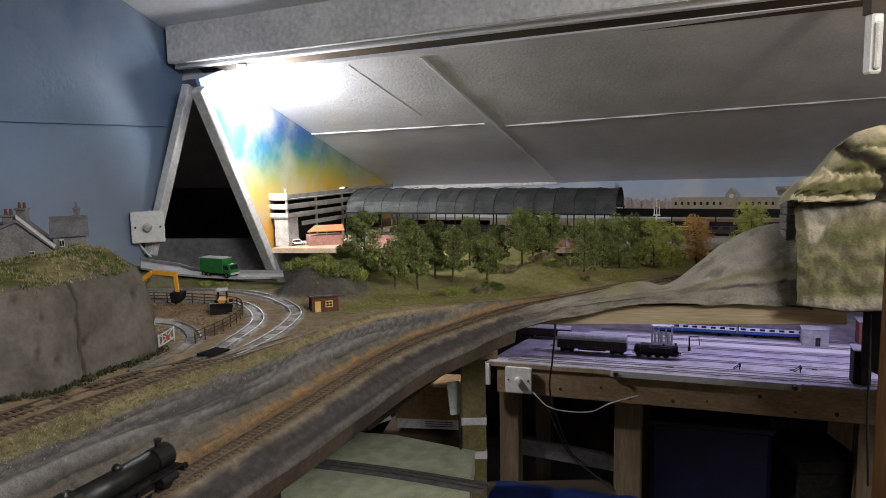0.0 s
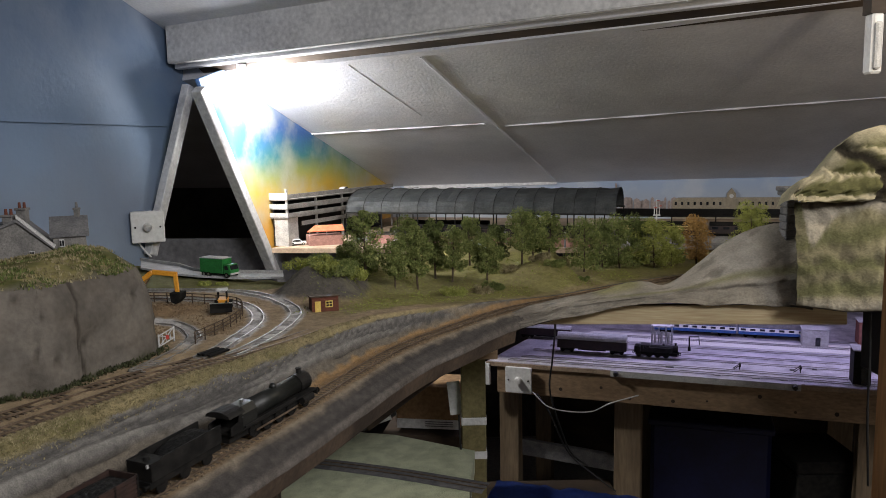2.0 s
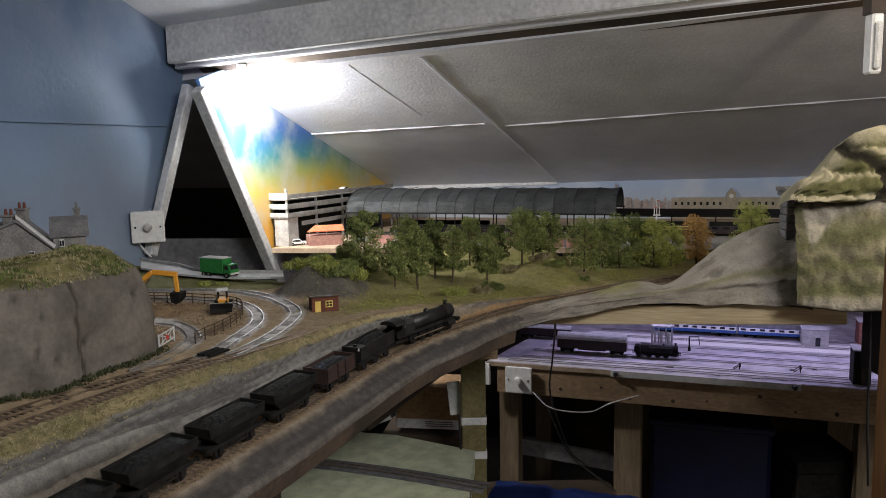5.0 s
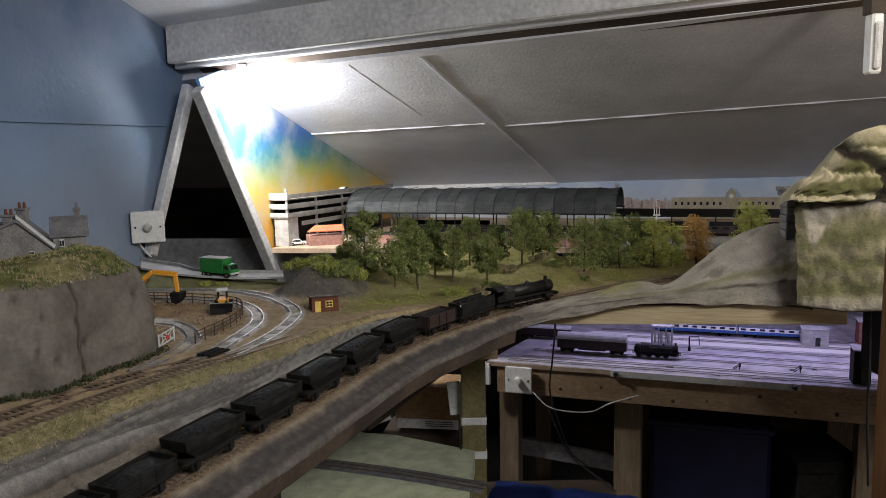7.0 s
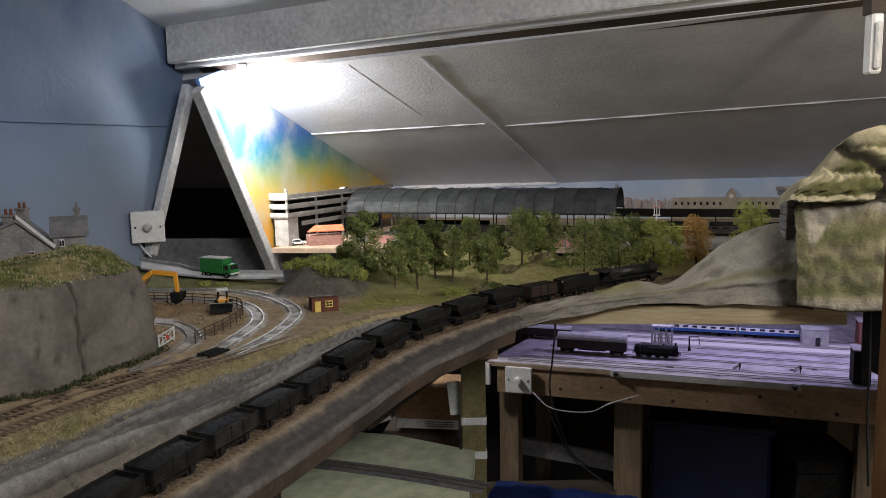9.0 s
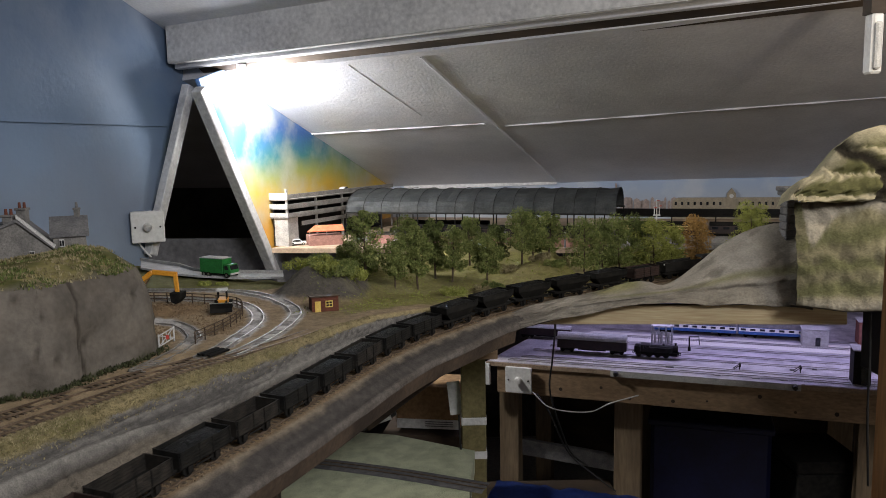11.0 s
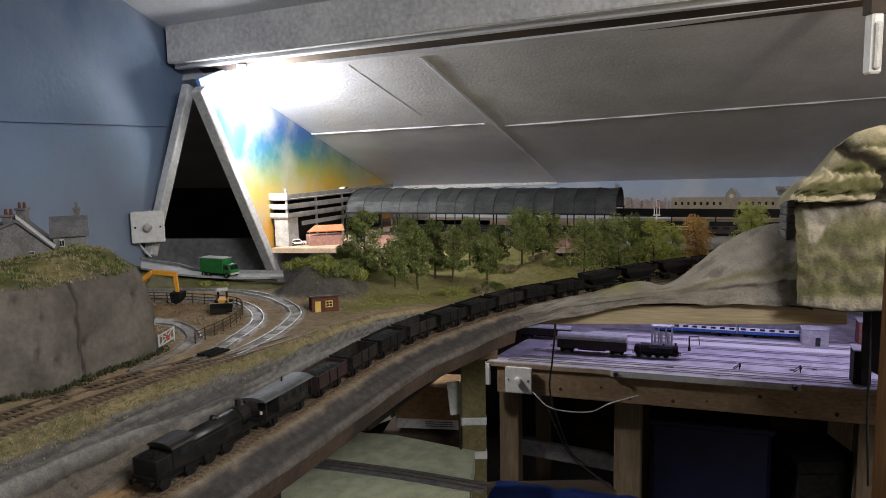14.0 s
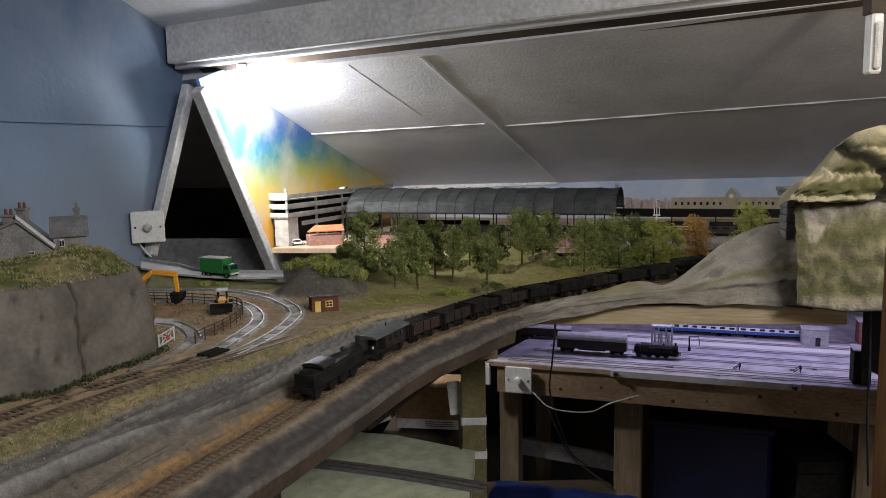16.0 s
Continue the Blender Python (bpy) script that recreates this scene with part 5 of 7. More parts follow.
def station():
    rot = Matrix.Rotation(math.atan2(EX.y, EX.x), 4, "Z")
    up = Vector((0, 0, 1))
    o = Vector((-0.306, 2.42, 1.13))
    for k, (v, w) in enumerate(((-0.055, 0.05), (0.10, 0.045), (0.25, 0.045))):
        bm = bmesh.new()
        prism(bm, [o + EX * 0.05 + EY * v, o + EX * 1.75 + EY * v, o + EX * 1.75 + EY * (v + w), o + EX * 0.05 + EY * (v + w)], up * 0.013)
        tagged(part("platform", bm, M["grey_concrete"]), "grey concrete model station platform", "platform", "platforms", "structure")
    # pink wall with lamp posts along the station front
    bm = bmesh.new()
    prism(bm, [o + EX * 0.10 + EY * -0.064, o + EX * 0.82 + EY * -0.064, o + EX * 0.82 + EY * -0.060, o + EX * 0.10 + EY * -0.060], up * 0.026)
    tagged(part("station_wall", bm, M["brick_pink"]), "low pinkish brick wall along the station front", "wall", "", "structure")
    lampp = None
    for i in range(9):
        p = o + EX * (0.11 + i * 0.085) + EY * -0.072
        if lampp is None:
            lampp = thing("lamp_post", "short grey post with pale round cap along the wall", "post", Matrix.Translation(p), "posts along the station wall")
            bm = bmesh.new()
            rod(bm, (0, 0, 0), (0, 0, 0.040), 0.0028, 0.0022, 8)
            part("shaft", bm, M["slate"], lampp)
            bm = bmesh.new()
            rod(bm, (0, 0, 0.040), (0, 0, 0.044), 0.0042, 0.003, 10)
            part("cap", bm, M["concrete"], lampp)
        else:
            copy_thing(lampp, Matrix.Translation(p))
    z = 1.134
    for u, v, L, body, band, words in ((0.62, 0.035, 0.25, "maroon", None, "dark maroon model coach standing in the station"), (0.36, 0.035, 0.25, "maroon", None, "dark maroon model coach standing in the station"), (0.955, 0.20, 0.25, "maroon", "cream", "maroon and cream model coach in the station"),
                                       (1.225, 0.20, 0.25, "maroon", None, "dark maroon model coach standing in the station"), (1.62, 0.035, 0.25, "olive_coach", None, "dark green model coach standing in the station"), (1.495, 0.20, 0.25, "maroon", None, "dark maroon model coach standing in the station"), (0.30, 0.17, 0.25, "maroon", None, "dark maroon model coach under the shed"),
                                       (1.42, 0.035, 0.25, "olive_coach", None, "dark green model coach standing in the station")):
        p = o + EX * u + EY * v
        coach(Matrix.Translation((p.x, p.y, z)) @ rot, L, body, words, "grime", band)
    # long low canopy behind, on its back wall
    bm = bmesh.new()
    prism(bm, [o + EX * 0.80 + EY * 0.24 + up * 0.060, o + EX * 1.85 + EY * 0.24 + up * 0.060, o + EX * 1.85 + EY * 0.36 + up * 0.072, o + EX * 0.80 + EY * 0.36 + up * 0.072], up * 0.004)
    cv = tagged(part("platform_canopy", bm, M["grime"]), "long dark platform canopy behind the coaches", "canopy")
    for i in range(8):
        bm = bmesh.new()
        p = o + EX * (0.86 + i * 0.13) + EY * 0.262
        rod(bm, p + up * 0.012, p + up * 0.063, 0.002, n=6)
        part("column", bm, M["black"], cv)
    # white bracket signal
    p = Vector((0.598, 2.121, 1.130))
    p = Vector((p.x * 1.02, p.y * 1.02, 1.13))
    sg = thing("signal", "white bracket signal post with short dolls", "signal", Matrix.Translation(p))
    bm = bmesh.new()
    rod(bm, (0, 0, 0), (0, 0, 0.085), 0.002, n=8)
    box(bm, (0, 0, 0.085), (0.019, 0.006, 0.004))
    for x, h in ((-0.007, 0.11), (0, 0.13), (0.007, 0.115)):
        rod(bm, (x, 0, 0.085), (x, 0, h), 0.0014, n=6)
    part("post", bm, M["render_white"], sg)
    bm = bmesh.new()
    for x, h in ((-0.007, 0.106), (0, 0.126), (0.007, 0.111)):
        box(bm, (x + 0.003, -0.002, h), (0.008, 0.0008, 0.0025))
    part("arm", bm, M["red"], sg)


station()


def back_town():
    """The terminus and distant town in low relief on the backscene."""
    b0, b1 = Vector((0.876, 2.897, 1.181)), Vector((1.248, 2.791, 1.182))
    x = (b1 - b0).normalized()
    y = Vector((-x.y, x.x, 0))
    up = Vector((0, 0, 1))
    L = (b1 - b0).length
    root = thing("terminus_building", "low-relief sandstone terminus building with clock tower", "building")
    bm = bmesh.new()
    prism(bm, [b0 - up * 0.05, b0 + x * L - up * 0.05, b0 + x * L + up * 0.020, b0 + x * (L * 0.97) + up * 0.030, b0 + x * 0.02 + up * 0.030, b0 + up * 0.020], y * -0.010)
    part("wall", bm, M["sandstone"], root)
    c = b0 + x * (L * 0.54)
    bm = bmesh.new()
    prism(bm, [c - x * 0.016, c + x * 0.016, c + x * 0.016 + up * 0.045, c + up * 0.065, c - x * 0.016 + up * 0.045], y * -0.014)
    tw = part("clock_tower", bm, M["sandstone"], root)
    bm = bmesh.new()
    rod(bm, c + up * 0.036 - y * 0.0142, c + up * 0.036 - y * 0.0152, 0.0075, n=18)
    part("clock_face", bm, M["render_white"], tw, "white clock face")
    for i in range(17):
        p = b0 + x * (0.012 + (L - 0.024) * i / 16) - y * 0.0105
        if (p - c).length < 0.03:
            continue
        bm = bmesh.new()
        beam_between(bm, p - x * 0.004 + up * 0.008, p + x * 0.004 + up * 0.008, 0.0012, 0.012)
        part("window", bm, M["glass"], root)
    rng = random.Random(5)
    t0 = Vector((0.691, 2.951, 1.181))
    town = thing("painted_town", "hazy pink-brown painted town roofs on the backscene", "backscene", kind="structure")
    for i in range(16):
        w, h = rng.uniform(0.008, 0.022), rng.uniform(0.010, 0.028)
        p = t0 + x * (i * 0.0125)
        bm = bmesh.new()
        prism(bm, [p - up * 0.04, p + x * w - up * 0.04, p + x * w + up * h, p + x * w * 0.5 + up * (h + 0.006), p + up * h], y * -0.0025)
        part("house_front", bm, M["far_town"], town)
    for k in (-0.017, 0.65):
        bm = bmesh.new()
        p = t0 + x * k - y * 0.004
        box(bm, p + up * 0.03, (0.006, 0.006, 0.11))
        tagged(part("factory_chimney", bm, M["far_town"]), "slender reddish chimney against the backscene", "chimney")


back_town()
slab("backscene_cap", [(-0.158, 3.187, 1.243), (0.453, 3.012, 1.265), (0.453, 3.012, 1.274), (-0.157, 3.187, 1.271)], (0, 0.006, 0), M["white_paint"], "white strip along the top of the backscene", "trim")


# ---- rock and bank on the right ----
def rock_bank():
    low = Path([(0.101, 1.290, 1.098), (0.171, 1.300, 1.111), (0.251, 1.310, 1.124), (0.364, 1.290, 1.144), (0.480, 1.260, 1.145), (0.571, 1.230, 1.149), (0.603, 1.220, 1.146)])
    mid = Path([(0.102, 1.298, 1.112), (0.173, 1.315, 1.126), (0.256, 1.335, 1.142), (0.375, 1.330, 1.156), (0.499, 1.315, 1.175), (0.596, 1.290, 1.193), (0.630, 1.280, 1.194)])
    top = Path([(0.091, 1.292, 1.128), (0.177, 1.345, 1.138), (0.267, 1.395, 1.145), (0.368, 1.420, 1.160), (0.425, 1.430, 1.151), (0.483, 1.430, 1.187), (0.541, 1.430, 1.231), (0.600, 1.420, 1.261), (0.675, 1.380, 1.270)])
    rows = []
    n = 210
    for i in range(n + 1):
        u = i / n
        a, b, c = low.at(low.length * u), mid.at(mid.length * u), top.at(top.length * u)
        row = []
        for k in range(64):
            v = k / 63
            n1, n2 = fbm(a.x * 9, v * 2.2, 4.0), fbm(a.x * 40, v * 11, 9.0)
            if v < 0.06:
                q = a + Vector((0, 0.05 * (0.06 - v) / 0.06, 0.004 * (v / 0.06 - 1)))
                # tucked-under edge coloured dark for the shade below the bank
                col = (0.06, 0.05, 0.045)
            elif v < 0.42:
                t = (v - 0.06) / 0.36
                q = a.lerp(b, t)
                col = mixc((0.21, 0.193, 0.165), (0.30, 0.28, 0.242), 0.5 + 0.6 * n1)
            elif v < 0.88:
                t = (v - 0.42) / 0.46
                q = b.lerp(c, t)
                moss = smoothstep(0.16, 0.0, abs(t - 0.08 - 0.06 * n1)) * smoothstep(0.25, 0.45, u)
                col = mixc(mixc((0.25, 0.228, 0.195), (0.36, 0.335, 0.29), 0.5 + 0.7 * n1), (0.17, 0.17, 0.075), 0.7 * moss)
            else:
                t = (v - 0.88) / 0.12
                q = c + Vector((0, 0.045 * t, -0.022 * t * t))
                col = (0.28, 0.26, 0.22)
            if v > 0.06:
                grass = smoothstep(0.30, 0.36, u) * smoothstep(0.50, 0.44, u) * smoothstep(0.45, 0.8, v)
                col = mixc(col, (0.24, 0.23, 0.09), 0.8 * grass)
                bulge = math.sin(min(1.0, (v - 0.06) / 0.82) * math.pi)
                n4 = fbm(a.x * 17, v * 6, 31.0)
                lip = smoothstep(0.44, 0.40, v) * smoothstep(0.30, 0.40, v) * smoothstep(0.2, 0.4, u)
                q = q + Vector((0, -0.006 * bulge - 0.011 * n1 * bulge - 0.006 * n4 * bulge - 0.010 * lip - 0.003 * n2, 0.003 * n1 + 0.002 * n4 + 0.0012 * n2))
                # shade of the hollows is put into the colour, following the relief
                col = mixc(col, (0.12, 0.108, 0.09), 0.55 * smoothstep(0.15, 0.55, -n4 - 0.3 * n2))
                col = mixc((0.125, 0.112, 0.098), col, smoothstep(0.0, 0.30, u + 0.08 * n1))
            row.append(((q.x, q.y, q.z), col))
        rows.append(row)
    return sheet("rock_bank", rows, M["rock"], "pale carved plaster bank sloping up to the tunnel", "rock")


rock_bank()


def rock_outcrop():
    low = Path([(0.566, 1.215, 1.153), (0.597, 1.190, 1.152), (0.629, 1.165, 1.151), (0.662, 1.130, 1.159), (0.733, 1.060, 1.173)])
    ledge = Path([(0.592, 1.275, 1.318), (0.622, 1.255, 1.317), (0.658, 1.235, 1.318), (0.695, 1.205, 1.323), (0.783, 1.150, 1.328)])
    top = Path([(0.592, 1.300, 1.320), (0.615, 1.320, 1.348), (0.653, 1.330, 1.365), (0.689, 1.340, 1.399), (0.713, 1.340, 1.425), (0.746, 1.330, 1.440), (0.869, 1.290, 1.454)])
    rows = []
    n = 90
    for i in range(n + 1):
        u = i / n
        a, b, c = low.at(low.length * u), ledge.at(ledge.length * u), top.at(top.length * u)
        row = []
        m = 64
        for k in range(m + 1):
            v = k / m
            n1, n2, n3 = fbm(a.x * 8, v * 3.0, 14.0), fbm(a.x * 30, v * 12, 19.0), fbm(a.x * 75, v * 34, 23.0)
            if v < 0.05:
                q = a + Vector((0, 0.06 * (0.05 - v) / 0.05, 0.0))
                # underside coloured dark for its shade
                col = (0.10, 0.09, 0.08)
            elif v < 0.52:
                t = (v - 0.05) / 0.47
                q = a.lerp(b, t)
                step = 0.012 * smoothstep(0.62, 0.48, t) * smoothstep(0.0, 0.2, t) + 0.010 * smoothstep(0.18, 0.08, t)
                q += Vector((-0.1, -1, 0)) * (step + 0.012 * n1 + 0.006 * n2 + 0.002 * n3)
                band = 0.5 + 0.5 * math.sin(t * 26 + 5 * n1)
                moss = mixc((0.115, 0.115, 0.055), (0.20, 0.18, 0.11), band)
                pale = mixc((0.30, 0.265, 0.205), (0.38, 0.345, 0.275), 0.5 + 0.6 * n2)
                edge = t - 0.60 + 0.40 * smoothstep(0.05, 0.35, u) * -0.55 + 0.18 * n1
                col = mixc(moss, pale, max(smoothstep(-0.03, 0.05, edge - 0.45 * smoothstep(0.12, 0.0, u)), smoothstep(0.16, 0.04, t + 0.1 * n1) * 0.9))
                # recesses darkened: their shade is put into the colour
                col = mixc(col, (0.07, 0.06, 0.045), 0.6 * smoothstep(0.2, 0.6, -n2 - 0.3 * n3))
                # shadow of the overhanging ledge, painted just below it
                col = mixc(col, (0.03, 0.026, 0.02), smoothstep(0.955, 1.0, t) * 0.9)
            elif v < 0.94:
                t = (v - 0.52) / 0.42
                q = b.lerp(c, t)
                strata = (q.z - 1.285) / 0.040 + 0.35 * n1 + 0.15 * n2
                s0 = strata - math.floor(strata)
                q += Vector((-0.1, -1, 0)) * (0.020 * smoothstep(0.0, 0.10, t) * (1 - t) + 0.016 * smoothstep(0.0, 0.35, s0) * smoothstep(1.0, 0.85, s0) + 0.006 * n2 + 0.005 * n3)
                col = mixc((0.10, 0.098, 0.042), (0.40, 0.355, 0.24), smoothstep(0.50, 0.95, s0 + 0.35 * n2))
                # paler towards the top: the lamp's light on it is put into the colour
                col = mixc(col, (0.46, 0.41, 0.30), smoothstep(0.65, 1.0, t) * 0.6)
                crack = smoothstep(0.010, 0.003, abs(a.x - 0.655 - 0.012 * math.sin(t * 5)))
                q += Vector((0, 0.014, 0)) * crack
                col = mixc(col, (0.02, 0.017, 0.012), crack)
            else:
                t = (v - 0.94) / 0.06
                q = c + Vector((0, 0.05 * t, -0.02 * t))
                col = (0.30, 0.28, 0.19)
            if v >= 0.05:
                q = q + Vector((0, -0.002 * n3, 0.002 * n3))
            row.append(((q.x, q.y, q.z), col))
        rows.append(row)
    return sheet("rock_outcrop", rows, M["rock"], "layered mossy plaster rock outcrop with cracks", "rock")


rock_outcrop()


# added board, mostly out of view: blocks the rock lamp from the low table
slab("rock_light_blocker", [(0.62, 1.32, 1.151), (0.80, 1.14, 1.151), (1.75, 1.02, 1.151), (1.75, 1.60, 1.151), (0.62, 1.60, 1.143)], (0, 0, -0.012), M["plywood"], "plywood board added under the rock outcrop to keep its lamp off the table", "baseboard")


def portal():
    root = thing("tunnel_portal", "dark stone tunnel mouth pilaster beside the rock", "tunnel portal")
    for k in range(9):
        z0, z1 = 1.205 + k * 0.0135, 1.205 + (k + 1) * 0.0135
        p = Vector((0.627, 1.375, 1.245))
        bm = bmesh.new()
        w = 0.022 if k % 2 else 0.0205
        box(bm, (p.x, p.y, (z0 + z1) / 2), (w, 0.03, z1 - z0 - 0.001), None, 0.0012)
        part("stone", bm, M["slate"], root)
    bm = bmesh.new()
    box(bm, (p.x - 0.001, p.y, 1.3325), (0.034, 0.038, 0.008), None, 0.0015)
    box(bm, (p.x - 0.001, p.y, 1.3245), (0.029, 0.034, 0.008), None, 0.0015)
    part("capital", bm, M["slate"], root)


portal()

# timber under the rock, door jamb and lamp batten at the right
bm = bmesh.new()
beam_between(bm, (0.150, 1.376, 1.111), (0.662, 1.230, 1.1345), 0.016, 0.034, (0, 0, 1), 0.001)
tagged(part("batten", bm, M["pale_timber"]), "pale softwood batten under the rock", "timber", "", "structure")
# added dark piece: stands in for the shadow at the batten's left end
bm = bmesh.new()
prism(bm, [(0.09, 1.345, 1.070), (0.145, 1.345, 1.092), (0.145, 1.345, 1.118), (0.09, 1.345, 1.105)], (0.01, 0.03, 0))
tagged(part("shade_board", bm, M["dark_wood"]), "dark board added for the shade under the bend of the line", "board", "", "structure")
bm = bmesh.new()
box(bm, Vector((0.741, 1.270, 1.081)), (0.026, 0.06, 0.115), None, 0.002)
tagged(part("support_block", bm, M["cable"]), "black support block below the rock", "support")
bm = bmesh.new()
box(bm, (0.555, 0.82, 1.0), (0.10, 0.09, 2.0), None, 0.003)
tagged(part("door_jamb", bm, M["orange_wood"]), "varnished wooden door jamb", "door frame", "", "structure")


def batten_lamp():
    p = Vector((0.805, 1.450, 1.593))
    root = thing("batten_light", "grey unlit batten light hanging from the roof", "lamp", Matrix.Translation(p))
    bm = bmesh.new()
    box(bm, (0, 0, 0), (0.022, 0.03, 0.11), None, 0.004)
    part("body", bm, M["plastic"], root)
    bm = bmesh.new()
    box(bm, (-0.002, -0.019, -0.005), (0.012, 0.01, 0.085), None, 0.003)
    part("diffuser", bm, M["render_white"], root)
    bm = bmesh.new()
    box(bm, (0, 0, 0.068), (0.03, 0.03, 0.03))
    part("bracket", bm, M["dark_wood"], root)


batten_lamp()
M["bulb"] = glow("lit_bulb_glass", (1.0, 0.97, 0.92), 60)


def bulb():
    root = thing("bulb_lamp", "bare bright bulb in a white holder under the beam", "lamp", Matrix.Translation(BULB))
    bm = bmesh.new()
    bmesh.ops.create_uvsphere(bm, u_segments=16, v_segments=10, radius=0.024)
    ob = part("bulb", bm, M["bulb"], root, "glowing glass bulb", True)
    ob.visible_shadow = False
    bm = bmesh.new()
    rod(bm, (0, 0, 0.020), (0, 0, 0.055), 0.014, 0.012, 14)
    part("holder", bm, M["plastic"], root)


bulb()


# ---- low table with the yard ----
M["yard"] = mat("violet_grey_yard_ground", (0.30, 0.285, 0.31), (0.50, 0.475, 0.51), 18, 0.9, 0.5, fine=300)
M["white_ballast"] = mat("pale_ballast", (0.70, 0.68, 0.64), (0.82, 0.80, 0.76), 160, 0.9, 0.6)
M["blue_coach"] = mat("blue_coach_paint", (0.02, 0.07, 0.24), (0.03, 0.10, 0.30), 40, 0.35, 0.05)
M["white_coach"] = mat("white_coach_paint", (0.66, 0.66, 0.66), (0.74, 0.74, 0.74), 40, 0.35, 0.05)
M["blue_sheet"] = mat("blue_plastic_sheet", (0.014, 0.03, 0.15), (0.024, 0.05, 0.21), 10, 0.45, 0.2)
# near black: the shade under the table is put into the crate's colour
M["blue_crate"] = mat("shade_darkened_blue_plastic", (0.003, 0.004, 0.024), (0.006, 0.008, 0.040), 10, 0.5, 0.1)
M["card_box"] = mat("brown_cardboard", (0.22, 0.13, 0.065), (0.29, 0.18, 0.095), 10, 0.85, 0.2)
M["paper"] = mat("white_paper_label", (0.55, 0.55, 0.55), (0.64, 0.64, 0.63), 12, 0.8, 0.05)
M["olive_post"] = mat("olive_painted_post", (0.13, 0.11, 0.045), (0.18, 0.155, 0.07), 14, 0.75, 0.2)
M["scatter"] = mat("pale_green_scatter", (0.46, 0.50, 0.34), (0.64, 0.68, 0.48), 30, 0.95, 0.9, fine=350, dist=0.004)
M["brick_red"] = mat("dark_red_brick_card", (0.16, 0.06, 0.045), (0.22, 0.09, 0.065), 90, 0.85, 0.2)
TX = (Vector((1.116, 1.910, 0.770)) - Vector((0.127, 2.254, 0.770))).normalized()
TY = Vector((-TX.y, TX.x, 0))
T0 = Vector((0.127, 2.254, 0.770))
TROT = Matrix.Rotation(math.atan2(TX.y, TX.x), 4, "Z")


def tp(u, v, z=0.0):
    return T0 + TX * u + TY * v + Vector((0, 0, z))


def low_table():
    root = thing("low_table", "softwood trestle table carrying the lower yard", "table")
    bm = bmesh.new()
    beam_between(bm, tp(0.03, 0.022, -0.054), tp(1.5, 0.022, -0.054), 0.034, 0.082, (0, 0, 1), 0.002)
    part("front_rail", bm, M["timber"], root)
    bm = bmesh.new()
    beam_between(bm, tp(0.03, 0.62, -0.054), tp(1.5, 0.62, -0.054), 0.034, 0.082)
    part("back_rail", bm, M["timber"], root)
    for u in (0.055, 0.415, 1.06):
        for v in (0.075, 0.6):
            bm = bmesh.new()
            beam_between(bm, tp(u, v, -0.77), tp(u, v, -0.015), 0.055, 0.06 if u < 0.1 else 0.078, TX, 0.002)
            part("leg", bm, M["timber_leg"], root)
    # pale board given dark slate, so its colour carries the under-table shade
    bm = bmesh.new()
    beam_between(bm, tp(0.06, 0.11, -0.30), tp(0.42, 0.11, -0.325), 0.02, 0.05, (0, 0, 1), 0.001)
    part("stretcher", bm, M["slate"], root, "pale stretcher board, colour darkened for the shade under the table")
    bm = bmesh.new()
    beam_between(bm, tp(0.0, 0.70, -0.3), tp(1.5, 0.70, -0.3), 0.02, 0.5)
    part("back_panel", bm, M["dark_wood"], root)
    bm = bmesh.new()
    beam_between(bm, tp(0.37, -0.004, -0.006), tp(0.87, -0.004, -0.006), 0.006, 0.018)
    part("edge_strip", bm, M["road"], root, "white cable strip along the edge")
    for u in (0.385, 0.855):
        bm = bmesh.new()
        rod(bm, tp(u, -0.006, -0.006), tp(u, -0.016, -0.006), 0.008, 0.006, 14)
        part("fixing_knob", bm, M["cable"], root, "round black fixing knob")
    rng = random.Random(21)
    for k in range(9):
        bm = bmesh.new()
        q = tp(0.12 + k * 0.105 + rng.uniform(-0.02, 0.02), 0.0055, rng.uniform(-0.080, -0.030))
        rod(bm, q, q - TY * 0.0012, rng.uniform(0.003, 0.006), n=12)
        part("knot", bm, M["dark_wood"], root, "dark knot in the timber")
    bm = bmesh.new()
    beam_between(bm, tp(-0.002, 0.004, -0.072), tp(-0.002, 0.004, -0.004), 0.014, 0.022, TX, 0.001)
    part("end_trunking", bm, M["plastic"], root, "white plastic trunking end")


low_table()
switch(Matrix.Translation(Vector((0.221, 2.217, 0.724))) @ TROT, 0.006, "white dimmer switch plate on the table rail")
slab("yard_surface", [tp(0.002, 0.002, 0.0005), tp(1.6, 0.002, 0.0005), (2.04, 2.89, 0.7705), (0.625, 3.09, 0.7705)], (0, 0, 0.0015), M["yard"], "violet-grey gritty yard surface on the table", "ground")
slab("yard_ballast", [tp(0.19, 0.345, 0.002), tp(1.6, 0.345, 0.002), tp(1.6, 0.45, 0.002), tp(0.26, 0.45, 0.002)], (0, 0, 0.002), M["white_ballast"], "pale ballast strip under the yard lines", "ballast")
for v, u0, z in ((0.030, 0.06, 0.0055), (0.075, 0.09, 0.0055), (0.160, 0.11, 0.0055), (0.225, 0.15, 0.0055), (0.305, 0.06, 0.0055), (0.395, 0.22, 0.0075), (0.485, 0.28, 0.006)):
    make_track("railway_track", Path([tp(u0, v, z), tp(0.7, v + 0.004, z), tp(1.5, v, z)]), 0.0, 1.5 - u0 - 0.06, M["bright_rail"], "bright model track in the lower yard", False, "yard")


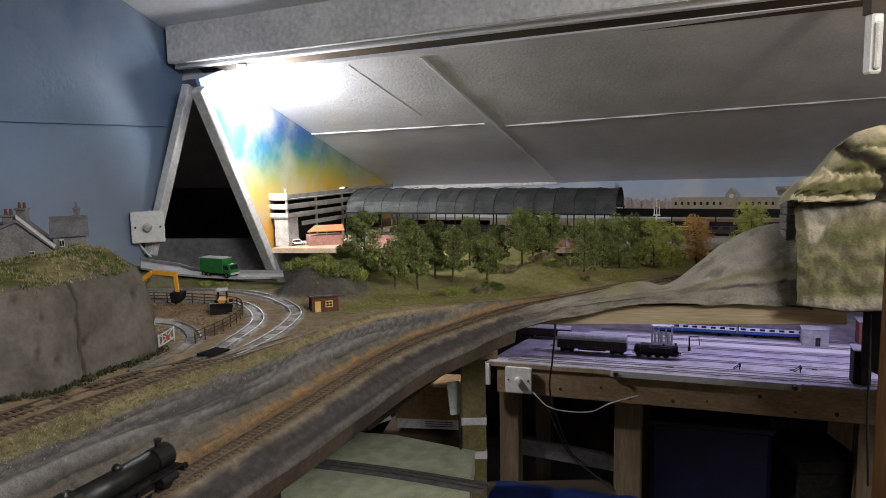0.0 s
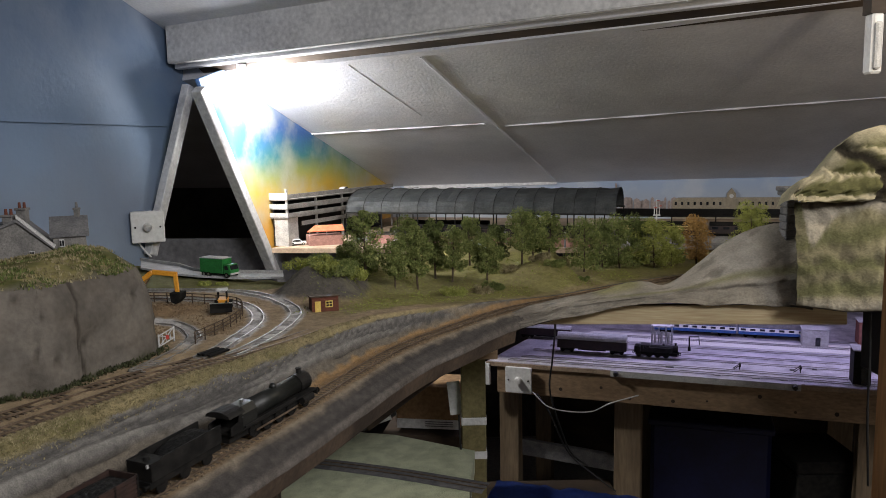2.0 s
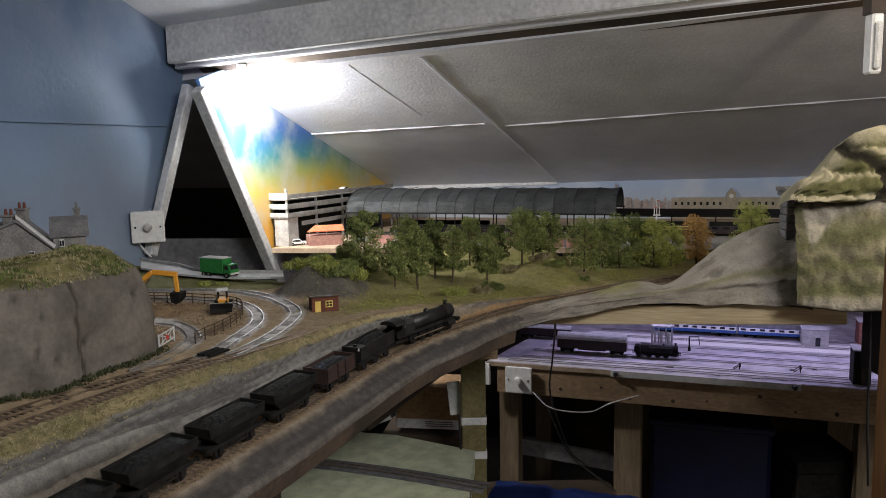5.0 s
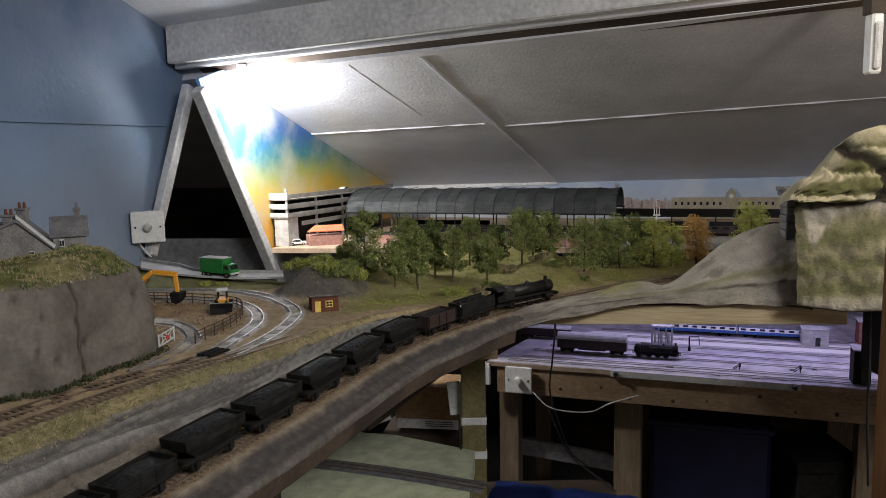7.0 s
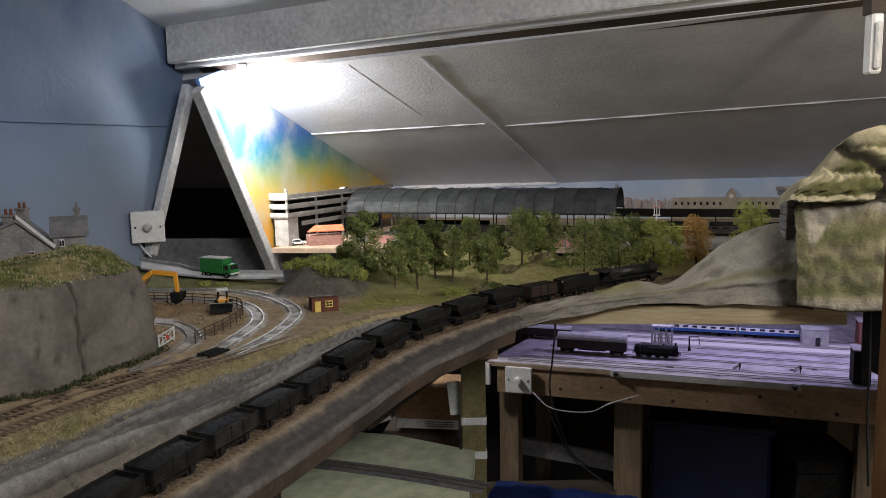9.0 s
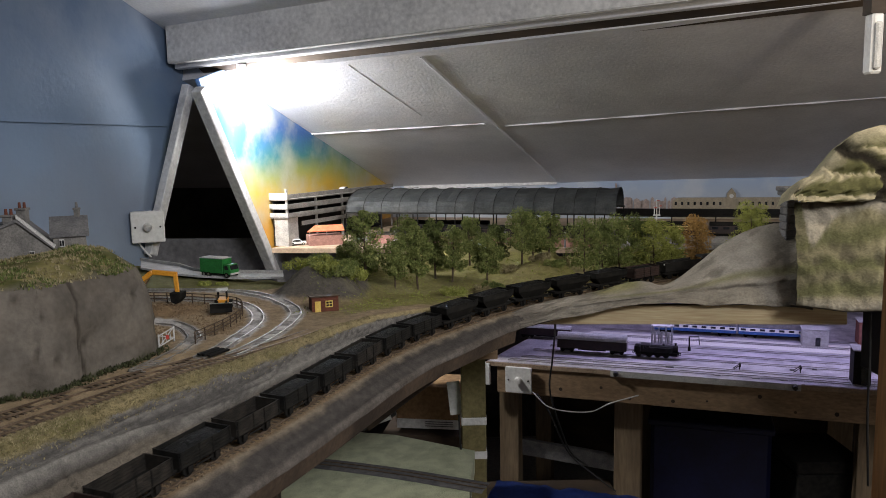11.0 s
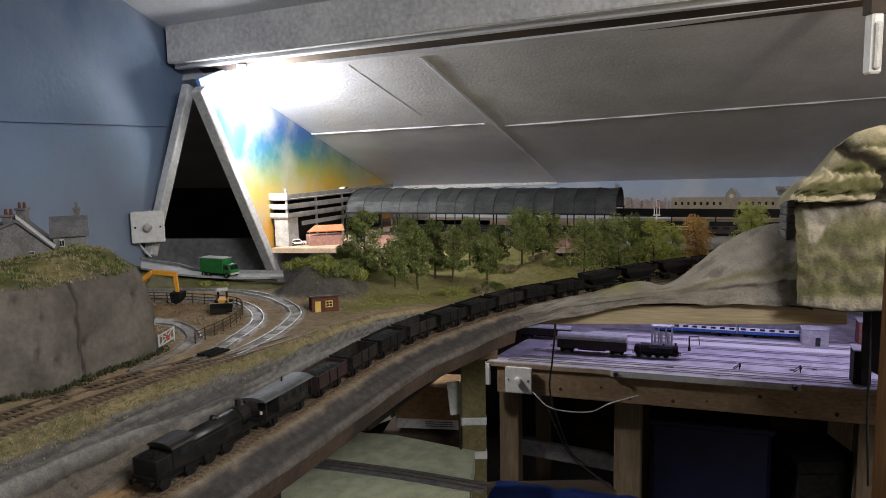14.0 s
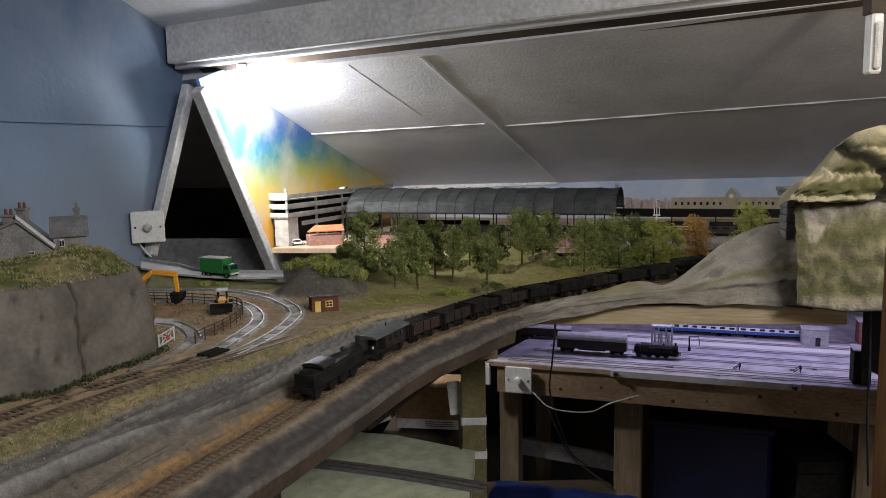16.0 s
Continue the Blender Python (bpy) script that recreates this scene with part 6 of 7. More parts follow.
def yard_things():
    coach(Matrix.Translation(tp(0.294, 0.160, 0.006)) @ TROT @ Matrix.Diagonal((1, 1, 1.16, 1)), 0.212, "maroon", "dark brown model bogie van with grey roof in the yard", "road", None, 0.054, 0.034, 0)
    coach(Matrix.Translation(tp(0.592, 0.485, 0.006)) @ TROT, 0.262, "blue_coach", "blue and white model coach in the yard", "slate", "white_coach", 0.05, 0.037, 9)
    coach(Matrix.Translation(tp(0.860, 0.485, 0.006)) @ TROT, 0.262, "blue_coach", "blue and white model coach in the yard", "slate", "white_coach", 0.05, 0.037, 9)
    tank_engine(Matrix.Translation(tp(0.487, 0.160, 0.006)) @ TROT, "small black model shunting engine standing in the yard", 0.92)
    coach(Matrix.Translation(tp(0.120, 0.305, 0.006)) @ TROT, 0.170, "maroon", "dark model van with pale roof beyond the bogie van", "road", None, 0.046, 0.034, 0)
    # coaling gantry
    g = thing("coaling_gantry", "grey steel coaling gantry over the yard line", "gantry", Matrix.Translation(tp(0.497, 0.262, 0.004)) @ TROT)
    for x in (-0.03, -0.01, 0.012, 0.03):
        for y in (-0.012, 0.012):
            bm = bmesh.new()
            box(bm, (x, y, 0.04), (0.004, 0.004, 0.08))
            part("upright", bm, M["road"], g)
    for z in (0.022, 0.05, 0.075):
        bm = bmesh.new()
        box(bm, (0, 0, z), (0.066, 0.03, 0.004))
        part("platform", bm, M["road"], g)
    for k in range(3):
        bm = bmesh.new()
        rod(bm, (-0.02 + k * 0.02, -0.014, 0.024), (-0.02 + k * 0.02, -0.014, 0.06), 0.004, n=8)
        part("chute", bm, M["concrete"], g)
    # grey store and brick hut
    for u, v, w, d, h, m, words in ((0.952, 0.435, 0.075, 0.05, 0.056, "concrete", "pale grey flat-roofed model store"), (1.12, 0.50, 0.075, 0.06, 0.075, "brick_red", "dark red brick model hut"), (1.018, 0.055, 0.042, 0.06, 0.094, "hopper", "dark grey model relay room")):
        b = thing("yard_building", words, "building", Matrix.Translation(tp(u, v, 0.002)) @ TROT)
        bm = bmesh.new()
        box(bm, (0, 0, h / 2), (w, d, h), None, 0.001)
        part("wall", bm, M[m], b)
        bm = bmesh.new()
        box(bm, (0, 0, h + 0.0015), (w + 0.006, d + 0.006, 0.003), None, 0.0008)
        part("roof", bm, M["road"], b)
        bm = bmesh.new()
        box(bm, (w * 0.1, -d / 2 - 0.0006, h * 0.3), (0.014, 0.001, h * 0.55))
        part("door", bm, M["glass"], b)
    for u, v in ((0.88, 0.120), (0.72, 0.10)):
        s = thing("buffer_stop", "black model buffer stop at a siding end", "buffer stop", Matrix.Translation(tp(u, v, 0.002)) @ TROT, "yard buffer stops")
        bm = bmesh.new()
        for y in (-0.008, 0.008):
            rod(bm, (0, y, 0), (0, y, 0.018), 0.0013, n=6)
            rod(bm, (-0.018, y, 0), (0, y, 0.015), 0.0011, n=6)
        part("frame", bm, M["grime"], s)
        bm = bmesh.new()
        box(bm, (0.001, 0, 0.014), (0.004, 0.026, 0.005))
        part("beam", bm, M["grime"], s)
    p = tp(0.579, 0.270, 0.003)
    s = thing("water_column", "black model water column with swinging arm", "water column", Matrix.Translation(p) @ TROT)
    bm = bmesh.new()
    rod(bm, (0, 0, 0), (0, 0, 0.045), 0.0022, n=8)
    rod(bm, (0, 0, 0), (0, 0, 0.012), 0.0045, n=8)
    part("column", bm, M["grime"], s)
    bm = bmesh.new()
    rod(bm, (-0.002, 0, 0.044), (0.028, 0, 0.046), 0.0016, n=6)
    rod(bm, (0.028, 0, 0.046), (0.03, 0, 0.02), 0.0012, n=6)
    part("arm", bm, M["grime"], s)
    rng = random.Random(3)
    for u, v in ((0.66, 0.022), (0.76, 0.02), (0.83, 0.023), (0.53, 0.07), (0.70, 0.16), (0.92, 0.15), (0.86, 0.13)):
        bm = bmesh.new()
        box(bm, (0, 0, 0.002), (rng.uniform(0.012, 0.03), 0.006, 0.004), Matrix.Translation(tp(u, v, 0.002)) @ TROT, 0.0008)
        tagged(part("point_motor_box", bm, M["concrete"] if v < 0.03 else M["slate"]), "small flat model box lying beside the yard tracks", "box", "yard boxes")


# ---- below the layout ----
def cable(pts, r, material, label):
    line = Path(pts)
    bm = bmesh.new()
    prev = None
    n = int(line.length / 0.012) + 4
    for i in range(n + 1):
        p = line.at(line.length * i / n)
        if prev:
            rod(bm, prev, p, r, n=6, caps=False)
        prev = p
    return tagged(part("cable", bm, material, smooth=True), label, "cable", "hanging cables")


def below():
    slab("lower_scenery", [(-0.379, 1.548, 0.720), (-0.258, 1.832, 0.720), (-0.126, 1.799, 0.720), (0.064, 1.691, 0.720), (0.045, 1.50, 0.72), (0.04, 1.30, 0.72), (-0.36, 1.40, 0.72)], (0, 0, -0.05), M["scatter"], "lower baseboard covered in pale green scatter", "baseboard")
    t = Path([Vector((-0.374, 1.657, 0.725)), Vector((-0.241, 1.619, 0.725)), Vector((-0.088, 1.564, 0.725)), Vector((0.079, 1.491, 0.725))])
    make_track("railway_track", t, 0, t.length, M["rail"], "dull model track on the lower scenery")
    bm = bmesh.new()
    n = 24
    prev = None
    for i in range(n + 1):
        s = t.length * i / n
        p, l = t.at(s), t.left(s)
        ring = [bm.verts.new(p + l * d + Vector((0, 0, z))) for d, z in ((-0.026, -0.0042), (-0.018, -0.0025), (0.018, -0.0025), (0.028, -0.0042))]
        if prev:
            for a in range(3):
                bm.faces.new((prev[a], prev[a + 1], ring[a + 1], ring[a]))
        prev = ring
    tagged(part("ballast", bm, M["slate"]), "dark grey ballast under the lower track", "ballast", "", "structure")
    p = Vector((0.065, 1.760, 0.774))
    root = thing("support_post", "olive wooden post bound with white tape", "post")
    bm = bmesh.new()
    box(bm, (p.x, p.y, 0.54), (0.058, 0.05, 1.08), None, 0.003)
    part("shaft", bm, M["olive_post"], root)
    for y in ((0.064, 1.730, 0.774), (0.063, 1.730, 0.690)):
        bm = bmesh.new()
        box(bm, (p.x, p.y, y[2]), (0.061, 0.053, 0.020), None, 0.002)
        part("tape", bm, M["paper"], root, "white tape band")
    bm = bmesh.new()
    box(bm, (0.078, 1.370, 1.055), (0.036, 0.03, 0.045), None, 0.002)
    tagged(part("wood_block", bm, M["timber"]), "bare wood block fixed under the line", "block")
    bm = bmesh.new()
    beam_between(bm, (-0.281, 1.120, 0.911), Vector((-0.279, 1.120, 0.911)) + Vector((0, 0, -0.9)), 0.03, 0.04, (1, 0, 0), 0.002)
    tagged(part("leg", bm, M["dark_wood"]), "dark leg under the baseboard", "leg")
    bm = bmesh.new()
    beam_between(bm, (-0.021, 1.500, 0.990), (-0.176, 1.520, 0.867), 0.03, 0.06, (0, 0, 1), 0.002)
    tagged(part("brace", bm, M["dark_wood"]), "dark brace under the baseboard", "brace", "", "structure")
    # carton with a white label
    root = thing("cardboard_box", "brown cardboard carton with white printed band", "box")
    c0 = Vector((-0.049, 1.980, 0.735))
    rz = Matrix.Translation(c0) @ Matrix.Rotation(-0.16, 4, "Z")
    bm = bmesh.new()
    box(bm, (0, 0.06, -0.01), (0.175, 0.12, 0.115), rz, 0.002)
    part("carton", bm, M["card_box"], root)
    bm = bmesh.new()
    box(bm, (0, -0.0015, -0.056), (0.172, 0.002, 0.026), rz)
    part("label_band", bm, M["paper"], root, "white printed band")
    for k in range(3):
        bm = bmesh.new()
        box(bm, (0.03, -0.003, -0.049 - k * 0.006), (0.075, 0.001, 0.002), rz)
        part("print_bar", bm, M["slate"], root)
    root = thing("storage_box", "dark lidded box under the cardboard carton", "box")
    bm = bmesh.new()
    box(bm, (0, 0.06, -0.185), (0.24, 0.16, 0.15), rz, 0.002)
    part("body", bm, M["dark_wood"], root)
    bm = bmesh.new()
    box(bm, (0, 0.06, -0.095), (0.25, 0.17, 0.03), rz, 0.003)
    part("lid", bm, M["dark_wood"], root)
    bm = bmesh.new()
    beam_between(bm, (0.017, 1.775, 0.860), (0.025, 1.775, 0.778), 0.002, 0.03, (1, 0, 0))
    tagged(part("paper_sheet", bm, M["paper"]), "white sheet hanging beside the post", "sheet")
    # clamp and odds and ends
    root = thing("clamp", "black spring clamp hanging below the line", "clamp")
    for a, b in (((-0.166, 1.600, 0.831), (-0.110, 1.600, 0.849)), ((-0.166, 1.600, 0.831), (-0.186, 1.600, 0.812))):
        bm = bmesh.new()
        beam_between(bm, a, b, 0.012, 0.014, (0, 0, 1), 0.003)
        part("jaw", bm, M["cable"], root)
    bm = bmesh.new()
    rod(bm, (-0.149, 1.590, 0.838), (-0.122, 1.590, 0.847), 0.011, n=10)
    part("grip", bm, M["road"], root)
    # crates and sheets on the floor
    bm = bmesh.new()
    a, b = Vector((0.674, 2.200, 0.570)), Vector((1.004, 2.130, 0.558))
    m = Matrix.Translation(((a + b) / 2).to_2d().to_3d() + Vector((0, 0.17, a.z / 2 + 0.002))) @ TROT
    root = thing("storage_crate", "blue plastic storage crate under the table, colour darkened for the shade there", "crate")
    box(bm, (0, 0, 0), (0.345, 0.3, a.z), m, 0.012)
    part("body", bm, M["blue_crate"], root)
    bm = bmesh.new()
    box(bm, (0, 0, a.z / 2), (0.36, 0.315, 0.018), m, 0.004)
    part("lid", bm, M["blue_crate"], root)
    # grey box in near-black paints that carry the shade under the table
    bm = bmesh.new()
    a = Vector((1.089, 2.050, 0.513))
    root = thing("grey_box", "plain grey lidded box under the table, colour darkened for the shade there", "box")
    box(bm, (a.x, a.y + 0.12, a.z / 2 - 0.02), (0.19, 0.22, a.z - 0.04), None, 0.004)
    part("body", bm, M["hopper"], root)
    bm = bmesh.new()
    box(bm, (a.x, a.y + 0.12, a.z - 0.019), (0.196, 0.226, 0.038), None, 0.005)
    part("lid", bm, M["grime"], root)
    bm = bmesh.new()
    n = 20
    g = [[bm.verts.new(Vector((0.148, 2.160, 0.454)) + TX * (0.42 * i / n) + TY * (-0.34 * j / n) + Vector((0, 0, -0.02 + 0.012 * fbm(i * 0.3, j * 0.3, 2) - 0.02 * j / n))) for j in range(n + 1)] for i in range(n + 1)]
    for i in range(n):
        for j in range(n):
            bm.faces.new((g[i][j], g[i + 1][j], g[i + 1][j + 1], g[i][j + 1]))
    bmesh.ops.solidify(bm, geom=bm.faces[:], thickness=0.004)
    tagged(part("plastic_sheet", bm, M["blue_sheet"], smooth=True), "crumpled blue plastic sheet under the table", "sheet")
    bm = bmesh.new()
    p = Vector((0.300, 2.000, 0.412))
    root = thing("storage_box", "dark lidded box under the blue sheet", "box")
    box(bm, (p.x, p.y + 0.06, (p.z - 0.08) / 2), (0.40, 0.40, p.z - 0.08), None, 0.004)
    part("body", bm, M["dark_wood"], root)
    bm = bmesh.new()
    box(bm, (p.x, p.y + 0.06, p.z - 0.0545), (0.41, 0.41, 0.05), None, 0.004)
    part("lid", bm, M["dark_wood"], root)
    cable([(0.223, 1.500, 1.072), (0.280, 1.900, 0.928), (0.300, 2.080, 0.816), (0.296, 2.100, 0.728), (0.320, 2.100, 0.635), (0.356, 2.100, 0.541), (0.405, 2.100, 0.498)], 0.0026, M["cable"], "black cable hanging in front of the table")
    cable([(0.262, 2.120, 0.709), (0.299, 2.100, 0.653), (0.348, 2.100, 0.542), (0.418, 2.080, 0.481), (0.478, 2.060, 0.438)], 0.0026, M["cable"], "black cable looping below the table")
    cable([(0.249, 2.120, 0.716), (0.299, 2.100, 0.674), (0.404, 2.100, 0.659), (0.469, 2.100, 0.684), (0.549, 2.100, 0.706)], 0.0020, M["road"], "white cable looping below the table rail")
    cable([(0.685, 1.200, 1.141), (0.688, 1.200, 1.061), (0.701, 1.220, 0.958), (0.726, 1.250, 0.825)], 0.002, M["cable"], "black cable beside the door jamb")
    cable([(0.029, 1.700, 0.803), (0.032, 1.700, 0.728), (0.042, 1.700, 0.645)], 0.002, M["cable"], "black cable against the post")


# ---- rolling stock ----
def wheelset(root, x, r, half=0.0085, spokes=False):
    ob = new("wheelset", None)
    bm = bmesh.new()
    for y in (-half, half):
        rod(bm, (0, y - 0.0011, 0), (0, y + 0.0011, 0), r, n=16)
        if spokes:
            for k in range(3):
                a = k * math.pi / 3
                rod(bm, (-math.cos(a) * r * 0.85, y * 1.15, -math.sin(a) * r * 0.85), (math.cos(a) * r * 0.85, y * 1.15, math.sin(a) * r * 0.85), 0.0006, n=4)
    rod(bm, (0, -half, 0), (0, half, 0), 0.0012, n=6)
    bpy.data.objects.remove(ob)
    ob = part("wheelset", bm, M["grime"], root)
    ob.location = (x, 0, r)
    ob["radius"] = r
    return ob


def buffers(root, x, z=0.0135, d=1):
    for y in (-0.011, 0.011):
        bm = bmesh.new()
        rod(bm, (x, y, z), (x + 0.005 * d, y, z), 0.0014, n=8)
        rod(bm, (x + 0.005 * d, y, z), (x + 0.006 * d, y, z), 0.003, n=10)
        part("buffer", bm, M["grime"], root)


def steam_engine(label):
    root = thing("steam_locomotive", label, "locomotive")
    bm = bmesh.new()
    box(bm, (0, 0, 0.0175), (0.150, 0.030, 0.002), None, 0.0005)
    box(bm, (0, 0, 0.012), (0.146, 0.014, 0.010))
    part("frame", bm, M["grime"], root)
    bm = bmesh.new()
    rod(bm, (-0.035, 0, 0.0285), (0.052, 0, 0.0285), 0.0112, 0.0104, 20)
    part("boiler", bm, M["boiler"], root, "", True)
    bm = bmesh.new()
    rod(bm, (0.052, 0, 0.0285), (0.072, 0, 0.0285), 0.0112, n=20)
    rod(bm, (0.072, 0, 0.0285), (0.0738, 0, 0.0285), 0.0095, 0.0075, 20)
    part("smokebox", bm, M["black"], root, "matt black smokebox")
    bm = bmesh.new()
    prism(bm, [(-0.060, -0.0125, 0.018), (-0.060, -0.0125, 0.033), (-0.060, -0.008, 0.0402), (-0.060, 0.008, 0.0402), (-0.060, 0.0125, 0.033), (-0.060, 0.0125, 0.018)], (0.027, 0, 0))
    part("firebox", bm, M["boiler"], root)
    bm = bmesh.new()
    rod(bm, (0.062, 0, 0.038), (0.062, 0, 0.0455), 0.0034, 0.0030, 14)
    rod(bm, (0.062, 0, 0.0450), (0.062, 0, 0.0462), 0.0038, n=14)
    part("chimney", bm, M["black"], root)
    bm = bmesh.new()
    bmesh.ops.create_uvsphere(bm, u_segments=14, v_segments=8, radius=0.0045, matrix=Matrix.Translation((0.012, 0, 0.0395)))
    part("dome", bm, M["boiler"], root, "", True)
    bm = bmesh.new()
    rod(bm, (-0.042, 0, 0.040), (-0.042, 0, 0.0435), 0.002, n=8)
    part("safety_valve", bm, M["metal"], root)
    bm = bmesh.new()
    prism(bm, [(-0.078, -0.0148, 0.018), (-0.059, -0.0148, 0.018), (-0.059, -0.0148, 0.0365), (-0.064, -0.0148, 0.0365), (-0.066, -0.0148, 0.029), (-0.078, -0.0148, 0.027)], (0, 0.0012, 0))
    prism(bm, [(-0.078, 0.0136, 0.018), (-0.059, 0.0136, 0.018), (-0.059, 0.0136, 0.0365), (-0.064, 0.0136, 0.0365), (-0.066, 0.0136, 0.029), (-0.078, 0.0136, 0.027)], (0, 0.0012, 0))
    prism(bm, [(-0.0605, -0.0148, 0.018), (-0.0605, 0.0148, 0.018), (-0.0605, 0.0148, 0.0365), (-0.0605, -0.0148, 0.0365)], (0.0015, 0, 0))
    cab = part("cab", bm, M["black"], root)
    bm = bmesh.new()
    prism(bm, [(-0.080, 0.0158 * math.cos(k * math.pi / 8), 0.0365 + 0.0065 * math.sin(k * math.pi / 8)) for k in range(9)], (0.024, 0, 0))
    part("roof", bm, M["black"], cab)
    for y in (-0.0135, 0.0135):
        bm = bmesh.new()
        rod(bm, (0.046, y, 0.0125), (0.066, y, 0.0125), 0.0046, n=12)
        part("cylinder", bm, M["black"], root)
        bm = bmesh.new()
        box(bm, (0.0, y * 1.02, 0.0095), (0.074, 0.001, 0.0018))
        part("side_rod", bm, M["rail"], root)
        bm = bmesh.new()
        box(bm, (-0.01, y, 0.0195), (0.09, 0.002, 0.003), None, 0.0005)
        part("running_plate", bm, M["black"], root)
    bm = bmesh.new()
    box(bm, (0.0765, 0, 0.0145), (0.002, 0.031, 0.007), None, 0.0004)
    part("buffer_beam", bm, M["grime"], root)
    buffers(root, 0.0775)
    for x in (-0.034, -0.012, 0.010, 0.032):
        wheelset(root, x, 0.0092, spokes=True)
    wheelset(root, 0.060, 0.0069)
    bm = bmesh.new()
    rod(bm, (-0.06, -0.0152, 0.0325), (-0.06, -0.0157, 0.0325), 0.001, n=6)
    part("lamp_iron", bm, M["metal"], root)
    return root


def tender(label):
    root = thing("tender", label, "tender")
    bm = bmesh.new()
    box(bm, (0, 0, 0.0135), (0.094, 0.026, 0.007), None, 0.0005)
    part("frame", bm, M["grime"], root)
    bm = bmesh.new()
    prism(bm, [(-0.045, -0.0148, 0.0175), (0.046, -0.0148, 0.0175), (0.046, -0.0148, 0.036), (-0.030, -0.0148, 0.036), (-0.033, -0.0148, 0.0345), (-0.045, -0.0148, 0.0345)], (0, 0.0012, 0))
    prism(bm, [(-0.045, 0.0136, 0.0175), (0.046, 0.0136, 0.0175), (0.046, 0.0136, 0.036), (-0.030, 0.0136, 0.036), (-0.033, 0.0136, 0.0345), (-0.045, 0.0136, 0.0345)], (0, 0.0012, 0))
    prism(bm, [(-0.046, -0.0148, 0.0175), (-0.046, 0.0148, 0.0175), (-0.046, 0.0148, 0.0345), (-0.046, -0.0148, 0.0345)], (0.0015, 0, 0))
    prism(bm, [(-0.045, -0.0137, 0.0320), (-0.026, -0.0137, 0.0320), (-0.026, 0.0137, 0.0320), (-0.045, 0.0137, 0.0320)], (0, 0, 0.0012))
    part("tank", bm, M["black"], root)
    bm = bmesh.new()
    heap(bm, -0.024, 0.044, 0.0132, 0.026, 0.0385, 4)
    part("coal", bm, M["coal"], root, "heaped coal")
    bm = bmesh.new()
    rod(bm, (-0.0365, 0, 0.033), (-0.0365, 0, 0.0362), 0.003, n=10)
    part("water_filler", bm, M["black"], root)
    bm = bmesh.new()
    box(bm, (-0.0472, -0.012, 0.0325), (0.0016, 0.002, 0.0035), None, 0.0003)
    part("tail_lamp", bm, M["render_white"], root, "small white lamp")
    buffers(root, -0.047, d=-1)
    for x in (-0.030, 0, 0.030):
        wheelset(root, x, 0.0069)
    return root


def heap(bm, x0, x1, half, z0, z1, seed):
    """A lumpy heap of mineral in a body."""
    nx, ny = 18, 9
    g = []
    for i in range(nx + 1):
        for j in range(ny + 1):
            u, v = i / nx, j / ny * 2 - 1
            dome = (1 - abs(u * 2 - 1) ** 3) * (1 - abs(v) ** 3)
            z = lerp(z0, z1, dome) + 0.0012 * noise.noise(Vector((i * 0.9, j * 0.9, seed)))
            g.append(bm.verts.new((lerp(x0, x1, u), v * half, z)))
    for i in range(nx):
        for j in range(ny):
            a = i * (ny + 1) + j
            bm.faces.new((g[a], g[a + 1], g[a + ny + 2], g[a + ny + 1]))


def wagon_base(root, length, wheels):
    bm = bmesh.new()
    box(bm, (0, 0, 0.0125), (length, 0.024, 0.004), None, 0.0004)
    for y in (-0.0125, 0.0125):
        for x in wheels:
            box(bm, (x, y, 0.0080), (0.0065, 0.0015, 0.007))
        box(bm, (0, y, 0.0085), (wheels[1] - wheels[0] - 0.014, 0.001, 0.0018))
    part("underframe", bm, M["grime"], root)
    for x in wheels:
        wheelset(root, x, 0.0069)
    buffers(root, length / 2, 0.0135, 1)
    buffers(root, -length / 2, 0.0135, -1)


def hopper_wagon(seed, label):
    root = thing("hopper_wagon", label, "wagon", None, "hopper wagons of the train")
    wagon_base(root, 0.080, (-0.024, 0.024))
    L, l, W, w, zt, zm, zb = 0.043, 0.030, 0.0165, 0.012, 0.0375, 0.0275, 0.012
    bm = bmesh.new()

    def ring(hx, hy, z):
        return [bm.verts.new((x, y, z)) for x, y in ((-hx, -hy), (hx, -hy), (hx, hy), (-hx, hy))]

    rings = [ring(l * 0.7, w * 0.75, zb), ring(L * 0.97, W, zm), ring(L, W, zt), ring(L - 0.001, W - 0.001, zt), ring(L * 0.96, W - 0.0014, zm)]
    for a, b in zip(rings, rings[1:]):
        for k in range(4):
            bm.faces.new((a[k], a[(k + 1) % 4], b[(k + 1) % 4], b[k]))
    bm.faces.new(rings[0])
    part("hopper_body", bm, M["hopper"], root)
    for y in (-1, 1):
        for x in (-0.030, -0.010, 0.010, 0.030):
            bm = bmesh.new()
            beam_between(bm, (x, y * (W + 0.0004), zt - 0.001), (x * 0.85, y * (w * 0.85), zb + 0.003), 0.0012, 0.0014, (1, 0, 0))
            part("rib", bm, M["hopper"], root)
    bm = bmesh.new()
    heap(bm, -L + 0.002, L - 0.002, W - 0.0016, zt - 0.0035, zt + 0.0025, seed)
    part("load", bm, M["coal"], root, "heaped dark mineral")
    return root


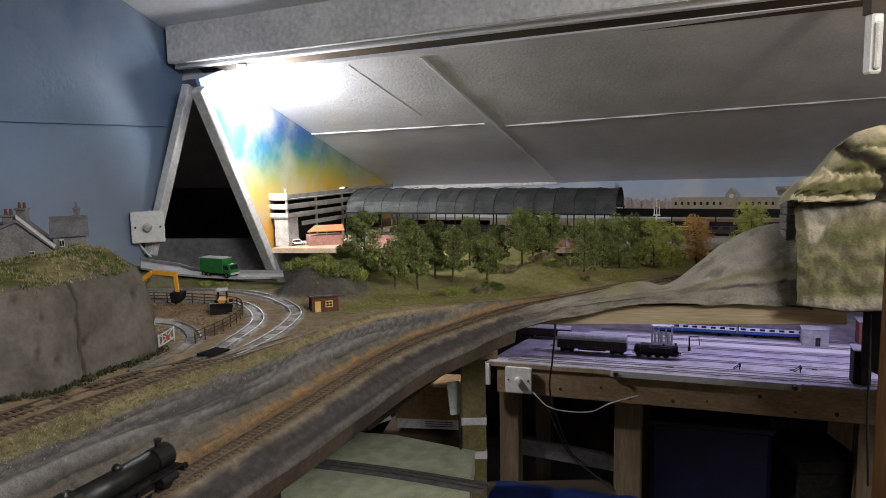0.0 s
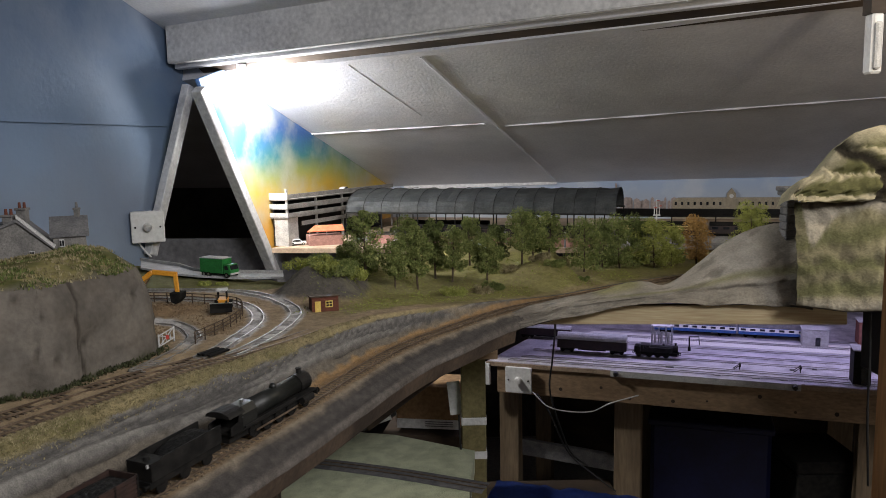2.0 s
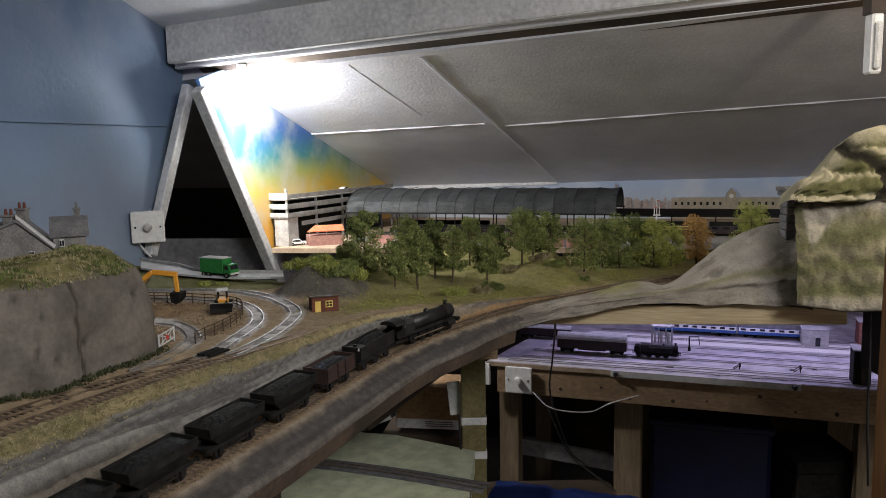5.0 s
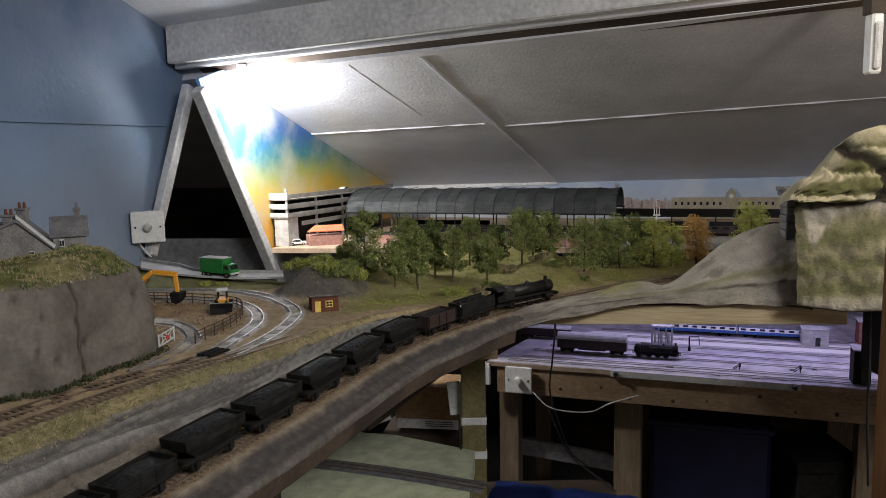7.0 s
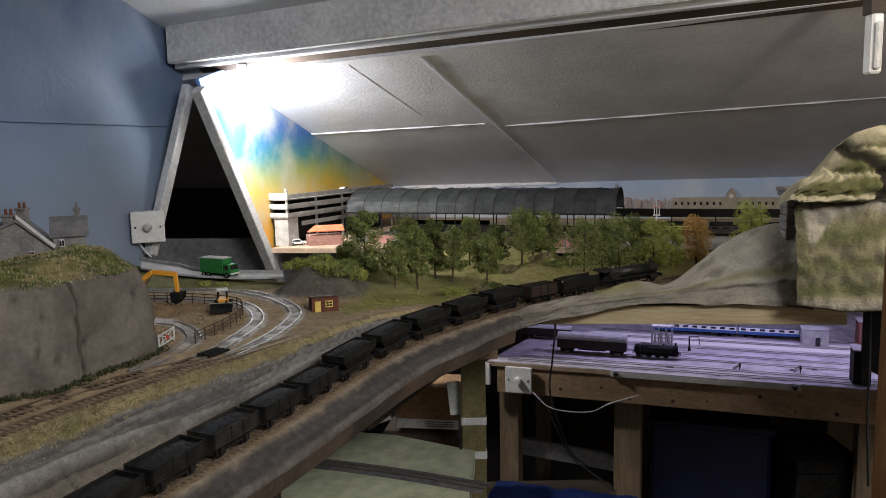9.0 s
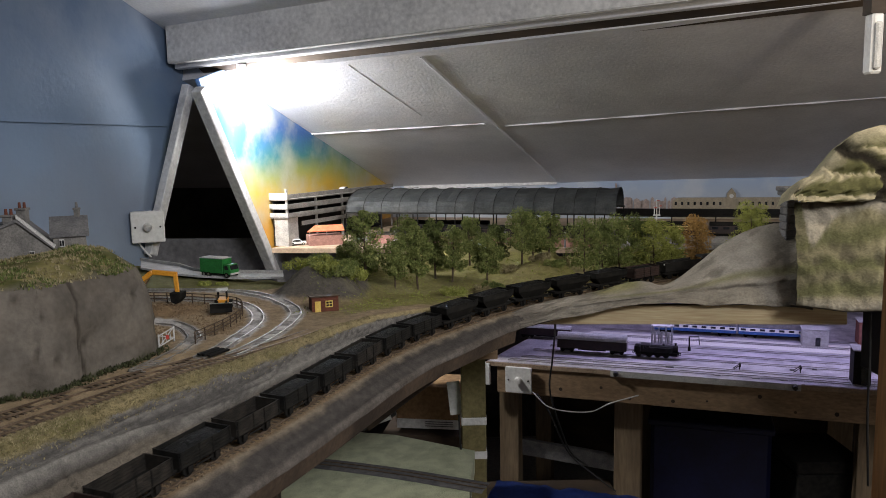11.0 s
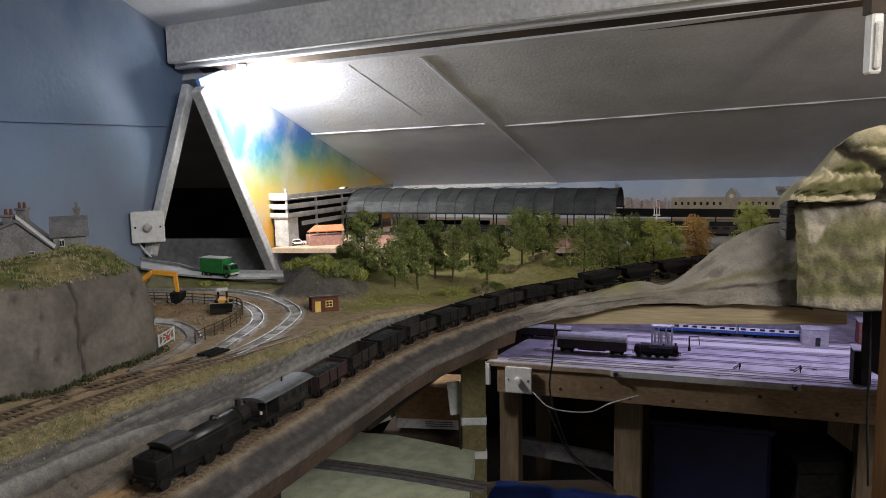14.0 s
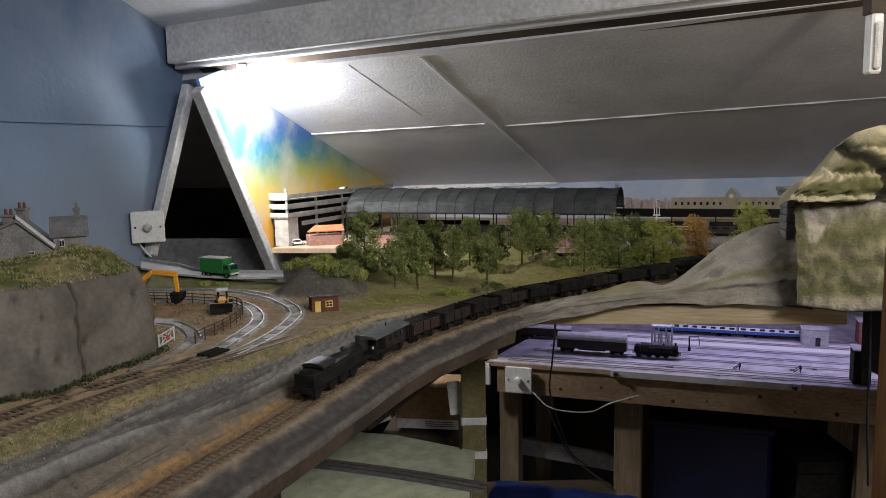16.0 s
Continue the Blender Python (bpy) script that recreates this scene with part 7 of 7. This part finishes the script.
def open_wagon(seed, body, label, hgt=0.0165, loaded=True):
    root = thing("open_wagon", label, "wagon", None, "open wagons of the train")
    wagon_base(root, 0.070, (-0.019, 0.019))
    L, W, z0 = 0.0350, 0.0158, 0.0145
    planks = 5
    for y in (-W, W):
        for k in range(planks):
            bm = bmesh.new()
            box(bm, (0, y, z0 + (k + 0.5) * hgt / planks), (2 * L, 0.0014, hgt / planks - 0.0004))
            part("plank", bm, M[body], root)
        for x in (-0.034, -0.009, 0.009, 0.034):
            bm = bmesh.new()
            box(bm, (x, y * 1.055, z0 + hgt / 2), (0.0016, 0.0010, hgt))
            part("strap", bm, M["grime"], root)
    for x in (-L, L):
        bm = bmesh.new()
        box(bm, (x, 0, z0 + hgt / 2), (0.0014, 2 * W, hgt))
        part("end_board", bm, M[body], root)
    bm = bmesh.new()
    box(bm, (0, 0, z0), (2 * L, 2 * W, 0.0012))
    part("floor_board", bm, M["grime"], root)
    if loaded:
        bm = bmesh.new()
        heap(bm, -L + 0.001, L - 0.001, W - 0.001, z0 + hgt * 0.72, z0 + hgt * 1.02, seed)
        part("load", bm, M["coal"], root, "coal load")
    return root


def brake_van(label):
    root = thing("brake_van", label, "brake van")
    wagon_base(root, 0.090, (-0.026, 0.026))
    bm = bmesh.new()
    box(bm, (0.008, 0, 0.0245), (0.056, 0.030, 0.020), None, 0.0006)
    part("cabin", bm, M["grey_wagon"], root)
    for y in (-0.0153, 0.0153):
        for x in (-0.008, 0.008, 0.024):
            bm = bmesh.new()
            box(bm, (x, y, 0.028), (0.006, 0.0008, 0.007))
            part("window", bm, M["glass"], root)
    for x in (-0.043, 0.043):
        bm = bmesh.new()
        for y in (-0.0145, 0.0145):
            box(bm, (x, y, 0.0245), (0.0012, 0.0012, 0.020))
        box(bm, (x, 0, 0.019), (0.001, 0.030, 0.009))
        part("veranda", bm, M["grey_wagon"], root)
    bm = bmesh.new()
    prism(bm, [(-0.046, 0.0166 * math.cos(k * math.pi / 8), 0.0345 + 0.0042 * math.sin(k * math.pi / 8)) for k in range(9)], (0.092, 0, 0))
    part("roof", bm, M["shed_roof"], root, "grey curved roof")
    bm = bmesh.new()
    rod(bm, (0.012, 0.004, 0.037), (0.012, 0.004, 0.0435), 0.0011, n=8)
    part("stove_pipe", bm, M["grime"], root)
    bm = bmesh.new()
    box(bm, (-0.0475, -0.011, 0.0235), (0.0016, 0.002, 0.0035))
    part("tail_lamp", bm, M["render_white"], root, "small white lamp")
    return root


def tank_engine(m, label, k=1.0):
    root = thing("tank_locomotive", label, "locomotive", m)
    bm = bmesh.new()
    box(bm, (0, 0, 0.0165), (0.140 * k, 0.030, 0.002))
    box(bm, (0, 0, 0.011), (0.134 * k, 0.014, 0.010))
    part("frame", bm, M["grime"], root)
    bm = bmesh.new()
    rod(bm, (-0.02 * k, 0, 0.028), (0.066 * k, 0, 0.028), 0.0100, n=18)
    part("boiler", bm, M["boiler"], root, "", True)
    bm = bmesh.new()
    rod(bm, (0.053 * k, 0, 0.028), (0.0675 * k, 0, 0.028), 0.0108, n=18)
    part("smokebox", bm, M["black"], root)
    for y in (-0.0118, 0.0118):
        bm = bmesh.new()
        box(bm, (0.012 * k, y, 0.0245), (0.070 * k, 0.0062, 0.0145), None, 0.0008)
        part("side_tank", bm, M["black"], root)
    bm = bmesh.new()
    rod(bm, (0.060 * k, 0, 0.037), (0.060 * k, 0, 0.0455), 0.0032, 0.0030, 12)
    rod(bm, (0.060 * k, 0, 0.045), (0.060 * k, 0, 0.0462), 0.0037, n=12)
    part("chimney", bm, M["black"], root)
    bm = bmesh.new()
    bmesh.ops.create_uvsphere(bm, u_segments=12, v_segments=8, radius=0.0042, matrix=Matrix.Translation((0.022 * k, 0, 0.0385)))
    part("dome", bm, M["boiler"], root, "", True)
    bm = bmesh.new()
    box(bm, (-0.0355 * k, 0, 0.0270), (0.028 * k, 0.0300, 0.0205), None, 0.0006)
    cab = part("cab", bm, M["black"], root)
    bm = bmesh.new()
    prism(bm, [(-0.051 * k, 0.0160 * math.cos(j * math.pi / 8), 0.0372 + 0.005 * math.sin(j * math.pi / 8)) for j in range(9)], (0.032 * k, 0, 0))
    part("roof", bm, M["boiler"], cab)
    for y in (-0.0153, 0.0153):
        bm = bmesh.new()
        box(bm, (-0.036 * k, y, 0.031), (0.009, 0.0006, 0.007))
        part("window", bm, M["glass"], cab)
    bm = bmesh.new()
    box(bm, (-0.060 * k, 0, 0.0255), (0.020 * k, 0.0292, 0.0165), None, 0.0008)
    part("bunker", bm, M["black"], root)
    bm = bmesh.new()
    heap(bm, -0.0690 * k, -0.0512 * k, 0.0135, 0.0325, 0.0375, 8)
    part("coal", bm, M["coal"], root, "heaped coal")
    for x in (-0.0705 * k, 0.0705 * k):
        bm = bmesh.new()
        box(bm, (x, 0, 0.0138), (0.002, 0.031, 0.007))
        part("buffer_beam", bm, M["grime"], root)
        buffers(root, x, 0.0135, 1 if x > 0 else -1)
    for x in (-0.022, 0.004, 0.030):
        wheelset(root, x * k, 0.0088, spokes=True)
    wheelset(root, -0.056 * k, 0.0069)
    return root


yard_things()
below()


def make_train():
    """The vehicles from the front, each with the length that it takes up."""
    run = [(steam_engine("black steam locomotive leading the goods train"), 0.170), (tender("black tender with coal behind the locomotive"), 0.106), (open_wagon(1, "red_wagon", "dull red open wagon behind the tender", 0.0195), 0.094)]
    hop = hopper_wagon(2, "dark grey hopper wagon heaped with mineral")
    run += [(hop, 0.1015)] + [(copy_thing(hop, Matrix()), 0.1015) for _ in range(4)]
    dark = open_wagon(3, "hopper", "dark grey open coal wagon")
    worn = open_wagon(4, "grey_wagon", "worn grey-brown open wagon with low load", 0.0165, False)
    run += [(dark, 0.0803), (copy_thing(dark, Matrix()), 0.0803), (open_wagon(6, "grey_wagon", "grey-brown open wagon loaded with coal", 0.0165), 0.0803), (copy_thing(dark, Matrix()), 0.0803), (copy_thing(dark, Matrix()), 0.0803),
            (worn, 0.0803), (copy_thing(dark, Matrix()), 0.0803), (copy_thing(worn, Matrix()), 0.0803), (open_wagon(9, "red_wagon", "faded red-brown open wagon near the rear", 0.0165), 0.0803)]
    run += [(brake_van("grey brake van with open verandas and grey roof"), 0.100), (tank_engine(Matrix(), "black tank engine banking at the rear of the train"), 0.160)]
    return run


TRAIN = make_train()
FRONT_T = (0.0, 1.5, 2.5, 3.5, 4.2, 7.0, 8.0, 9.0, 14.5, 16.0)
FRONT_S = (0.084, 0.243, 0.358, 0.488, 0.574, 0.938, 1.082, 1.234, 1.952, 2.142)
CURVE = np.polynomial.Polynomial.fit(FRONT_T, FRONT_S, 5)


def run_train():
    behind = 0.0
    step = 2 / 30
    count = 240
    for ob, length in TRAIN:
        mid = behind + length / 2
        behind += length
        reach = length * 0.3
        rows, turned = [], []
        for i in range(int(16.0 / 0.4) + 1):
            t = i * 0.4
            s = S0 + float(CURVE(t)) - mid
            a, b = MAIN.at(s - reach), MAIN.at(s + reach)
            d = (b - a).normalized()
            rows.append((t, Matrix.Translation((a + b) / 2) @ Matrix.Rotation(math.atan2(d.y, d.x), 4, "Z") @ Matrix.Rotation(-math.asin(d.z), 4, "Y")))
        walk(ob, rows)
        for w in ob.children:
            if w.name.startswith("wheelset"):
                r = w["radius"]
                place = Matrix.Translation(w.location)
                walk(w, [(i * step, place @ Matrix.Rotation((float(CURVE(i * step)) - float(CURVE(0))) / r, 4, "Y")) for i in range(count + 1)])


def motions():
    run_train()


motions()
